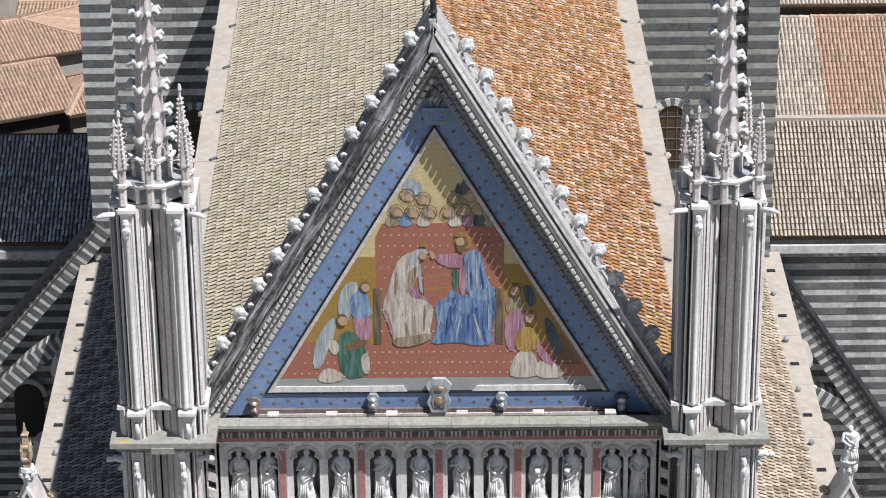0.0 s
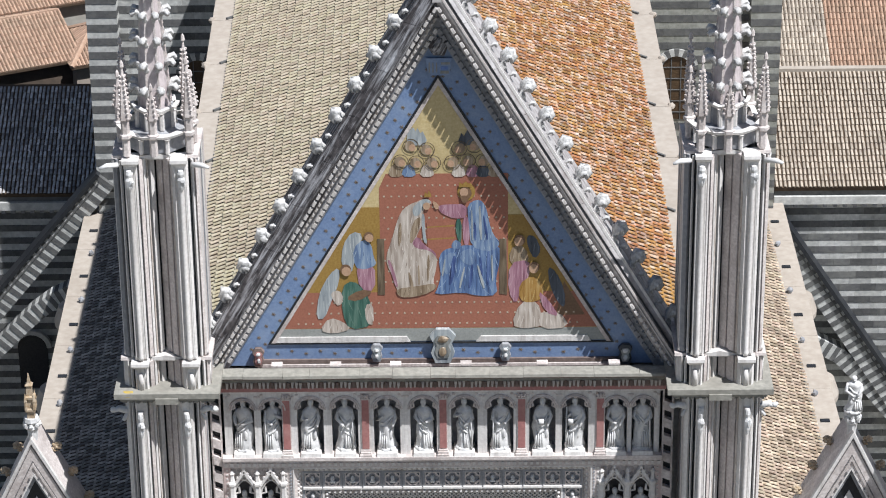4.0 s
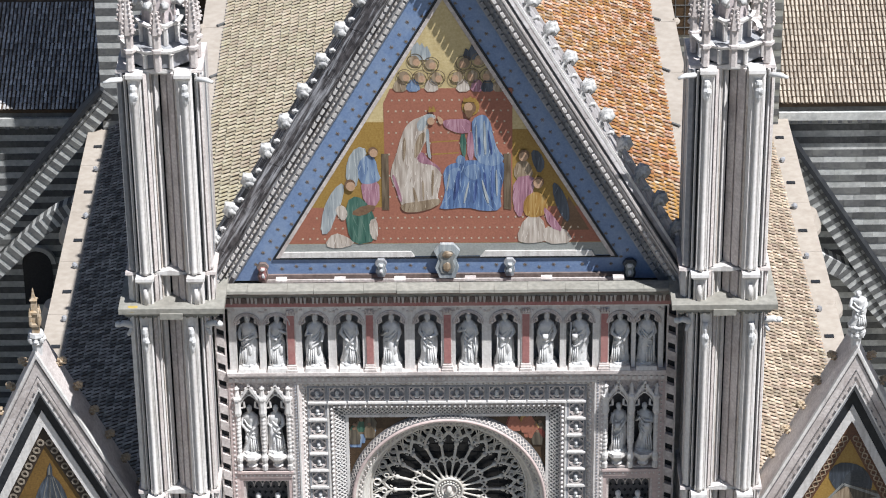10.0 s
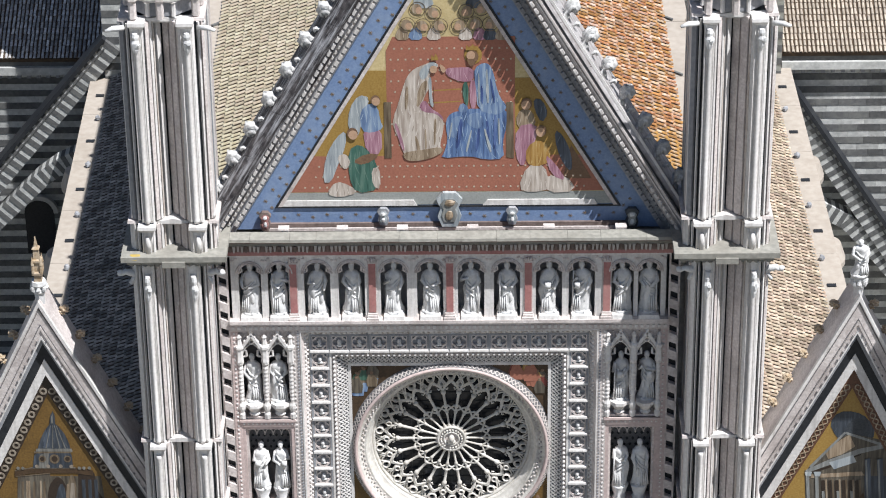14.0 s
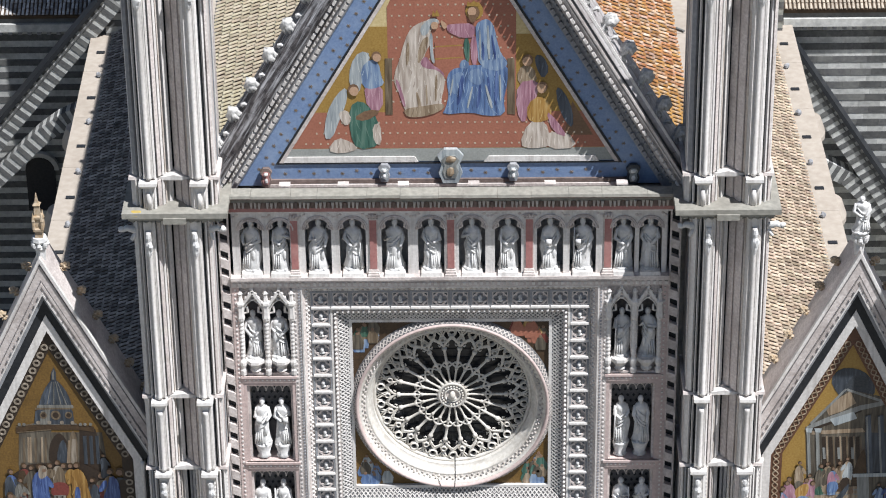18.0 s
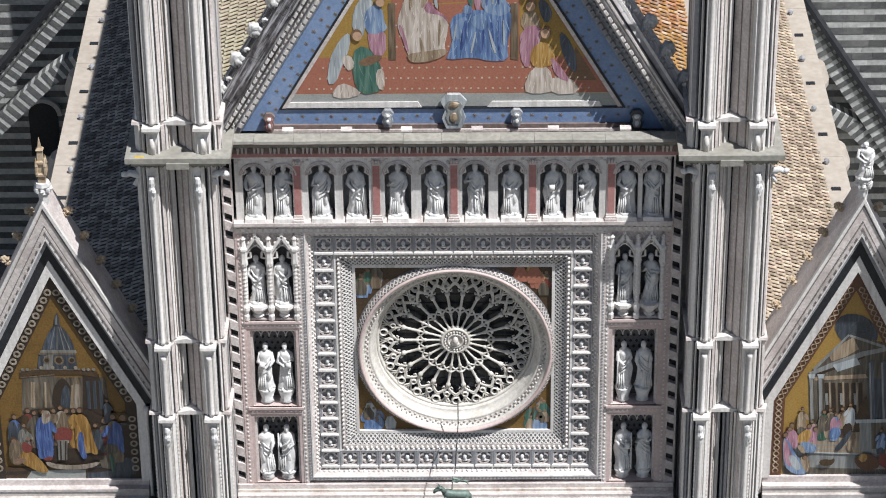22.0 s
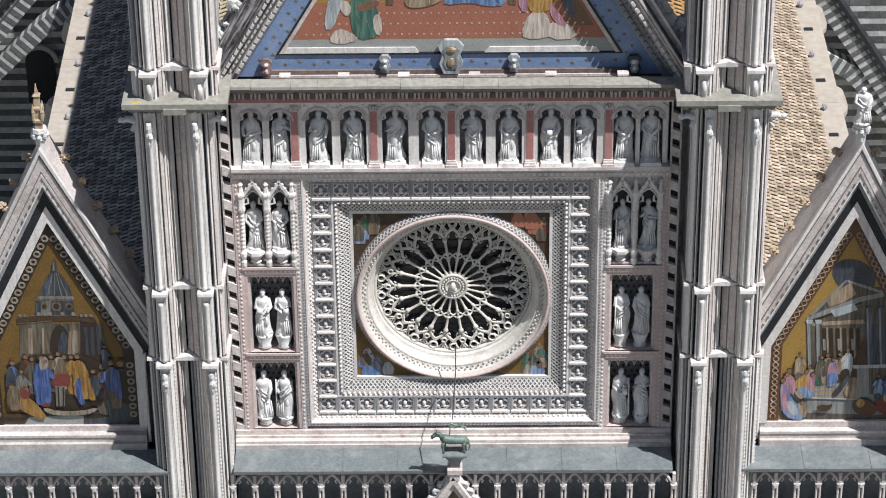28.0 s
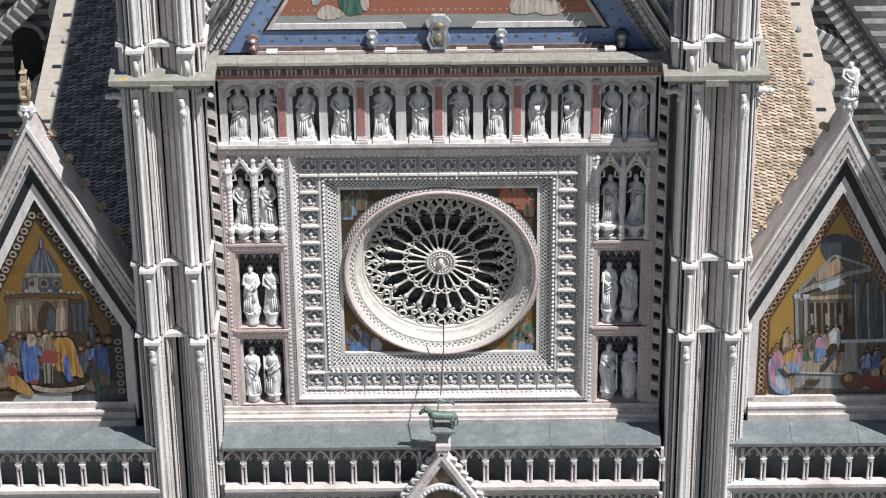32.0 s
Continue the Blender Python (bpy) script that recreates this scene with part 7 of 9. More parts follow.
flat(sm, "rib", [(-14.41, 26.15), (-14.37, 26.15), (-14.15, 27.1), (-14.17, 27.1)], S_GREY)
flat(sm, "rib", [(-14.17, 26.15), (-14.13, 26.15), (-14.07, 27.1), (-14.09, 27.1)], S_GREY)
flat(sm, "rib", [(-13.92, 26.14), (-13.88, 26.14), (-14.01, 27.1), (-14.03, 27.1)], S_GREY)
flat(sm, "rib", [(-13.72, 26.14), (-13.68, 26.14), (-13.95, 27.1), (-13.97, 27.1)], S_GREY)
flat(sm, "dome_foot", [(-14.73, 26.13), (-13.48, 26.12), (-13.45, 26), (-14.78, 26.01)], S_GREY)
flat(sm, "lantern", [(-14.19, 27.17), (-14.14, 27.5), (-14.04, 27.71), (-13.98, 27.5), (-13.99, 27.17)], S_SLATE)
flat(sm, "lantern_light", [(-14.14, 27.2), (-14.1, 27.48), (-14.05, 27.62), (-14.06, 27.19)], S_GREY)
disc(sm, "oculus", -14.56, 25.69, 0.13, S_TAN)
disc(sm, "oculus_hollow", -14.56, 25.69, 0.081, S_UMBER)
disc(sm, "oculus", -14.12, 25.69, 0.18, S_TAN)
disc(sm, "oculus_hollow", -14.12, 25.69, 0.112, S_UMBER)
disc(sm, "oculus", -13.66, 25.69, 0.13, S_TAN)
disc(sm, "oculus_hollow", -13.66, 25.69, 0.081, S_UMBER)
disc(sm, "urn", -14.77, 25.38, 0.07, S_CREAM)
disc(sm, "urn", -14.37, 25.38, 0.07, S_CREAM)
disc(sm, "urn", -13.92, 25.38, 0.07, S_CREAM)
disc(sm, "urn", -13.54, 25.37, 0.07, S_CREAM)
disc(sm, "urn", -15.45, 25.31, 0.06, S_GREY)
disc(sm, "urn", -15.28, 25.31, 0.06, S_GREY)
disc(sm, "urn", -13.26, 25.3, 0.06, S_GREY)
disc(sm, "urn", -13.1, 25.3, 0.06, S_GREY)
disc(sm, "urn", -12.9, 25.3, 0.06, S_GREY)
LAYER[sm.name] = -0.032
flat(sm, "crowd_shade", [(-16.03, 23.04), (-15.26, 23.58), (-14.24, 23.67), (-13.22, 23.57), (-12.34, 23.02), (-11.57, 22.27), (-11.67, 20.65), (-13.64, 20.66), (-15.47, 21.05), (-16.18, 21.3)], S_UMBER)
flat(sm, "dark_floor", [(-13.61, 21.04), (-11.5, 21.15), (-11.54, 20.54), (-13.65, 20.55)], S_SLATE)
flat(sm, "dark_step", [(-13.45, 20.98), (-12.58, 21.08), (-12.47, 20.88), (-13.42, 20.78)], S_UMBER)
flat(sm, "floor", [(-16.42, 21.05), (-13.41, 20.98), (-13.48, 20.55), (-16.49, 20.57)], S_BROWN)
flat(sm, "floor_light", [(-15.48, 20.89), (-13.5, 20.93), (-13.52, 20.55), (-15.68, 20.57)], STONEMOS)
flat(sm, "dark_step", [(-16.4, 20.85), (-15.57, 20.89), (-15.66, 20.74), (-16.41, 20.7)], S_UMBER)
figure(sm, -15.43, 21.92, 1.76, S_RED, S_BROWN, 1, 0)
figure(sm, -15.17, 21.92, 1.66, S_STONE, None, -1, 0)
figure(sm, -14.5, 22.04, 1.63, S_TAN, None, 1, 0)
figure(sm, -14, 21.91, 1.76, S_BROWN, S_STONE, -1, 0)
figure(sm, -13.75, 21.91, 1.76, S_YELLOW, None, -1, 0)
figure(sm, -12.66, 21.03, 2.24, S_STONE, S_RED, -1, 0)
figure(sm, -13, 21.41, 1.62, S_UMBER, S_SLATE, -1, 0)
figure(sm, -11.99, 20.77, 2.69, S_SLATE, S_UMBER, -1, 0)
figure(sm, -12.53, 23.02, 1.03, S_SLATE, None, 1, 0)
figure(sm, -15.93, 21.68, 1.76, S_BLUE, S_SLATE, 1, 0)
figure(sm, -15.62, 21.55, 1.49, S_STONE, S_GREY, 1, 0)
figure(sm, -14.21, 22.16, 1.66, S_CREAM, S_TAN, -1, 0)
flat(sm, "red_cloth", [(-14.47, 22.79), (-14.13, 22.86), (-13.84, 22.73), (-13.89, 22.24), (-14.18, 22.29), (-14.55, 22.22)], S_RED, smooth=True)
flat(sm, "pedestal", [(-14.43, 22.27), (-14.06, 22.26), (-14.14, 21.39), (-14.45, 21.39)], S_GREY)
flat(sm, "leg", [(-14.35, 22.24), (-14.29, 22.24), (-14.33, 21.36), (-14.39, 21.37)], S_UMBER)
flat(sm, "leg", [(-14.16, 22.24), (-14.1, 22.24), (-14.17, 21.36), (-14.23, 21.36)], S_UMBER)
figure(sm, -14.89, 21.49, 2.19, S_BLUE, S_BLUE, 1, 0.03)
flat(sm, "veil", [(-14.9, 23.48), (-14.73, 23.6), (-14.58, 23.48), (-14.61, 23.13), (-14.78, 22.99), (-14.94, 23.04)], S_CREAM, smooth=True)
disc(sm, "head_disc", -14.71, 23.36, 0.075, S_FLESH)
flat(sm, "hem", [(-14.98, 21.49), (-14.69, 21.59), (-14.66, 21.39), (-14.95, 21.37)], S_RED, smooth=True)
figure(sm, -13.48, 21.74, 2, S_YELLOW, S_YELLOW, -1, -0.03)
flat(sm, "trailing_mantle", [(-13.43, 23.03), (-13.21, 23.13), (-13.14, 22.41), (-12.95, 21.66), (-13.2, 21.64), (-13.41, 22.09)], S_YELLOW, smooth=True)
flat(sm, "skirt", [(-13.64, 22.63), (-13.46, 22.63), (-13.47, 21.91), (-13.37, 21.49), (-13.58, 21.44), (-13.71, 21.91)], S_BLUE, smooth=True)
figure(sm, -12.34, 21.33, 2.14, S_TAN, S_BLUE, -1, 0)
flat(sm, "cloak", [(-12.44, 23.02), (-12.15, 23.12), (-12.13, 22.48), (-12.23, 21.9), (-12.45, 22.08)], S_BLUE, smooth=True)
flat(sm, "tunic", [(-12.77, 22.11), (-12.24, 22.1), (-12.27, 21.66), (-12.78, 21.68)], S_STONE, smooth=True)
flat(sm, "hose", [(-12.58, 21.66), (-12.41, 21.66), (-12.42, 20.9), (-12.55, 20.83)], S_GREEN, smooth=True)
flat(sm, "reclining", [(-16.21, 22.1), (-15.94, 22.4), (-15.75, 22.15), (-15.58, 21.8), (-15.65, 21.35), (-16, 21.15), (-16.23, 21.4)], S_TAN, smooth=True)
flat(sm, "reclining", [(-15.83, 21.75), (-15.49, 21.85), (-15.22, 21.6), (-14.96, 21.19), (-14.82, 20.89), (-15.08, 20.82), (-15.55, 21.1), (-15.82, 21.3)], S_YELLOW, smooth=True)
flat(sm, "red_wrap", [(-15.7, 22.25), (-15.43, 22.12), (-15.37, 21.8), (-15.62, 21.7), (-15.75, 21.9)], S_RED, smooth=True)
flat(sm, "limb", [(-16.05, 21.5), (-15.64, 21.5), (-15.61, 21.35), (-16.04, 21.2)], S_FLESH, smooth=True)
disc(sm, "hair_disc", -16.02, 22.32, 0.12, S_BROWN)
disc(sm, "head_disc", -16.01, 22.25, 0.085, S_FLESH)
disc(sm, "head_disc", -15.49, 22.35, 0.07, S_FLESH)
flat(sm, "round_step", [(-14.95, 21.39), (-14.43, 21.19), (-13.6, 21.19), (-12.89, 21.36), (-13.07, 21.13), (-13.62, 20.98), (-14.4, 20.99), (-14.85, 21.12)], S_CREAM, smooth=True)

# right side mosaic: temple front with columns, steps and a few robes
sm = thing("side_mosaic", "amber mosaic with a grey temple front, steps and robed shapes", "mosaic", "side mosaics", base=(14.15, 0, 20.6))
sm.location.y = -0.004
BASE[sm.name] = Vector((14.15, -0.004, 20.6))
flat(sm, "floor", [(11.88, 22.14), (15.54, 22.25), (15.69, 20.55), (11.96, 20.57)], C_GREY)
flat(sm, "dark_floor", [(11.94, 20.94), (13.2, 20.84), (15.68, 20.75), (15.74, 20.5), (11.96, 20.52)], S_STONE)
flat(sm, "floor", [(15.54, 22.25), (17.01, 22.24), (17.14, 20.54), (15.69, 20.55)], S_STONE)
flat(sm, "hall", [(12.65, 24.98), (14.88, 25.06), (15.99, 25.06), (16.31, 21.75), (12.87, 21.77)], C_STONE, label="grey-brown painted hall")
flat(sm, "dark_field", [(14.61, 26.38), (15.52, 26.02), (16.15, 25.06), (16.63, 21.87), (15.1, 21.75), (14.84, 24.09)], S_SLATE)
flat(sm, "dark_dome", [(13.42, 26.98), (13.73, 27.45), (14.33, 27.45), (14.8, 27.16), (15.13, 26.5), (14.72, 26.02), (14.01, 26.12), (13.69, 26.39)], S_SLATE, smooth=True)
flat(sm, "dome_shade", [(13.89, 26.39), (14.15, 27.1), (14.64, 27.21), (14.98, 26.62), (14.51, 26.12)], SLATE, smooth=True)
flat(sm, "tympanum", [(12.72, 24.79), (12.76, 25.07), (13.42, 25.91), (14.12, 26.55), (15.74, 25.73), (15.94, 24.7)], S_STONE)
flat(sm, "pediment", [(12.76, 25.07), (13.42, 25.91), (14.12, 26.55), (15.26, 26.26), (15.75, 25.66), (15.14, 25.66), (13.96, 25.26), (12.87, 24.93)], S_STONE)
flat(sm, "pediment_light", [(13.33, 25.75), (13.86, 26.27), (14.17, 26.48), (14.4, 25.98), (13.94, 25.65), (13.47, 25.46)], C_TAN)
flat(sm, "pediment_line", [(12.8, 25.15), (13.98, 26.6), (14.04, 26.55), (12.88, 25.07)], C_GREY)
flat(sm, "pediment_line", [(14.04, 26.6), (15.31, 26.12), (15.32, 26), (14.05, 26.5)], C_GREY)
flat(sm, "cornice", [(12.69, 25), (13.35, 25.36), (14.53, 25.88), (15.61, 26.11), (15.69, 25.97), (14.62, 25.69), (13.44, 25.17), (12.71, 24.86)], C_GREY)
flat(sm, "cornice_line", [(12.71, 24.86), (13.44, 25.17), (14.62, 25.69), (14.62, 25.62), (13.49, 25.07), (12.74, 24.79)], S_UMBER)
flat(sm, "slab", [(13.5, 25.31), (14.34, 25.62), (14.48, 25.33), (13.69, 25.02)], C_WING)
flat(sm, "frieze", [(12.7, 24.79), (14.69, 24.92), (14.8, 24.75), (12.71, 24.64)], C_TAN)
flat(sm, "opening", [(13.26, 24.54), (13.38, 24.56), (13.52, 22.88), (13.39, 22.88)], S_UMBER)
flat(sm, "pilaster", [(13.4, 24.59), (13.46, 24.59), (13.6, 22.88), (13.54, 22.88)], C_TAN)
flat(sm, "opening", [(13.5, 24.54), (13.62, 24.56), (13.76, 22.88), (13.64, 22.88)], S_UMBER)
flat(sm, "pilaster", [(13.64, 24.59), (13.7, 24.59), (13.84, 22.88), (13.78, 22.88)], S_TAN)
flat(sm, "opening", [(13.74, 24.54), (13.86, 24.56), (14.01, 22.87), (13.88, 22.87)], S_UMBER)
flat(sm, "pilaster", [(13.88, 24.59), (13.94, 24.59), (14.09, 22.87), (14.03, 22.87)], C_TAN)
flat(sm, "opening", [(13.99, 24.54), (14.11, 24.56), (14.25, 22.87), (14.13, 22.87)], S_UMBER)
flat(sm, "pilaster", [(14.12, 24.58), (14.19, 24.58), (14.33, 22.87), (14.27, 22.87)], S_TAN)
flat(sm, "opening", [(14.23, 24.54), (14.35, 24.56), (14.5, 22.87), (14.37, 22.87)], S_UMBER)
flat(sm, "pilaster", [(14.37, 24.58), (14.43, 24.58), (14.58, 22.87), (14.52, 22.87)], C_TAN)
flat(sm, "opening", [(14.47, 24.53), (14.59, 24.56), (14.74, 22.87), (14.62, 22.87)], S_UMBER)
flat(sm, "pilaster", [(14.61, 24.58), (14.67, 24.58), (14.82, 22.87), (14.76, 22.87)], S_TAN)
flat(sm, "panel_light", [(13.3, 24.1), (13.4, 24.1), (13.45, 23.61), (13.35, 23.61)], C_GREY)
flat(sm, "panel_light", [(13.83, 24.1), (13.93, 24.1), (13.98, 23.61), (13.88, 23.61)], C_GREY)
flat(sm, "panel_light", [(14.32, 24.1), (14.42, 24.1), (14.47, 23.61), (14.37, 23.61)], C_GREY)
flat(sm, "column", [(12.7, 24.79), (12.88, 24.79), (13.04, 22.68), (12.86, 22.68)], C_GREY)
flat(sm, "column_shade", [(12.82, 24.74), (12.88, 24.74), (13.04, 22.73), (12.97, 22.73)], S_STONE)
flat(sm, "capital", [(12.65, 24.93), (12.91, 24.93), (12.88, 24.76), (12.7, 24.76)], C_WING)
flat(sm, "column_base", [(12.81, 22.78), (13.07, 22.78), (13.1, 22.63), (12.82, 22.63)], C_TAN)
flat(sm, "column", [(13.02, 24.78), (13.2, 24.78), (13.37, 22.68), (13.18, 22.68)], C_GREY)
flat(sm, "column_shade", [(13.15, 24.73), (13.21, 24.73), (13.36, 22.73), (13.3, 22.73)], S_STONE)
flat(sm, "capital", [(12.97, 24.93), (13.24, 24.93), (13.21, 24.76), (13.02, 24.76)], C_WING)
flat(sm, "column_base", [(13.13, 22.78), (13.4, 22.78), (13.43, 22.63), (13.14, 22.63)], C_TAN)
flat(sm, "shade_curtain", [(14.41, 22.87), (14.66, 23.85), (14.84, 24.09), (14.98, 22.62), (14.47, 22.33)], S_BROWN, smooth=True)
flat(sm, "great_column", [(14.76, 25.45), (14.95, 25.5), (15.19, 22.87), (14.98, 22.87)], C_SLATE)
flat(sm, "column_light", [(14.78, 25.4), (14.84, 25.43), (15.07, 22.87), (15.01, 22.87)], C_GREY)
flat(sm, "great_column", [(15.2, 25.45), (15.4, 25.49), (15.64, 22.86), (15.43, 22.87)], C_SLATE)
flat(sm, "column_light", [(15.22, 25.4), (15.28, 25.42), (15.52, 22.86), (15.45, 22.86)], C_GREY)
flat(sm, "great_column", [(15.76, 25.44), (15.96, 25.49), (16.21, 22.86), (16, 22.86)], C_SLATE)
flat(sm, "column_light", [(15.79, 25.39), (15.84, 25.42), (16.09, 22.86), (16.02, 22.86)], C_GREY)
flat(sm, "steps", [(12.91, 22.34), (14.75, 22.43), (14.81, 21.48), (12.84, 21.54)], C_TAN)
flat(sm, "step_line", [(12.91, 22.29), (14.71, 22.3), (14.72, 22.25), (12.91, 22.24)], C_GREY)
flat(sm, "step_line", [(12.87, 22.09), (14.73, 22.1), (14.73, 22.05), (12.87, 22.04)], C_GREY)
flat(sm, "step_line", [(12.83, 21.89), (14.74, 21.9), (14.74, 21.85), (12.83, 21.84)], C_GREY)
flat(sm, "step_line", [(12.79, 21.69), (14.75, 21.7), (14.76, 21.65), (12.79, 21.64)], C_GREY)
flat(sm, "edge_line", [(12.84, 21.57), (14.81, 21.48), (14.81, 21.43), (12.84, 21.52)], C_WING)
flat(sm, "pedestal", [(14.6, 22.87), (15.03, 22.87), (15.13, 21.58), (14.72, 21.58)], C_GREY)
flat(sm, "pedestal", [(15.03, 22.87), (16.15, 22.86), (16.23, 21.75), (15.12, 21.68)], S_STONE)
flat(sm, "pedestal_top", [(14.43, 22.97), (16.14, 23.01), (16.15, 22.86), (14.48, 22.82)], C_WING)
LAYER[sm.name] = -0.045
figure(sm, 13.3, 22.09, 1.33, S_GREEN, C_STONE, 1, 0)
figure(sm, 13.54, 22.18, 1.34, C_TAN, S_STONE, -1, 0)
figure(sm, 13.98, 22.25, 1.31, S_BROWN, C_TAN, -1, 0)
figure(sm, 14.25, 22.5, 1.23, C_TAN, C_WING, -1, 0)
figure(sm, 13.73, 22.08, 1.24, C_SKY, C_ROSE, 1, 0)
flat(sm, "skirt", [(13.55, 22.63), (13.92, 22.68), (13.98, 22.28), (13.7, 22.13), (13.54, 22.18)], C_BLUE, smooth=True)
flat(sm, "dark_sitter", [(14.03, 22.77), (14.31, 22.87), (14.38, 22.43), (14.15, 22.23), (14.01, 22.43)], S_UMBER, smooth=True)
flat(sm, "crouching", [(14.18, 21.68), (14.28, 22.08), (14.52, 22.18), (14.63, 21.78), (14.48, 21.53)], C_TAN, smooth=True)
disc(sm, "head_disc", 14.43, 22.23, 0.09, S_FLESH)
flat(sm, "shade_patch", [(13.73, 21.68), (14.14, 22.33), (14.37, 22.62), (14.31, 22.23), (13.94, 21.58)], S_SLATE, smooth=True)
figure(sm, 12.53, 22.39, 1.18, C_STONE, C_TAN, 1, 0)
figure(sm, 12.91, 21.69, 1.34, C_TAN, C_ROSE, -1, 0)
flat(sm, "seated", [(11.95, 22.49), (12.16, 22.64), (12.38, 22.44), (12.48, 21.99), (12.34, 21.69), (12, 21.89)], C_ROSE, smooth=True)
flat(sm, "seated", [(12.35, 22.24), (12.62, 22.54), (12.86, 22.58), (12.91, 22.34), (12.77, 21.99), (12.53, 21.84)], C_YELLOW, smooth=True)
flat(sm, "seated", [(12.45, 21.94), (12.68, 22.09), (13.15, 21.84), (13.08, 21.59), (12.67, 21.54)], C_SKY, smooth=True)
flat(sm, "limb", [(12.37, 21.84), (12.57, 21.94), (12.75, 21.59), (12.63, 21.49)], C_TAN, smooth=True)
flat(sm, "drapery", [(11.86, 22.24), (12.11, 22.09), (12.3, 21.59), (12.65, 21.09), (12.85, 20.59), (12.35, 20.59), (11.96, 20.99)], C_SKY, smooth=True)
flat(sm, "drapery", [(11.9, 22.14), (12.03, 22.09), (12.18, 21.59), (12.41, 21.09), (12.21, 20.89), (11.95, 21.2)], C_ROSE, smooth=True)
flat(sm, "drapery", [(12.1, 21.45), (12.35, 21.44), (12.62, 20.94), (12.47, 20.74), (12.21, 21.04)], C_WING, smooth=True)
flat(sm, "child", [(12.52, 21.34), (12.76, 21.44), (12.94, 21.09), (12.88, 20.64), (12.67, 20.84)], C_TAN, smooth=True)
disc(sm, "hair_disc", 12.11, 22.61, 0.1, S_BROWN)
disc(sm, "head_disc", 12.12, 22.59, 0.075, S_FLESH)
disc(sm, "hair_disc", 12.17, 22.79, 0.1, S_BROWN)
disc(sm, "head_disc", 12.18, 22.76, 0.075, S_FLESH)
disc(sm, "hair_disc", 12.8, 22.73, 0.1, S_BROWN)
disc(sm, "head_disc", 12.81, 22.71, 0.075, S_FLESH)
disc(sm, "hair_disc", 13.03, 22.61, 0.1, S_BROWN)
disc(sm, "head_disc", 13.04, 22.58, 0.075, S_FLESH)
disc(sm, "hair_disc", 12.71, 21.37, 0.1, S_BROWN)
disc(sm, "head_disc", 12.72, 21.34, 0.075, S_FLESH)
disc(sm, "hair_disc", 11.96, 22.37, 0.1, S_BROWN)
disc(sm, "head_disc", 11.97, 22.34, 0.075, S_FLESH)
flat(sm, "dog", [(13.22, 21.19), (13.43, 21.29), (13.67, 21.24), (13.79, 21.34), (13.8, 21.14), (13.65, 20.98), (13.32, 20.99)], S_BROWN, smooth=True)
flat(sm, "kneeling", [(14.5, 21.23), (14.69, 21.48), (15.01, 21.53), (15.35, 21.33), (15.5, 20.93), (15.06, 20.73), (14.68, 20.88)], S_RUST, smooth=True)
flat(sm, "kneeling", [(14.61, 21.33), (14.84, 21.58), (15.02, 21.33), (14.84, 21.08)], C_YELLOW, smooth=True)
flat(sm, "kneeling", [(15.34, 21.53), (15.82, 21.62), (16.26, 21.22), (16.29, 20.82), (15.51, 20.82)], S_RED, smooth=True)
figure(sm, 15.43, 21.5, 1.12, S_SLATE, C_SKY, -1, 0)
figure(sm, 15.79, 21.42, 1.3, C_TAN, S_BLUE, -1, 0)
figure(sm, 16.25, 21.12, 1.49, S_STONE, C_YELLOW, -1, 0)

# ---- portal gable with the bronze beast ----
pg = thing("portal_gable", "white marble crocketed gable over the middle portal", "gable", base=(0, -2.3, 16.5))
PSL = 1.62
for name, a1, a2, y0, y1, mt in (("outer_moulding", 19.85, 19.55, -2.5, -1.8, PALE), ("inner_moulding", 19.55, 19.2, -2.4, -1.8, PALE)):
    b = rake(Build(), a1, a2, y0, y1, 15.5, 0, PSL)
    part(name, b, mt, pg)
b = Build()
b.prism([(-(19.2 - 15.5) / PSL, 15.5), ((19.2 - 15.5) / PSL, 15.5), (0, 19.2)], -2.25, -1.8)
part("tympanum", b, S_TAN, pg, "gold-brown mosaic field")
b = Build()
b.hoop(0.05, 17.3, [(1.05, -2.25), (1.05, -2.42), (0.85, -2.42), (0.85, -2.25)], 24, 0, math.pi)
part("arch", b, WHITE, pg, "white carved arch")
b = Build()
for k in range(18):
    a = math.pi * (k + 0.5) / 18
    b.blob((0.05 + 0.95 * math.cos(a), -2.44, 17.3 + 0.95 * math.sin(a)), (0.07, 0.05, 0.07), 5, 4, 0.2)
part("arch_leaves", b, STATUE, pg)
for s in (-1, 1):
    for k in range(11):
        z = 16.3 + k * 0.31
        crocket(pg, (s * (19.85 - z) / PSL, -2.2, z + 0.02), (s * 1.0, 0, 0.35), 0.78, k, 1.0, HOOKS)
b = Build()
b.box(-0.12, 0.24, -2.5, -2.05, 19.7, 20.0)
b.box(-0.2, 0.34, -2.55, -2.0, 20.0, 20.19)
part("apex_block", b, PALE, pg)

BS = 0.82
beast = thing("bronze_beast", "green bronze lamb statue on a flaring bronze pedestal", "statue", base=(0, -2.25, 20.15))
b = Build()
b.lathe(0.08, -2.25, [(0.24, 20.2), (0.26, 20.34), (0.34, 20.6), (0.52, 20.84), (0.66, 20.88), (0.66, 20.97)], 4, math.pi / 4, 1.15, 0.8)
part("pedestal", b, LEAD, beast, "grey flaring metal pedestal")
b = Build()
b.tube([(-0.5, -2.25, 21.74), (-0.36, -2.25, 21.66), (-0.1, -2.25, 21.6), (0.25, -2.25, 21.6), (0.52, -2.25, 21.58), (0.66, -2.25, 21.46)], [0.14, 0.21, 0.2, 0.19, 0.2, 0.12], 10)
part("body", b, BRONZE, beast, smooth=True)
b = Build()
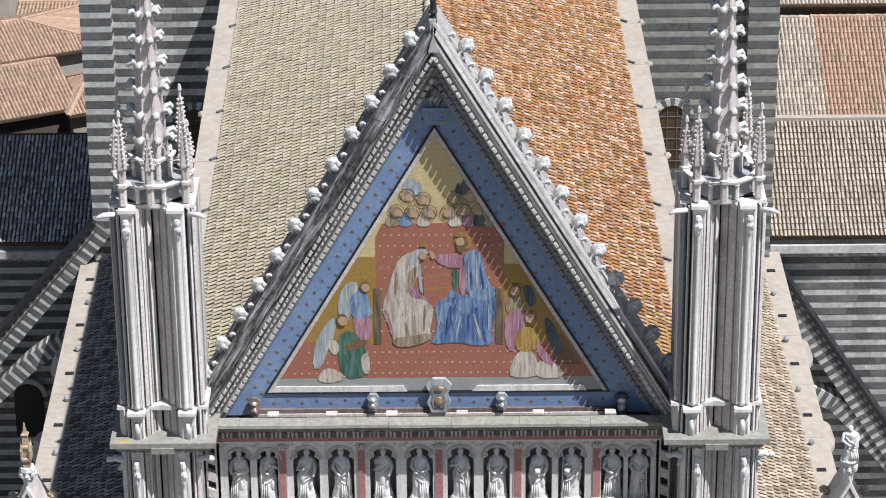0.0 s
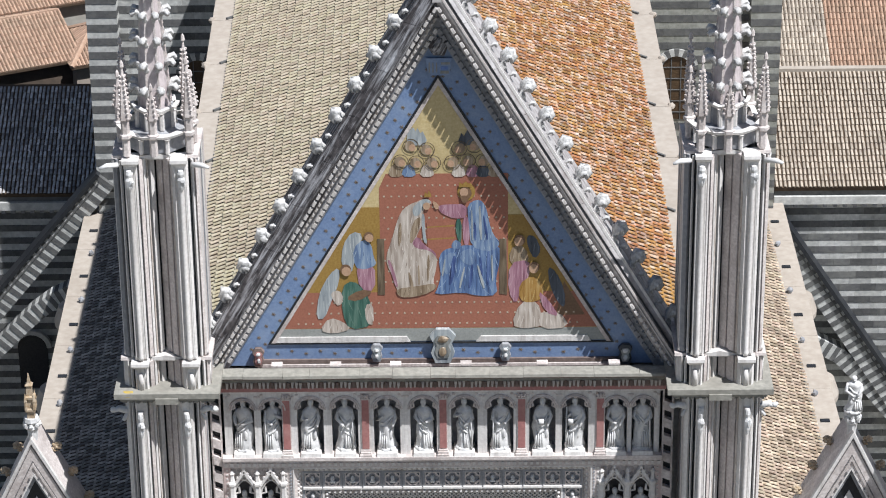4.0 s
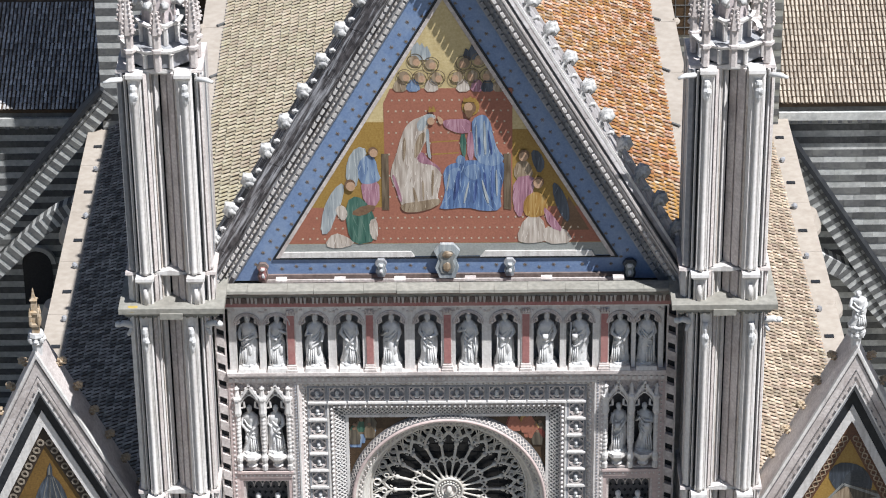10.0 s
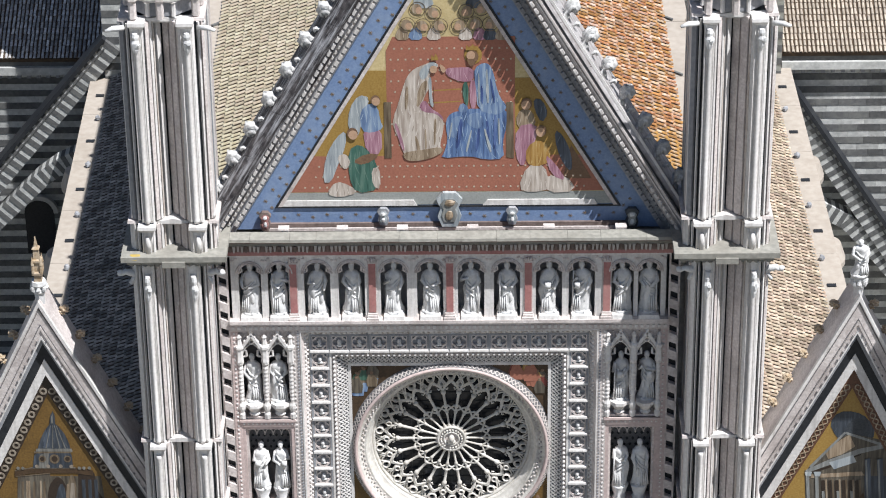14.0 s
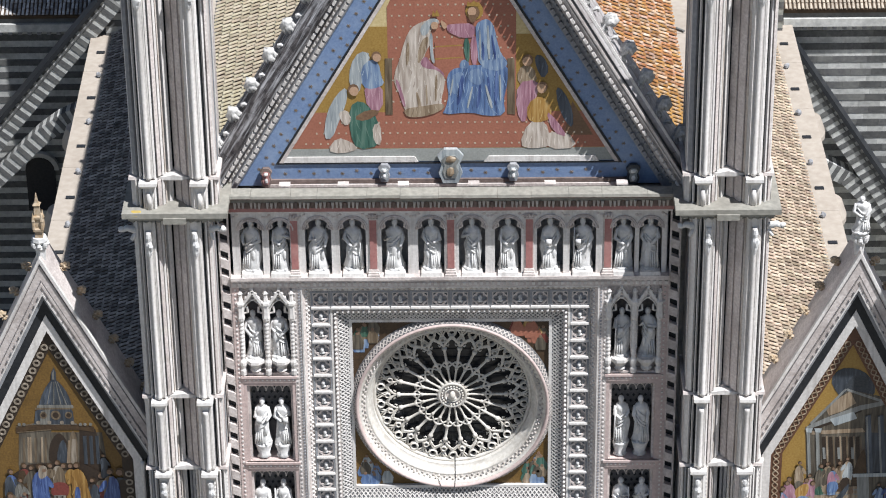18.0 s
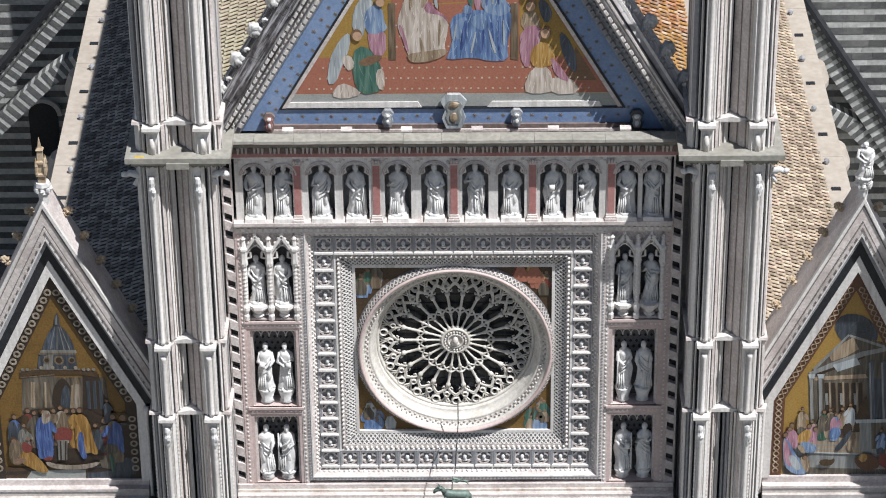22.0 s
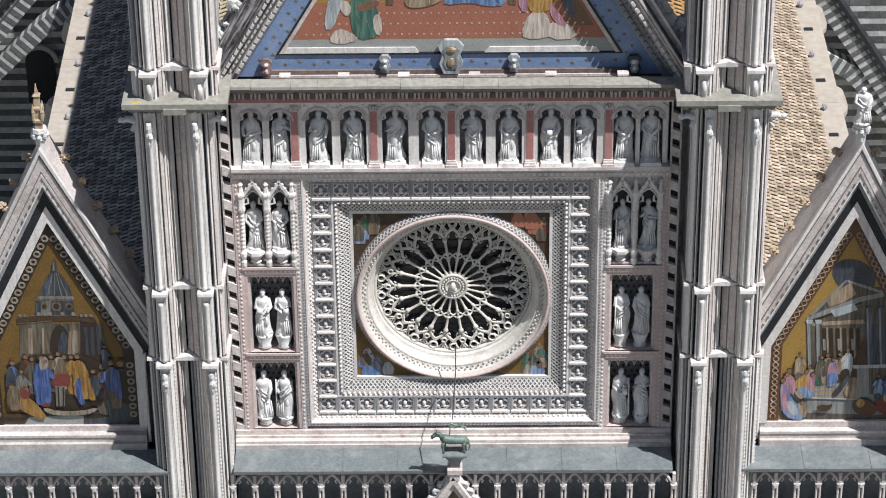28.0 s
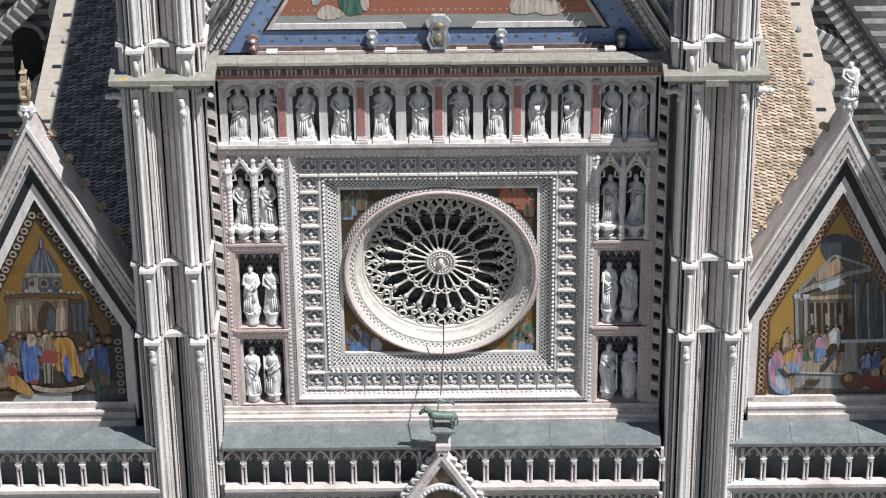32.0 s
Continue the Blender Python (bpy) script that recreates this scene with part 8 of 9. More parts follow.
b.tube([(-0.42, -2.28, 21.72), (-0.58, -2.3, 21.92), (-0.74, -2.32, 21.94), (-0.88, -2.32, 21.82), (-0.92, -2.32, 21.72)], [0.13, 0.11, 0.11, 0.08, 0.05], 9)
for y in (-2.22, -2.4):
    b.tube([(-0.68, y, 22.0), (-0.72, 1.02 * y + 0.04, 22.12), (-0.8, y, 22.16)], [0.03, 0.025, 0.01], 5)
    b.tube([(-0.62, y, 21.98), (-0.54, 1.05 * y + 0.1, 22.02)], [0.035, 0.02], 5)
part("head", b, BRONZE, beast, smooth=True)
for x, y in ((-0.4, -2.36), (-0.3, -2.14), (0.52, -2.36), (0.58, -2.14)):
    b = Build()
    b.tube([(x, y, 21.56), (x - 0.06, y, 21.3), (x - 0.02, y, 21.12), (x - 0.02, y, 20.97)], [0.1, 0.06, 0.045, 0.055], 7)
    part("leg", b, BRONZE, beast, smooth=True)
b = Build()
b.tube([(0.66, -2.25, 21.5), (0.74, -2.25, 21.3), (0.7, -2.25, 21.05)], [0.045, 0.04, 0.03], 6)
part("tail", b, BRONZE, beast)
b = Build()
b.tube([(-0.14, -2.2, 21.7), (-0.1, -2.2, 22.5)], 0.025, 6)
for k in range(4):
    b.tube([(-0.12, -2.2, 22.44 - 0.06 * k), (0.1, -2.22, 22.38 - 0.05 * k), (0.3, -2.2, 22.3 + 0.03 * k), (0.62, -2.22, 22.28 - 0.07 * k)], [0.04, 0.045, 0.035, 0.012], 5)
part("banner", b, BRONZE, beast, "ragged bronze banner")
beast.scale = (BS, BS, BS)
for x0, x1, z1 in ((-0.05, 0.12, 24.0),):
    b = Build()
    b.tube([(x0 + 0.05, -2.2, 22.2), (x1, -0.4, z1 - 0.9), (x1, -0.05, z1)], 0.022, 5)
    solid("cable", b, DARK, "thin dark cable running up from the bronze beast", "cable")

# ---- roofs ----
def tile_shape(w, length, flat_=0.62):
    """One barrel tile: arched across x, along y, its tail slightly raised."""
    vs, fs, n = [], [], 6
    for y, r, lift in ((0.0, 1.0, 0.042), (length, 0.86, -0.012)):
        for i in range(n):
            a = math.pi * i / (n - 1)
            vs.append((w * 0.5 * r * math.cos(a), y, lift + w * 0.5 * flat_ * r * math.sin(a)))
    for i in range(n - 1):
        fs.append((i, i + 1, n + i + 1, n + i))
    fs.append(tuple(range(n)))
    return vs, fs


def tiled_roof(name, label, mat, eave, along, up, width, length, pw, pl, separate=0, deck=None, group="tiled roofs", fill=0.68):
    """eave: lower corner; along: unit way of the eave; up: unit way up the slope. The first tiles are parts of their own, the rest one part."""
    eave, along, up = Vector(eave), Vector(along).normalized(), Vector(up).normalized()
    normal = along.cross(up)
    if normal.z < 0:
        normal = -normal
        along = -along
        eave = eave - along * width
    roof = thing(name, label, "roof", group, "structure", base=tuple(eave))
    b = Build()
    q = [eave, eave + along * width, eave + along * width + up * length, eave + up * length]
    b.add([p - normal * 0.02 for p in q] + [p - normal * 0.25 for p in q], [(0, 1, 2, 3), (7, 6, 5, 4), (0, 4, 5, 1), (1, 5, 6, 2), (2, 6, 7, 3), (3, 7, 4, 0)])
    part("deck", b, deck or DECK, roof)
    vs, fs = tile_shape(pw * fill, pl * 1.1)
    one = Build()
    one.add(vs, fs)
    me = one.mesh("tile", mat)
    rest = Build()
    r = random.Random(name + label)
    rot = Matrix((along, up, normal)).transposed().to_4x4()
    nu, nv = int(width / pw), int(length / pl)
    cells = [(i, j) for i in range(nu) for j in range(nv)]
    cells.sort(key=lambda c: (eave + along * (c[0] * pw)).y)
    for k, (i, j) in enumerate(cells):
        at = eave + along * ((i + 0.5) * pw + r.uniform(-0.014, 0.014)) + up * (j * pl + r.uniform(-0.018, 0.018)) + normal * r.uniform(0, 0.012)
        m = Matrix.Translation(at) @ rot @ Matrix.Rotation(r.uniform(-0.035, 0.035), 4, "Z")
        if k < separate:
            ob = new("tile", me)
            ob.parent = roof
            ob.matrix_parent_inverse = Matrix.Translation(-eave)
            ob.matrix_basis = m
        else:
            rest.add([m @ Vector(v) for v in vs], fs)
    if rest.v:
        tagged(part("tiles", rest, mat, roof), kind="stuff")
    return roof


def stripes(x0, x1, y0, y1, z0, z1, h, parent, pale=None):
    """Courses of dark and pale stone, one part each."""
    k, z = 0, z0
    while z < z1 - 0.02:
        t = min(z + h, z1)
        b = Build()
        d = 0.0 if k % 2 else 0.025
        n = max(1, round((x1 - x0) / 1.1))
        cuts = [x0 + (x1 - x0) * (i + (0.3 * math.sin(7.3 * i + 2.1 * k) if 0 < i < n else 0)) / n for i in range(n + 1)]
        for xa, xb in zip(cuts, cuts[1:]):
            b.box(xa, xb - 0.008, y0 - d, y1, z + 0.006, t)
        part("stone_course", b, (pale or LIGHT_COURSE) if k % 2 else DARK_COURSE, parent)
        z, k = t, k + 1


RZ, EZ, HW = 39.5, 35.0, 8.65
slope = Vector((HW, 0, RZ - EZ))
tiled_roof("nave_roof", "sunlit beige barrel-tiled nave roof slope", TILE_BEIGE, (NAVE - HW, 1.8, EZ), (0, 1, 0), slope, 44.2, slope.length, 0.31, 0.4, 300, fill=0.58)
slope = Vector((-HW, 0, RZ - EZ))
tiled_roof("nave_roof", "nave roof slope of barrel tiles covered in orange lichen", TILE_ORANGE, (NAVE + HW, 1.8, EZ), (0, 1, 0), slope, 44.2, slope.length, 0.31, 0.4, 300, fill=0.58)
slope = Vector((7.8, 0, 3.6))
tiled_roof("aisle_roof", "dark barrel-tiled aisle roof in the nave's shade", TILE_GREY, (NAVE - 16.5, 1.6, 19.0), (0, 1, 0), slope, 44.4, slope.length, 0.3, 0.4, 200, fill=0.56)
slope = Vector((-7.8, 0, 3.6))
tiled_roof("aisle_roof", "mottled beige barrel-tiled aisle roof", TILE_AISLE, (NAVE + 16.5, 1.6, 19.0), (0, 1, 0), slope, 44.4, slope.length, 0.3, 0.4, 200, fill=0.61)
b = Build()
for k in range(60):
    b.hoop(NAVE, RZ - 0.05, [(0.24, 2.0 + k * 0.72), (0.2, 2.78 + k * 0.72)], 8, 0, math.pi)
solid("ridge_tiles", b, TILE_BEIGE, "row of ridge tiles along the nave roof", "ridge", kind="structure")

for s in (-1, 1):
    w = thing("eaves_walkway", "pale stone gutter walkway along the nave eaves", "walkway", "walkways", "structure", base=(NAVE + s * 9.1, 2, 34.9))
    for k in range(9):
        b = Build()
        lo, hi = sorted((NAVE + s * 8.65, NAVE + s * 9.6))
        b.box(lo, hi, 1.7 + k * 4.95, 1.7 + (k + 1) * 4.95 - 0.03, 34.6, 34.95)
        part("slab", b, TRAV, w)
        b = Build()
        b.bar((NAVE + s * 8.6, 2.1 + k * 4.95, 34.99), (NAVE + s * 8.98, 1.75 + k * 4.95, 34.99), 0.1, 0.09, (0, 0, 1))
        part("bracket", b, DARK_COURSE, w, "short dark lead strap")
        b = Build()
        b.blob((NAVE + s * 9.62, 1.8 + k * 4.95, 34.9), (0.17, 0.18, 0.15), 7, 5, 0.15)
        part("spout", b, TRAV, w)
    b = Build()
    lo, hi = sorted((NAVE + s * 8.58, NAVE + s * 8.64))
    b.box(lo, hi, 1.7, 46, 34.9, 35.04)
    # dark edge on the right draws the shadow line of the gutter
    part("gutter_edge", b, LEAD if s < 0 else DARK_COURSE, w)
    w = thing("aisle_walkway", "pale stone walkway along the aisle's outer wall", "walkway", "walkways", "structure", base=(NAVE + s * 17, 2, 18.9))
    for k in range(9):
        b = Build()
        lo, hi = sorted((NAVE + s * 16.45, NAVE + s * 17.55))
        b.box(lo, hi, 1.7 + k * 4.95, 1.7 + (k + 1) * 4.95 - 0.02, 18.6, 18.95)
        part("slab", b, TRAV, w)
        if k % 1 == 0:
            b = Build()
            b.box(NAVE + s * 16.9 - 0.2, NAVE + s * 16.9 + 0.2, 3.6 + k * 4.95, 3.85 + k * 4.95, 18.95, 19.0)
            part("drain", b, DARK, w, "small dark drain")
            b = Build()
            b.blob((NAVE + s * 16.75, 6.0 + k * 4.95, 19.08), (0.14, 0.14, 0.16), 7, 5, 0.2)
            part("stump", b, GREY, w, "small stone stump")
    b = Build()
    lo, hi = sorted((NAVE + s * 16.4, NAVE + s * 16.46))
    b.box(lo, hi, 1.7, 46, 18.9, 19.06)
    part("gutter_edge", b, LEAD, w)
    # half-round chapels against the aisle wall
    for k in range(4):
        yc = 14.0 + k * 8.2
        ch = thing("round_chapel", "half-round chapel with pale and dark stone courses and a pale cap", "chapel", "round chapels", "structure", base=(NAVE + s * 17.3, yc, 0))
        z, q = 0.0, 0
        while z < 16.2:
            b = Build()
            pts = [(NAVE + s * 17.2 + s * 1.15 * math.sin(t), yc + 1.15 * math.cos(t)) for t in [math.pi * i / 12 for i in range(13)]]
            b.column(pts if s < 0 else pts[::-1], z + 0.006, z + 0.38)
            part("stone_course", b, LIGHT_COURSE if q % 2 else DARK_COURSE, ch)
            z, q = z + 0.38, q + 1
        b = Build()
        pts = [(NAVE + s * 17.2 + s * 1.3 * math.sin(t), yc + 1.3 * math.cos(t)) for t in [math.pi * i / 12 for i in range(13)]]
        b.column(pts if s < 0 else pts[::-1], 16.35, 16.6)
        b.column(pts if s < 0 else pts[::-1], 16.6, 17.3, 0.55)
        part("cap", b, TRAV, ch, "pale half-round stone cap")

# the nave's axis stands a little askew to the front
SKEW = Matrix.Translation((0, 12, 0)) @ Matrix.Rotation(radians(0.69), 4, "Z") @ Matrix.Translation((0, -12, 0))
for ob in list(scene.objects):
    if not ob.parent and ob.name.split(".")[0] in ("nave_roof", "aisle_roof", "ridge_tiles", "eaves_walkway", "aisle_walkway", "round_chapel", "wall_nave", "wall_aisle"):
        ob.matrix_basis = SKEW @ ob.matrix_basis

# ---- transept ----
TY = 46.0
tr = thing("transept_wall", "high transept wall of alternating dark and pale stone courses", "wall", kind="structure", base=(0, TY, 0))
stripes(-17.4, 0.0, TY, TY + 4, 15.0, 46.0, 0.36, tr)
stripes(0.0, 16.5, TY, TY + 4, 15.0, 46.0, 0.36, tr, MOSSY_COURSE)
for x in (-16.65, 15.65):
    bt = thing("buttress", "tall buttress of alternating dark and pale stone courses", "buttress", "transept buttresses", "structure", base=(x, TY - 0.5, 0))
    stripes(x - 0.75, x + 0.75, TY - 0.9, TY + 0.05, 0.0, 46.0, 0.36, bt, MOSSY_COURSE if x > 0 else None)
for x in (-12.15, 11.4):
    wd = thing("arched_window", "small round-arched window with leaded panes in the striped wall", "window", "transept windows", base=(x, TY, 24.5))
    for k in range(13):
        b = Build()
        b.hoop(x, 26.2, [(1.1, TY - 0.06), (1.1, TY - 0.16), (0.72, TY - 0.16), (0.72, TY - 0.06)], 2, math.pi * k / 13, math.pi * (k + 1) / 13)
        part("voussoir", b, LIGHT_COURSE if k % 2 else DARK_COURSE, wd)
    b = Build()
    pts = [(x - 0.72, 23.5), (x + 0.72, 23.5)] + [(x + 0.72 * math.cos(t), 26.2 + 0.72 * math.sin(t)) for t in [math.pi * i / 10 for i in range(11)]]
    b.prism(pts, TY - 0.05, TY - 0.03)
    part("pane", b, S_BROWN, wd, "dusty brown leaded panes")
    for k in range(5):
        b = Build()
        b.bar((x - 0.7, TY - 0.07, 23.9 + 0.6 * k), (x + 0.7, TY - 0.07, 23.9 + 0.6 * k), 0.04, 0.04)
        part("glazing_bar", b, DARK_COURSE, wd)
    for k in range(2):
        b = Build()
        b.bar((x - 0.24 + 0.48 * k, TY - 0.075, 23.5), (x - 0.24 + 0.48 * k, TY - 0.075, 26.8), 0.04, 0.04)
        part("glazing_bar", b, DARK_COURSE, wd)

for s in (-1, 1):
    x0, x1 = (-34.0, -17.4) if s < 0 else (16.5, 34.0)
    ch = thing("chapel_wall", "wall of alternating dark and pale stone courses beside the aisle", "wall", "chapel walls", "structure", base=((x0 + x1) / 2, TY, 0))
    back, drop_c = (3.2, 1.52) if s < 0 else (0.0, 0.0)
    stripes(x0, x1, TY + 0.3 + back, TY + 8, 0.0, 19.3 - drop_c, 0.36, ch)
    # dark strip that paints the shadowed gap between eave and cornice
    b = Build()
    b.box(x0, x1, TY - 0.1 + back, TY + 0.4 + back, 19.28 - drop_c, 19.75 - drop_c)
    part("frieze", b, DARK_COURSE, ch)
    b = Build()
    b.box(x0, x1, TY - 0.3 + back, TY + 0.4 + back, 18.85 - drop_c, 19.28 - drop_c)
    part("cornice", b, LIGHT_COURSE, ch)
    b = Build()
    for k in range(int((x1 - x0) / 0.5)):
        b.box(x0 + k * 0.5, x0 + k * 0.5 + 0.2, TY - 0.12 + back, TY + 0.3 + back, 18.6 - drop_c, 18.85 - drop_c)
    part("corbels", b, GREY, ch)
    up = Vector((0, 6.6, 2.8))
    tiled_roof("chapel_roof", "sooty dark tiled chapel roof in shade" if s < 0 else "pale sunlit tiled chapel roof", TILE_SOOT if s < 0 else TILE_PINK, (x0, TY - 0.3 + back, 19.8 - drop_c), (1, 0, 0), up, x1 - x0, 7.8 if s < 0 else 8.1, 0.21, 0.42, 0, fill=0.66)
    if s > 0:
        b = Build()
        b.box(x0, x1, TY + 7.1, TY + 7.5, 22.86, 23.1)
        part("ridge_flashing", b, TRAV, ch, "pale flat ridge flashing")
    # flying buttress: a raking arm and a lower arch, both of alternating stones set square to their line
    rk = thing("raking_buttress", "sloping flying buttress of alternating dark and pale stones with a dark coping", "buttress", "raking buttresses", "structure", base=(s * 18, TY - 1, 0))
    if s < 0:
        arm = [(-17.3, 21.2), (-27.0, 9.6)]
        low = [(-17.4, 15.4), (-19.3, 14.95), (-20.2, 14.5), (-21.2, 13.75), (-22.4, 12.6), (-25.0, 10.0)]
    else:
        arm = [(16.6, 18.75), (25.5, 5.2)]
        low = [(16.6, 12.6), (18.9, 11.7), (20.4, 10.9), (21.6, 9.6), (24.0, 6.6)]

    def walk_line(pts, step):
        out = []
        for (xa, za), (xb, zb) in zip(pts, pts[1:]):
            d = math.hypot(xb - xa, zb - za)
            n = max(1, round(d / step))
            out += [(xa + (xb - xa) * k / n, za + (zb - za) * k / n) for k in range(n)]
        return out + [pts[-1]]

    for pts, deep, y0 in ((arm, 1.0, TY - 1.2), (low, 0.85, TY - 1.1)):
        line = walk_line(pts, 0.26)
        for k, ((xa, za), (xb, zb)) in enumerate(zip(line, line[1:])):
            d = math.hypot(xb - xa, zb - za)
            nx, nz = (zb - za) / d * deep * s, -(xb - xa) / d * deep * s
            q = [(xa, za), (xb, zb), (xb + nx, zb + nz), (xa + nx, za + nz)]
            if sum(a[0] * c[1] - c[0] * a[1] for a, c in zip(q, q[1:] + q[:1])) < 0:
                q = q[::-1]
            b = Build()
            b.prism(q, y0 + (0.03 if k % 2 else 0.0), TY - 0.3)
            part("stone", b, LIGHT_COURSE if k % 2 else DARK_COURSE, rk)
    # coping coloured near black for the shaded band along the arm
    b = Build()
    b.bar((arm[0][0], TY - 0.75, arm[0][1] + 0.1), (arm[1][0], TY - 0.75, arm[1][1] + 0.1), 0.2, 1.2, (0, -1, 0))
    part("coping", b, DARK, rk)
    b = Build()
    (xa, za), (xb, zb) = arm
    d = math.hypot(xb - xa, zb - za)
    b.bar((xa, TY - 1.22, za - 0.42), (xb, TY - 1.22, zb - 0.42), 0.06, 0.05, (0, -1, 0))
    part("string", b, DARK_COURSE, rk)
wd = thing("arched_opening", "dark round-arched opening with a pale archivolt in the striped wall", "window", base=(-21.5, TY, 8))
OX, OZ, OY = -22.0, 9.1, TY + 3.3
b = Build()
b.hoop(OX, OZ, [(1.02, OY + 0.15), (1.02, OY - 0.12), (0.78, OY - 0.12), (0.78, OY + 0.15)], 18, 0, math.pi)
part("archivolt", b, LIGHT_COURSE, wd)
b = Build()
b.prism([(OX - 0.78, 6.6), (OX + 0.78, 6.6)] + [(OX + 0.78 * math.cos(t), OZ + 0.78 * math.sin(t)) for t in [math.pi * i / 10 for i in range(11)]], OY + 0.08, OY + 0.14)
part("opening", b, GLASS, wd)


# ---- houses behind ----
def house(x, y, w, d, h, turn, rise, mat, label, wall=None, hip=0.0, windows=False, pitch=0.21):
    """A plain house with a tiled roof, its ridge along its width; hip: how far the ridge stops short of the ends."""
    hs = thing("house", label, "house", "houses behind the church", at=(x, y, 0))
    hs.rotation_euler = (0, 0, radians(turn))
    b = Build()
    b.box(-w / 2, w / 2, -d / 2, d / 2, 0, h)
    part("wall", b, wall or PLASTER, hs)
    e, o = 0.35, 0.4
    W, D = w / 2 + e, d / 2 + o
    R = w / 2 + e - hip
    b = Build()
    b.add([(-W, -D, h), (W, -D, h), (W, D, h), (-W, D, h), (-R, 0, h + rise), (R, 0, h + rise)], [(0, 1, 5, 4), (2, 3, 4, 5), (1, 2, 5), (3, 0, 4), (3, 2, 1, 0)])
    b.add([(-W, -D, h - 0.12), (W, -D, h - 0.12), (W, D, h - 0.12), (-W, D, h - 0.12), (-W, -D, h - 0.004), (W, -D, h - 0.004), (W, D, h - 0.004), (-W, D, h - 0.004)],
          [(3, 2, 1, 0), (0, 1, 5, 4), (1, 2, 6, 5), (2, 3, 7, 6), (3, 0, 4, 7)])
    part("roof", b, DECK, hs)
    b = Build()
    n = int(2 * W / pitch)
    slant = math.sqrt(D * D + rise * rise)
    m = max(3, int(slant / 0.45))
    r = random.Random(label)
    for s in (-1, 1):
        for k in range(n):
            xx = -W + (k + 0.5) * 2 * W / n
            top = min(1.0, (W - abs(xx)) / max(hip, 0.01))
            for j in range(m):
                u0, u1 = j / m, min(top, (j + 1.1) / m)
                if u1 - u0 < 0.02:
                    continue
                dx = r.uniform(-0.012, 0.012)
                b.tube([(xx + dx, s * D * (1 - u0), h + rise * u0 + 0.025), (xx + dx, s * D * (1 - u1), h + rise * u1 + 0.0)], [pitch * 0.47, pitch * 0.44], 6)
    if hip > 0.3:
        for s in (-1, 1):
            for k in range(int(2 * D / pitch)):
                yy = -D + (k + 0.5) * pitch
                top = 1 - abs(yy) / D
                b.tube([(s * W, yy, h + 0.02), (s * (W - hip * top), yy, h + rise * top)], pitch * 0.36, 6)
    tagged(part("tiles", b, mat, hs), kind="stuff")
    b = Build()
    for k in range(int(2 * R / 0.5)):
        b.tube([(-R + k * 0.5, 0, h + rise + 0.02), (-R + k * 0.5 + 0.54, 0, h + rise + 0.01)], [0.15, 0.12], 7)
    if hip > 0.3:
        for sx in (-1, 1):
            for sy in (-1, 1):
                b.tube([(sx * W, sy * D, h + 0.05), (sx * R, 0, h + rise + 0.03)], 0.13, 6)
    tagged(part("ridge_tiles", b, mat, hs), kind="stuff")
    if windows:
        for k in range(max(1, int(w / 3.5))):
            xx = -w / 2 + 1.6 + 3.5 * k
            wo = Build()
            wo.box(xx - 0.45, xx + 0.45, -d / 2 - 0.03, -d / 2 + 0.1, h - 2.4, h - 1.0)
            win = part("window", wo, GLASS, hs)
            wf = Build()
            wf.box(xx - 0.55, xx + 0.55, -d / 2 - 0.1, -d / 2 - 0.004, h - 2.52, h - 2.4)
            part("sill", wf, TRAV, win)
    return hs


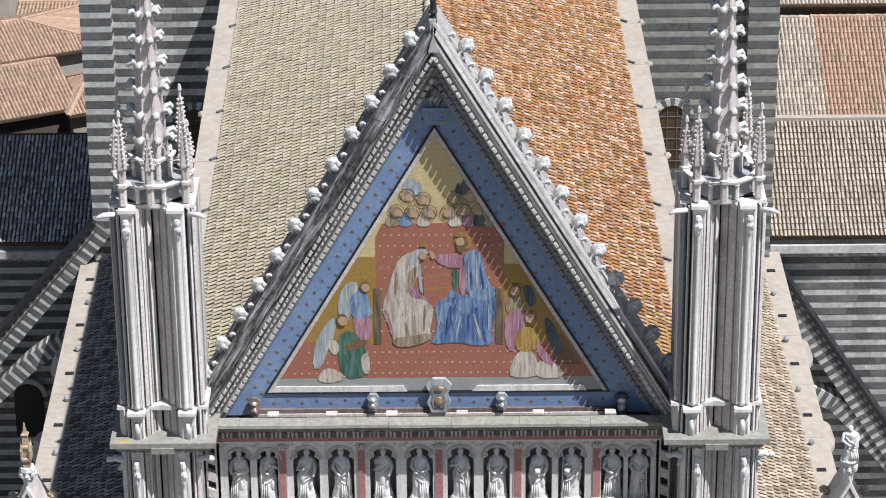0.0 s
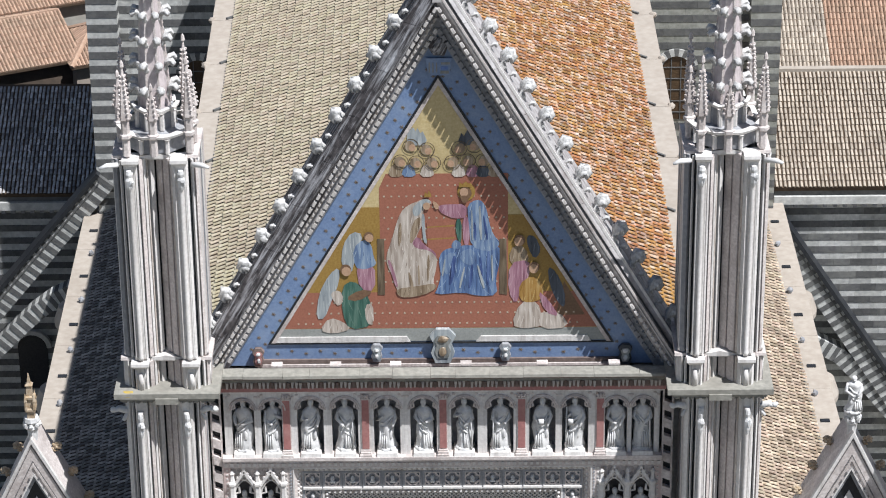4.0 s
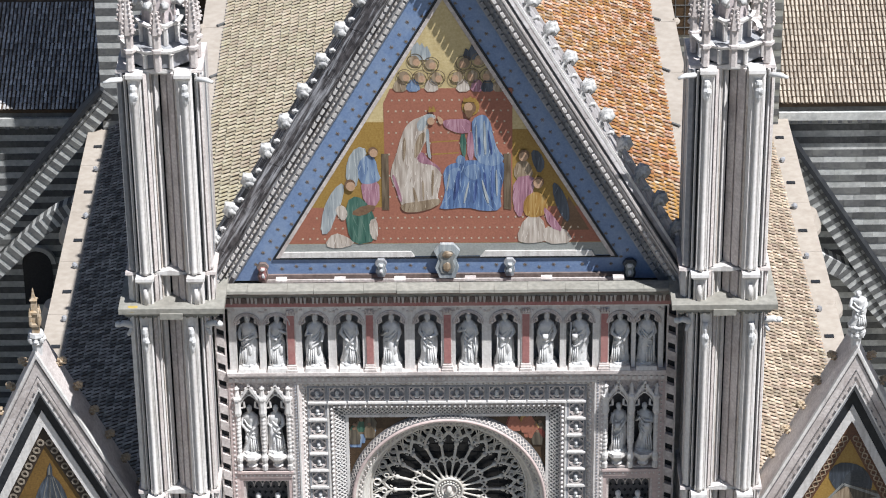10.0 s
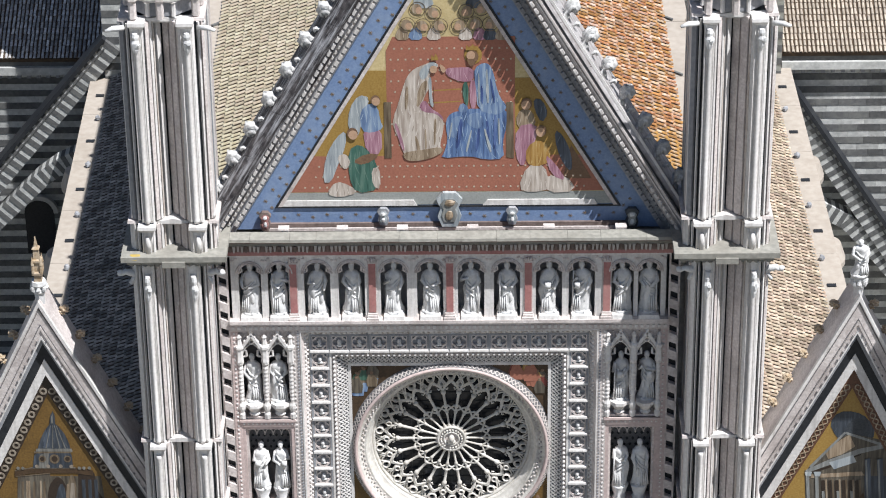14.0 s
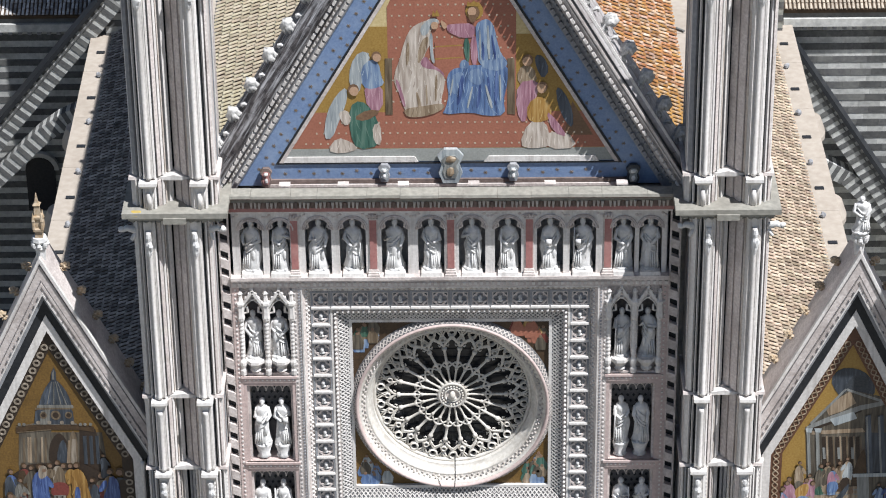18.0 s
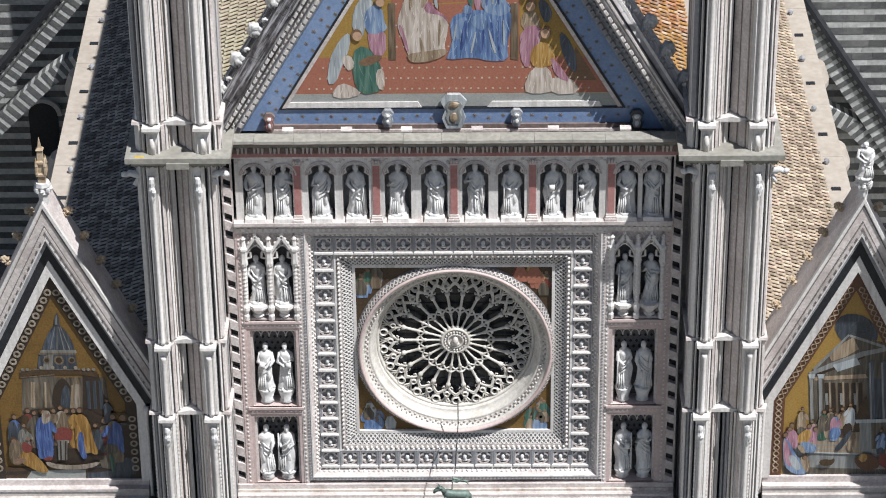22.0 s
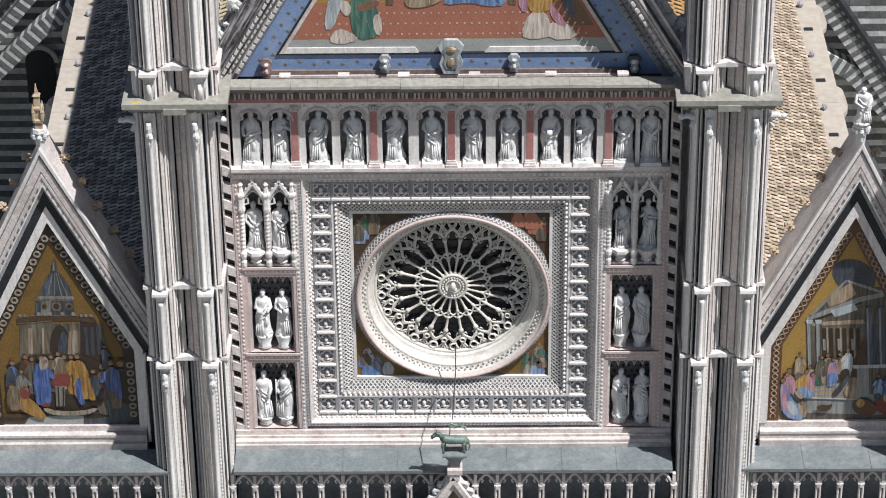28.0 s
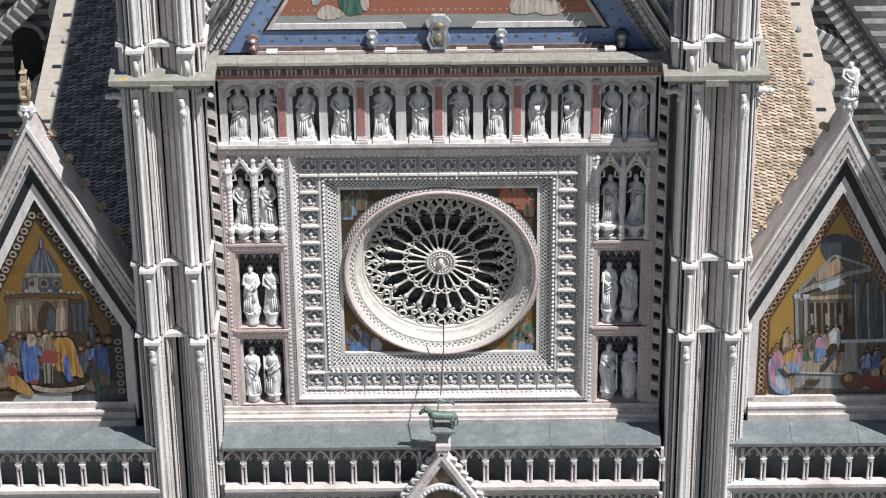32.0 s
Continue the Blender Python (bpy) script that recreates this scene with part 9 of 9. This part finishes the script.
house(-30.9, 61.6, 20, 7.2, 20.2, 24, 1.5, TILE_RED, "plaster house with a sunlit terracotta tiled roof", PLASTER_BROWN, hip=0.3)
house(-29.6, 68.6, 20, 6.0, 20.9, 24, 1.1, TILE_RED, "house with a broad hipped terracotta roof", hip=4.5)
house(-19.2, 64.6, 4.6, 4.6, 20.1, 24, 1.3, TILE_RED, "small white-walled house with a terracotta roof", TRAV, hip=2.2)
house(-22.0, 77.5, 6.0, 3.0, 20.3, 0, 0.3, TILE_RED, "brown-walled house with a low tiled roof", PLASTER_BROWN)
house(-28.0, 76.5, 5.2, 5.0, 25.0, 0, 1.0, TILE_RED, "tall grey plaster house behind the terracotta roofs", windows=True)
house(14.5, 61.4, 10.6, 14.0, 22.7, 0, 2.75, TILE_PINK, "house with a faded beige barrel-tiled roof")
house(28.0, 61.5, 15.4, 14.0, 22.7, 0, 2.75, TILE_RED, "large house with a reddish barrel-tiled roof")
# dark wall colour paints the shade under this eave
house(22.0, 69.5, 22, 15, 26.1, 0, 3.2, TILE_PINK, "tall house with a pale tiled roof and a dark eave", PLASTER_BROWN)
house(-30, 105, 40, 10, 13.5, 3, 2.4, TILE_RED, "row house with terracotta roof far behind")
house(32, 100, 40, 12, 17.0, -3, 2.4, TILE_RED, "row house with terracotta roof far behind")
LEAF = material("foliage", (0.05, 0.1, 0.02), (0.09, 0.15, 0.03), 6, 0.8, 0.2, island=0.35)
WOOD = material("bark", (0.12, 0.09, 0.06), (0.08, 0.06, 0.04), 8, 0.9, 0.4)
TX, TYY = -22.0, 85.0
b = Build()
r = random.Random(9)
for k in range(1500):
    a, q = r.uniform(0, 6.283), r.uniform(0, 1) ** 0.5
    c = (TX + 3.6 * q * math.cos(a), TYY + 2.4 * q * math.sin(a), 16.5 + r.uniform(0, 4.8) * (1.15 - q))
    s = r.uniform(0.14, 0.3)
    b.add([(c[0] + r.uniform(-s, s), c[1] + r.uniform(-s, s), c[2] + r.uniform(-s, s)) for _ in range(6)], [(0, 1, 2), (3, 4, 5), (0, 2, 4), (1, 3, 5)])
tree = thing("tree", "green leafy tree between the houses", "tree", base=(TX, TYY, 0))
part("crown", b, LEAF, tree)
b = Build()
b.tube([(TX, TYY, 0), (TX - 0.1, TYY, 9), (TX + 0.1, TYY, 18)], [0.4, 0.3, 0.12], 8)
for k in range(6):
    a = k * 1.3
    b.tube([(TX, TYY, 14 + 0.4 * k), (TX + 2 * math.cos(a), TYY + 1.4 * math.sin(a), 17 + 0.3 * k)], [0.12, 0.04], 6)
part("trunk", b, WOOD, tree)
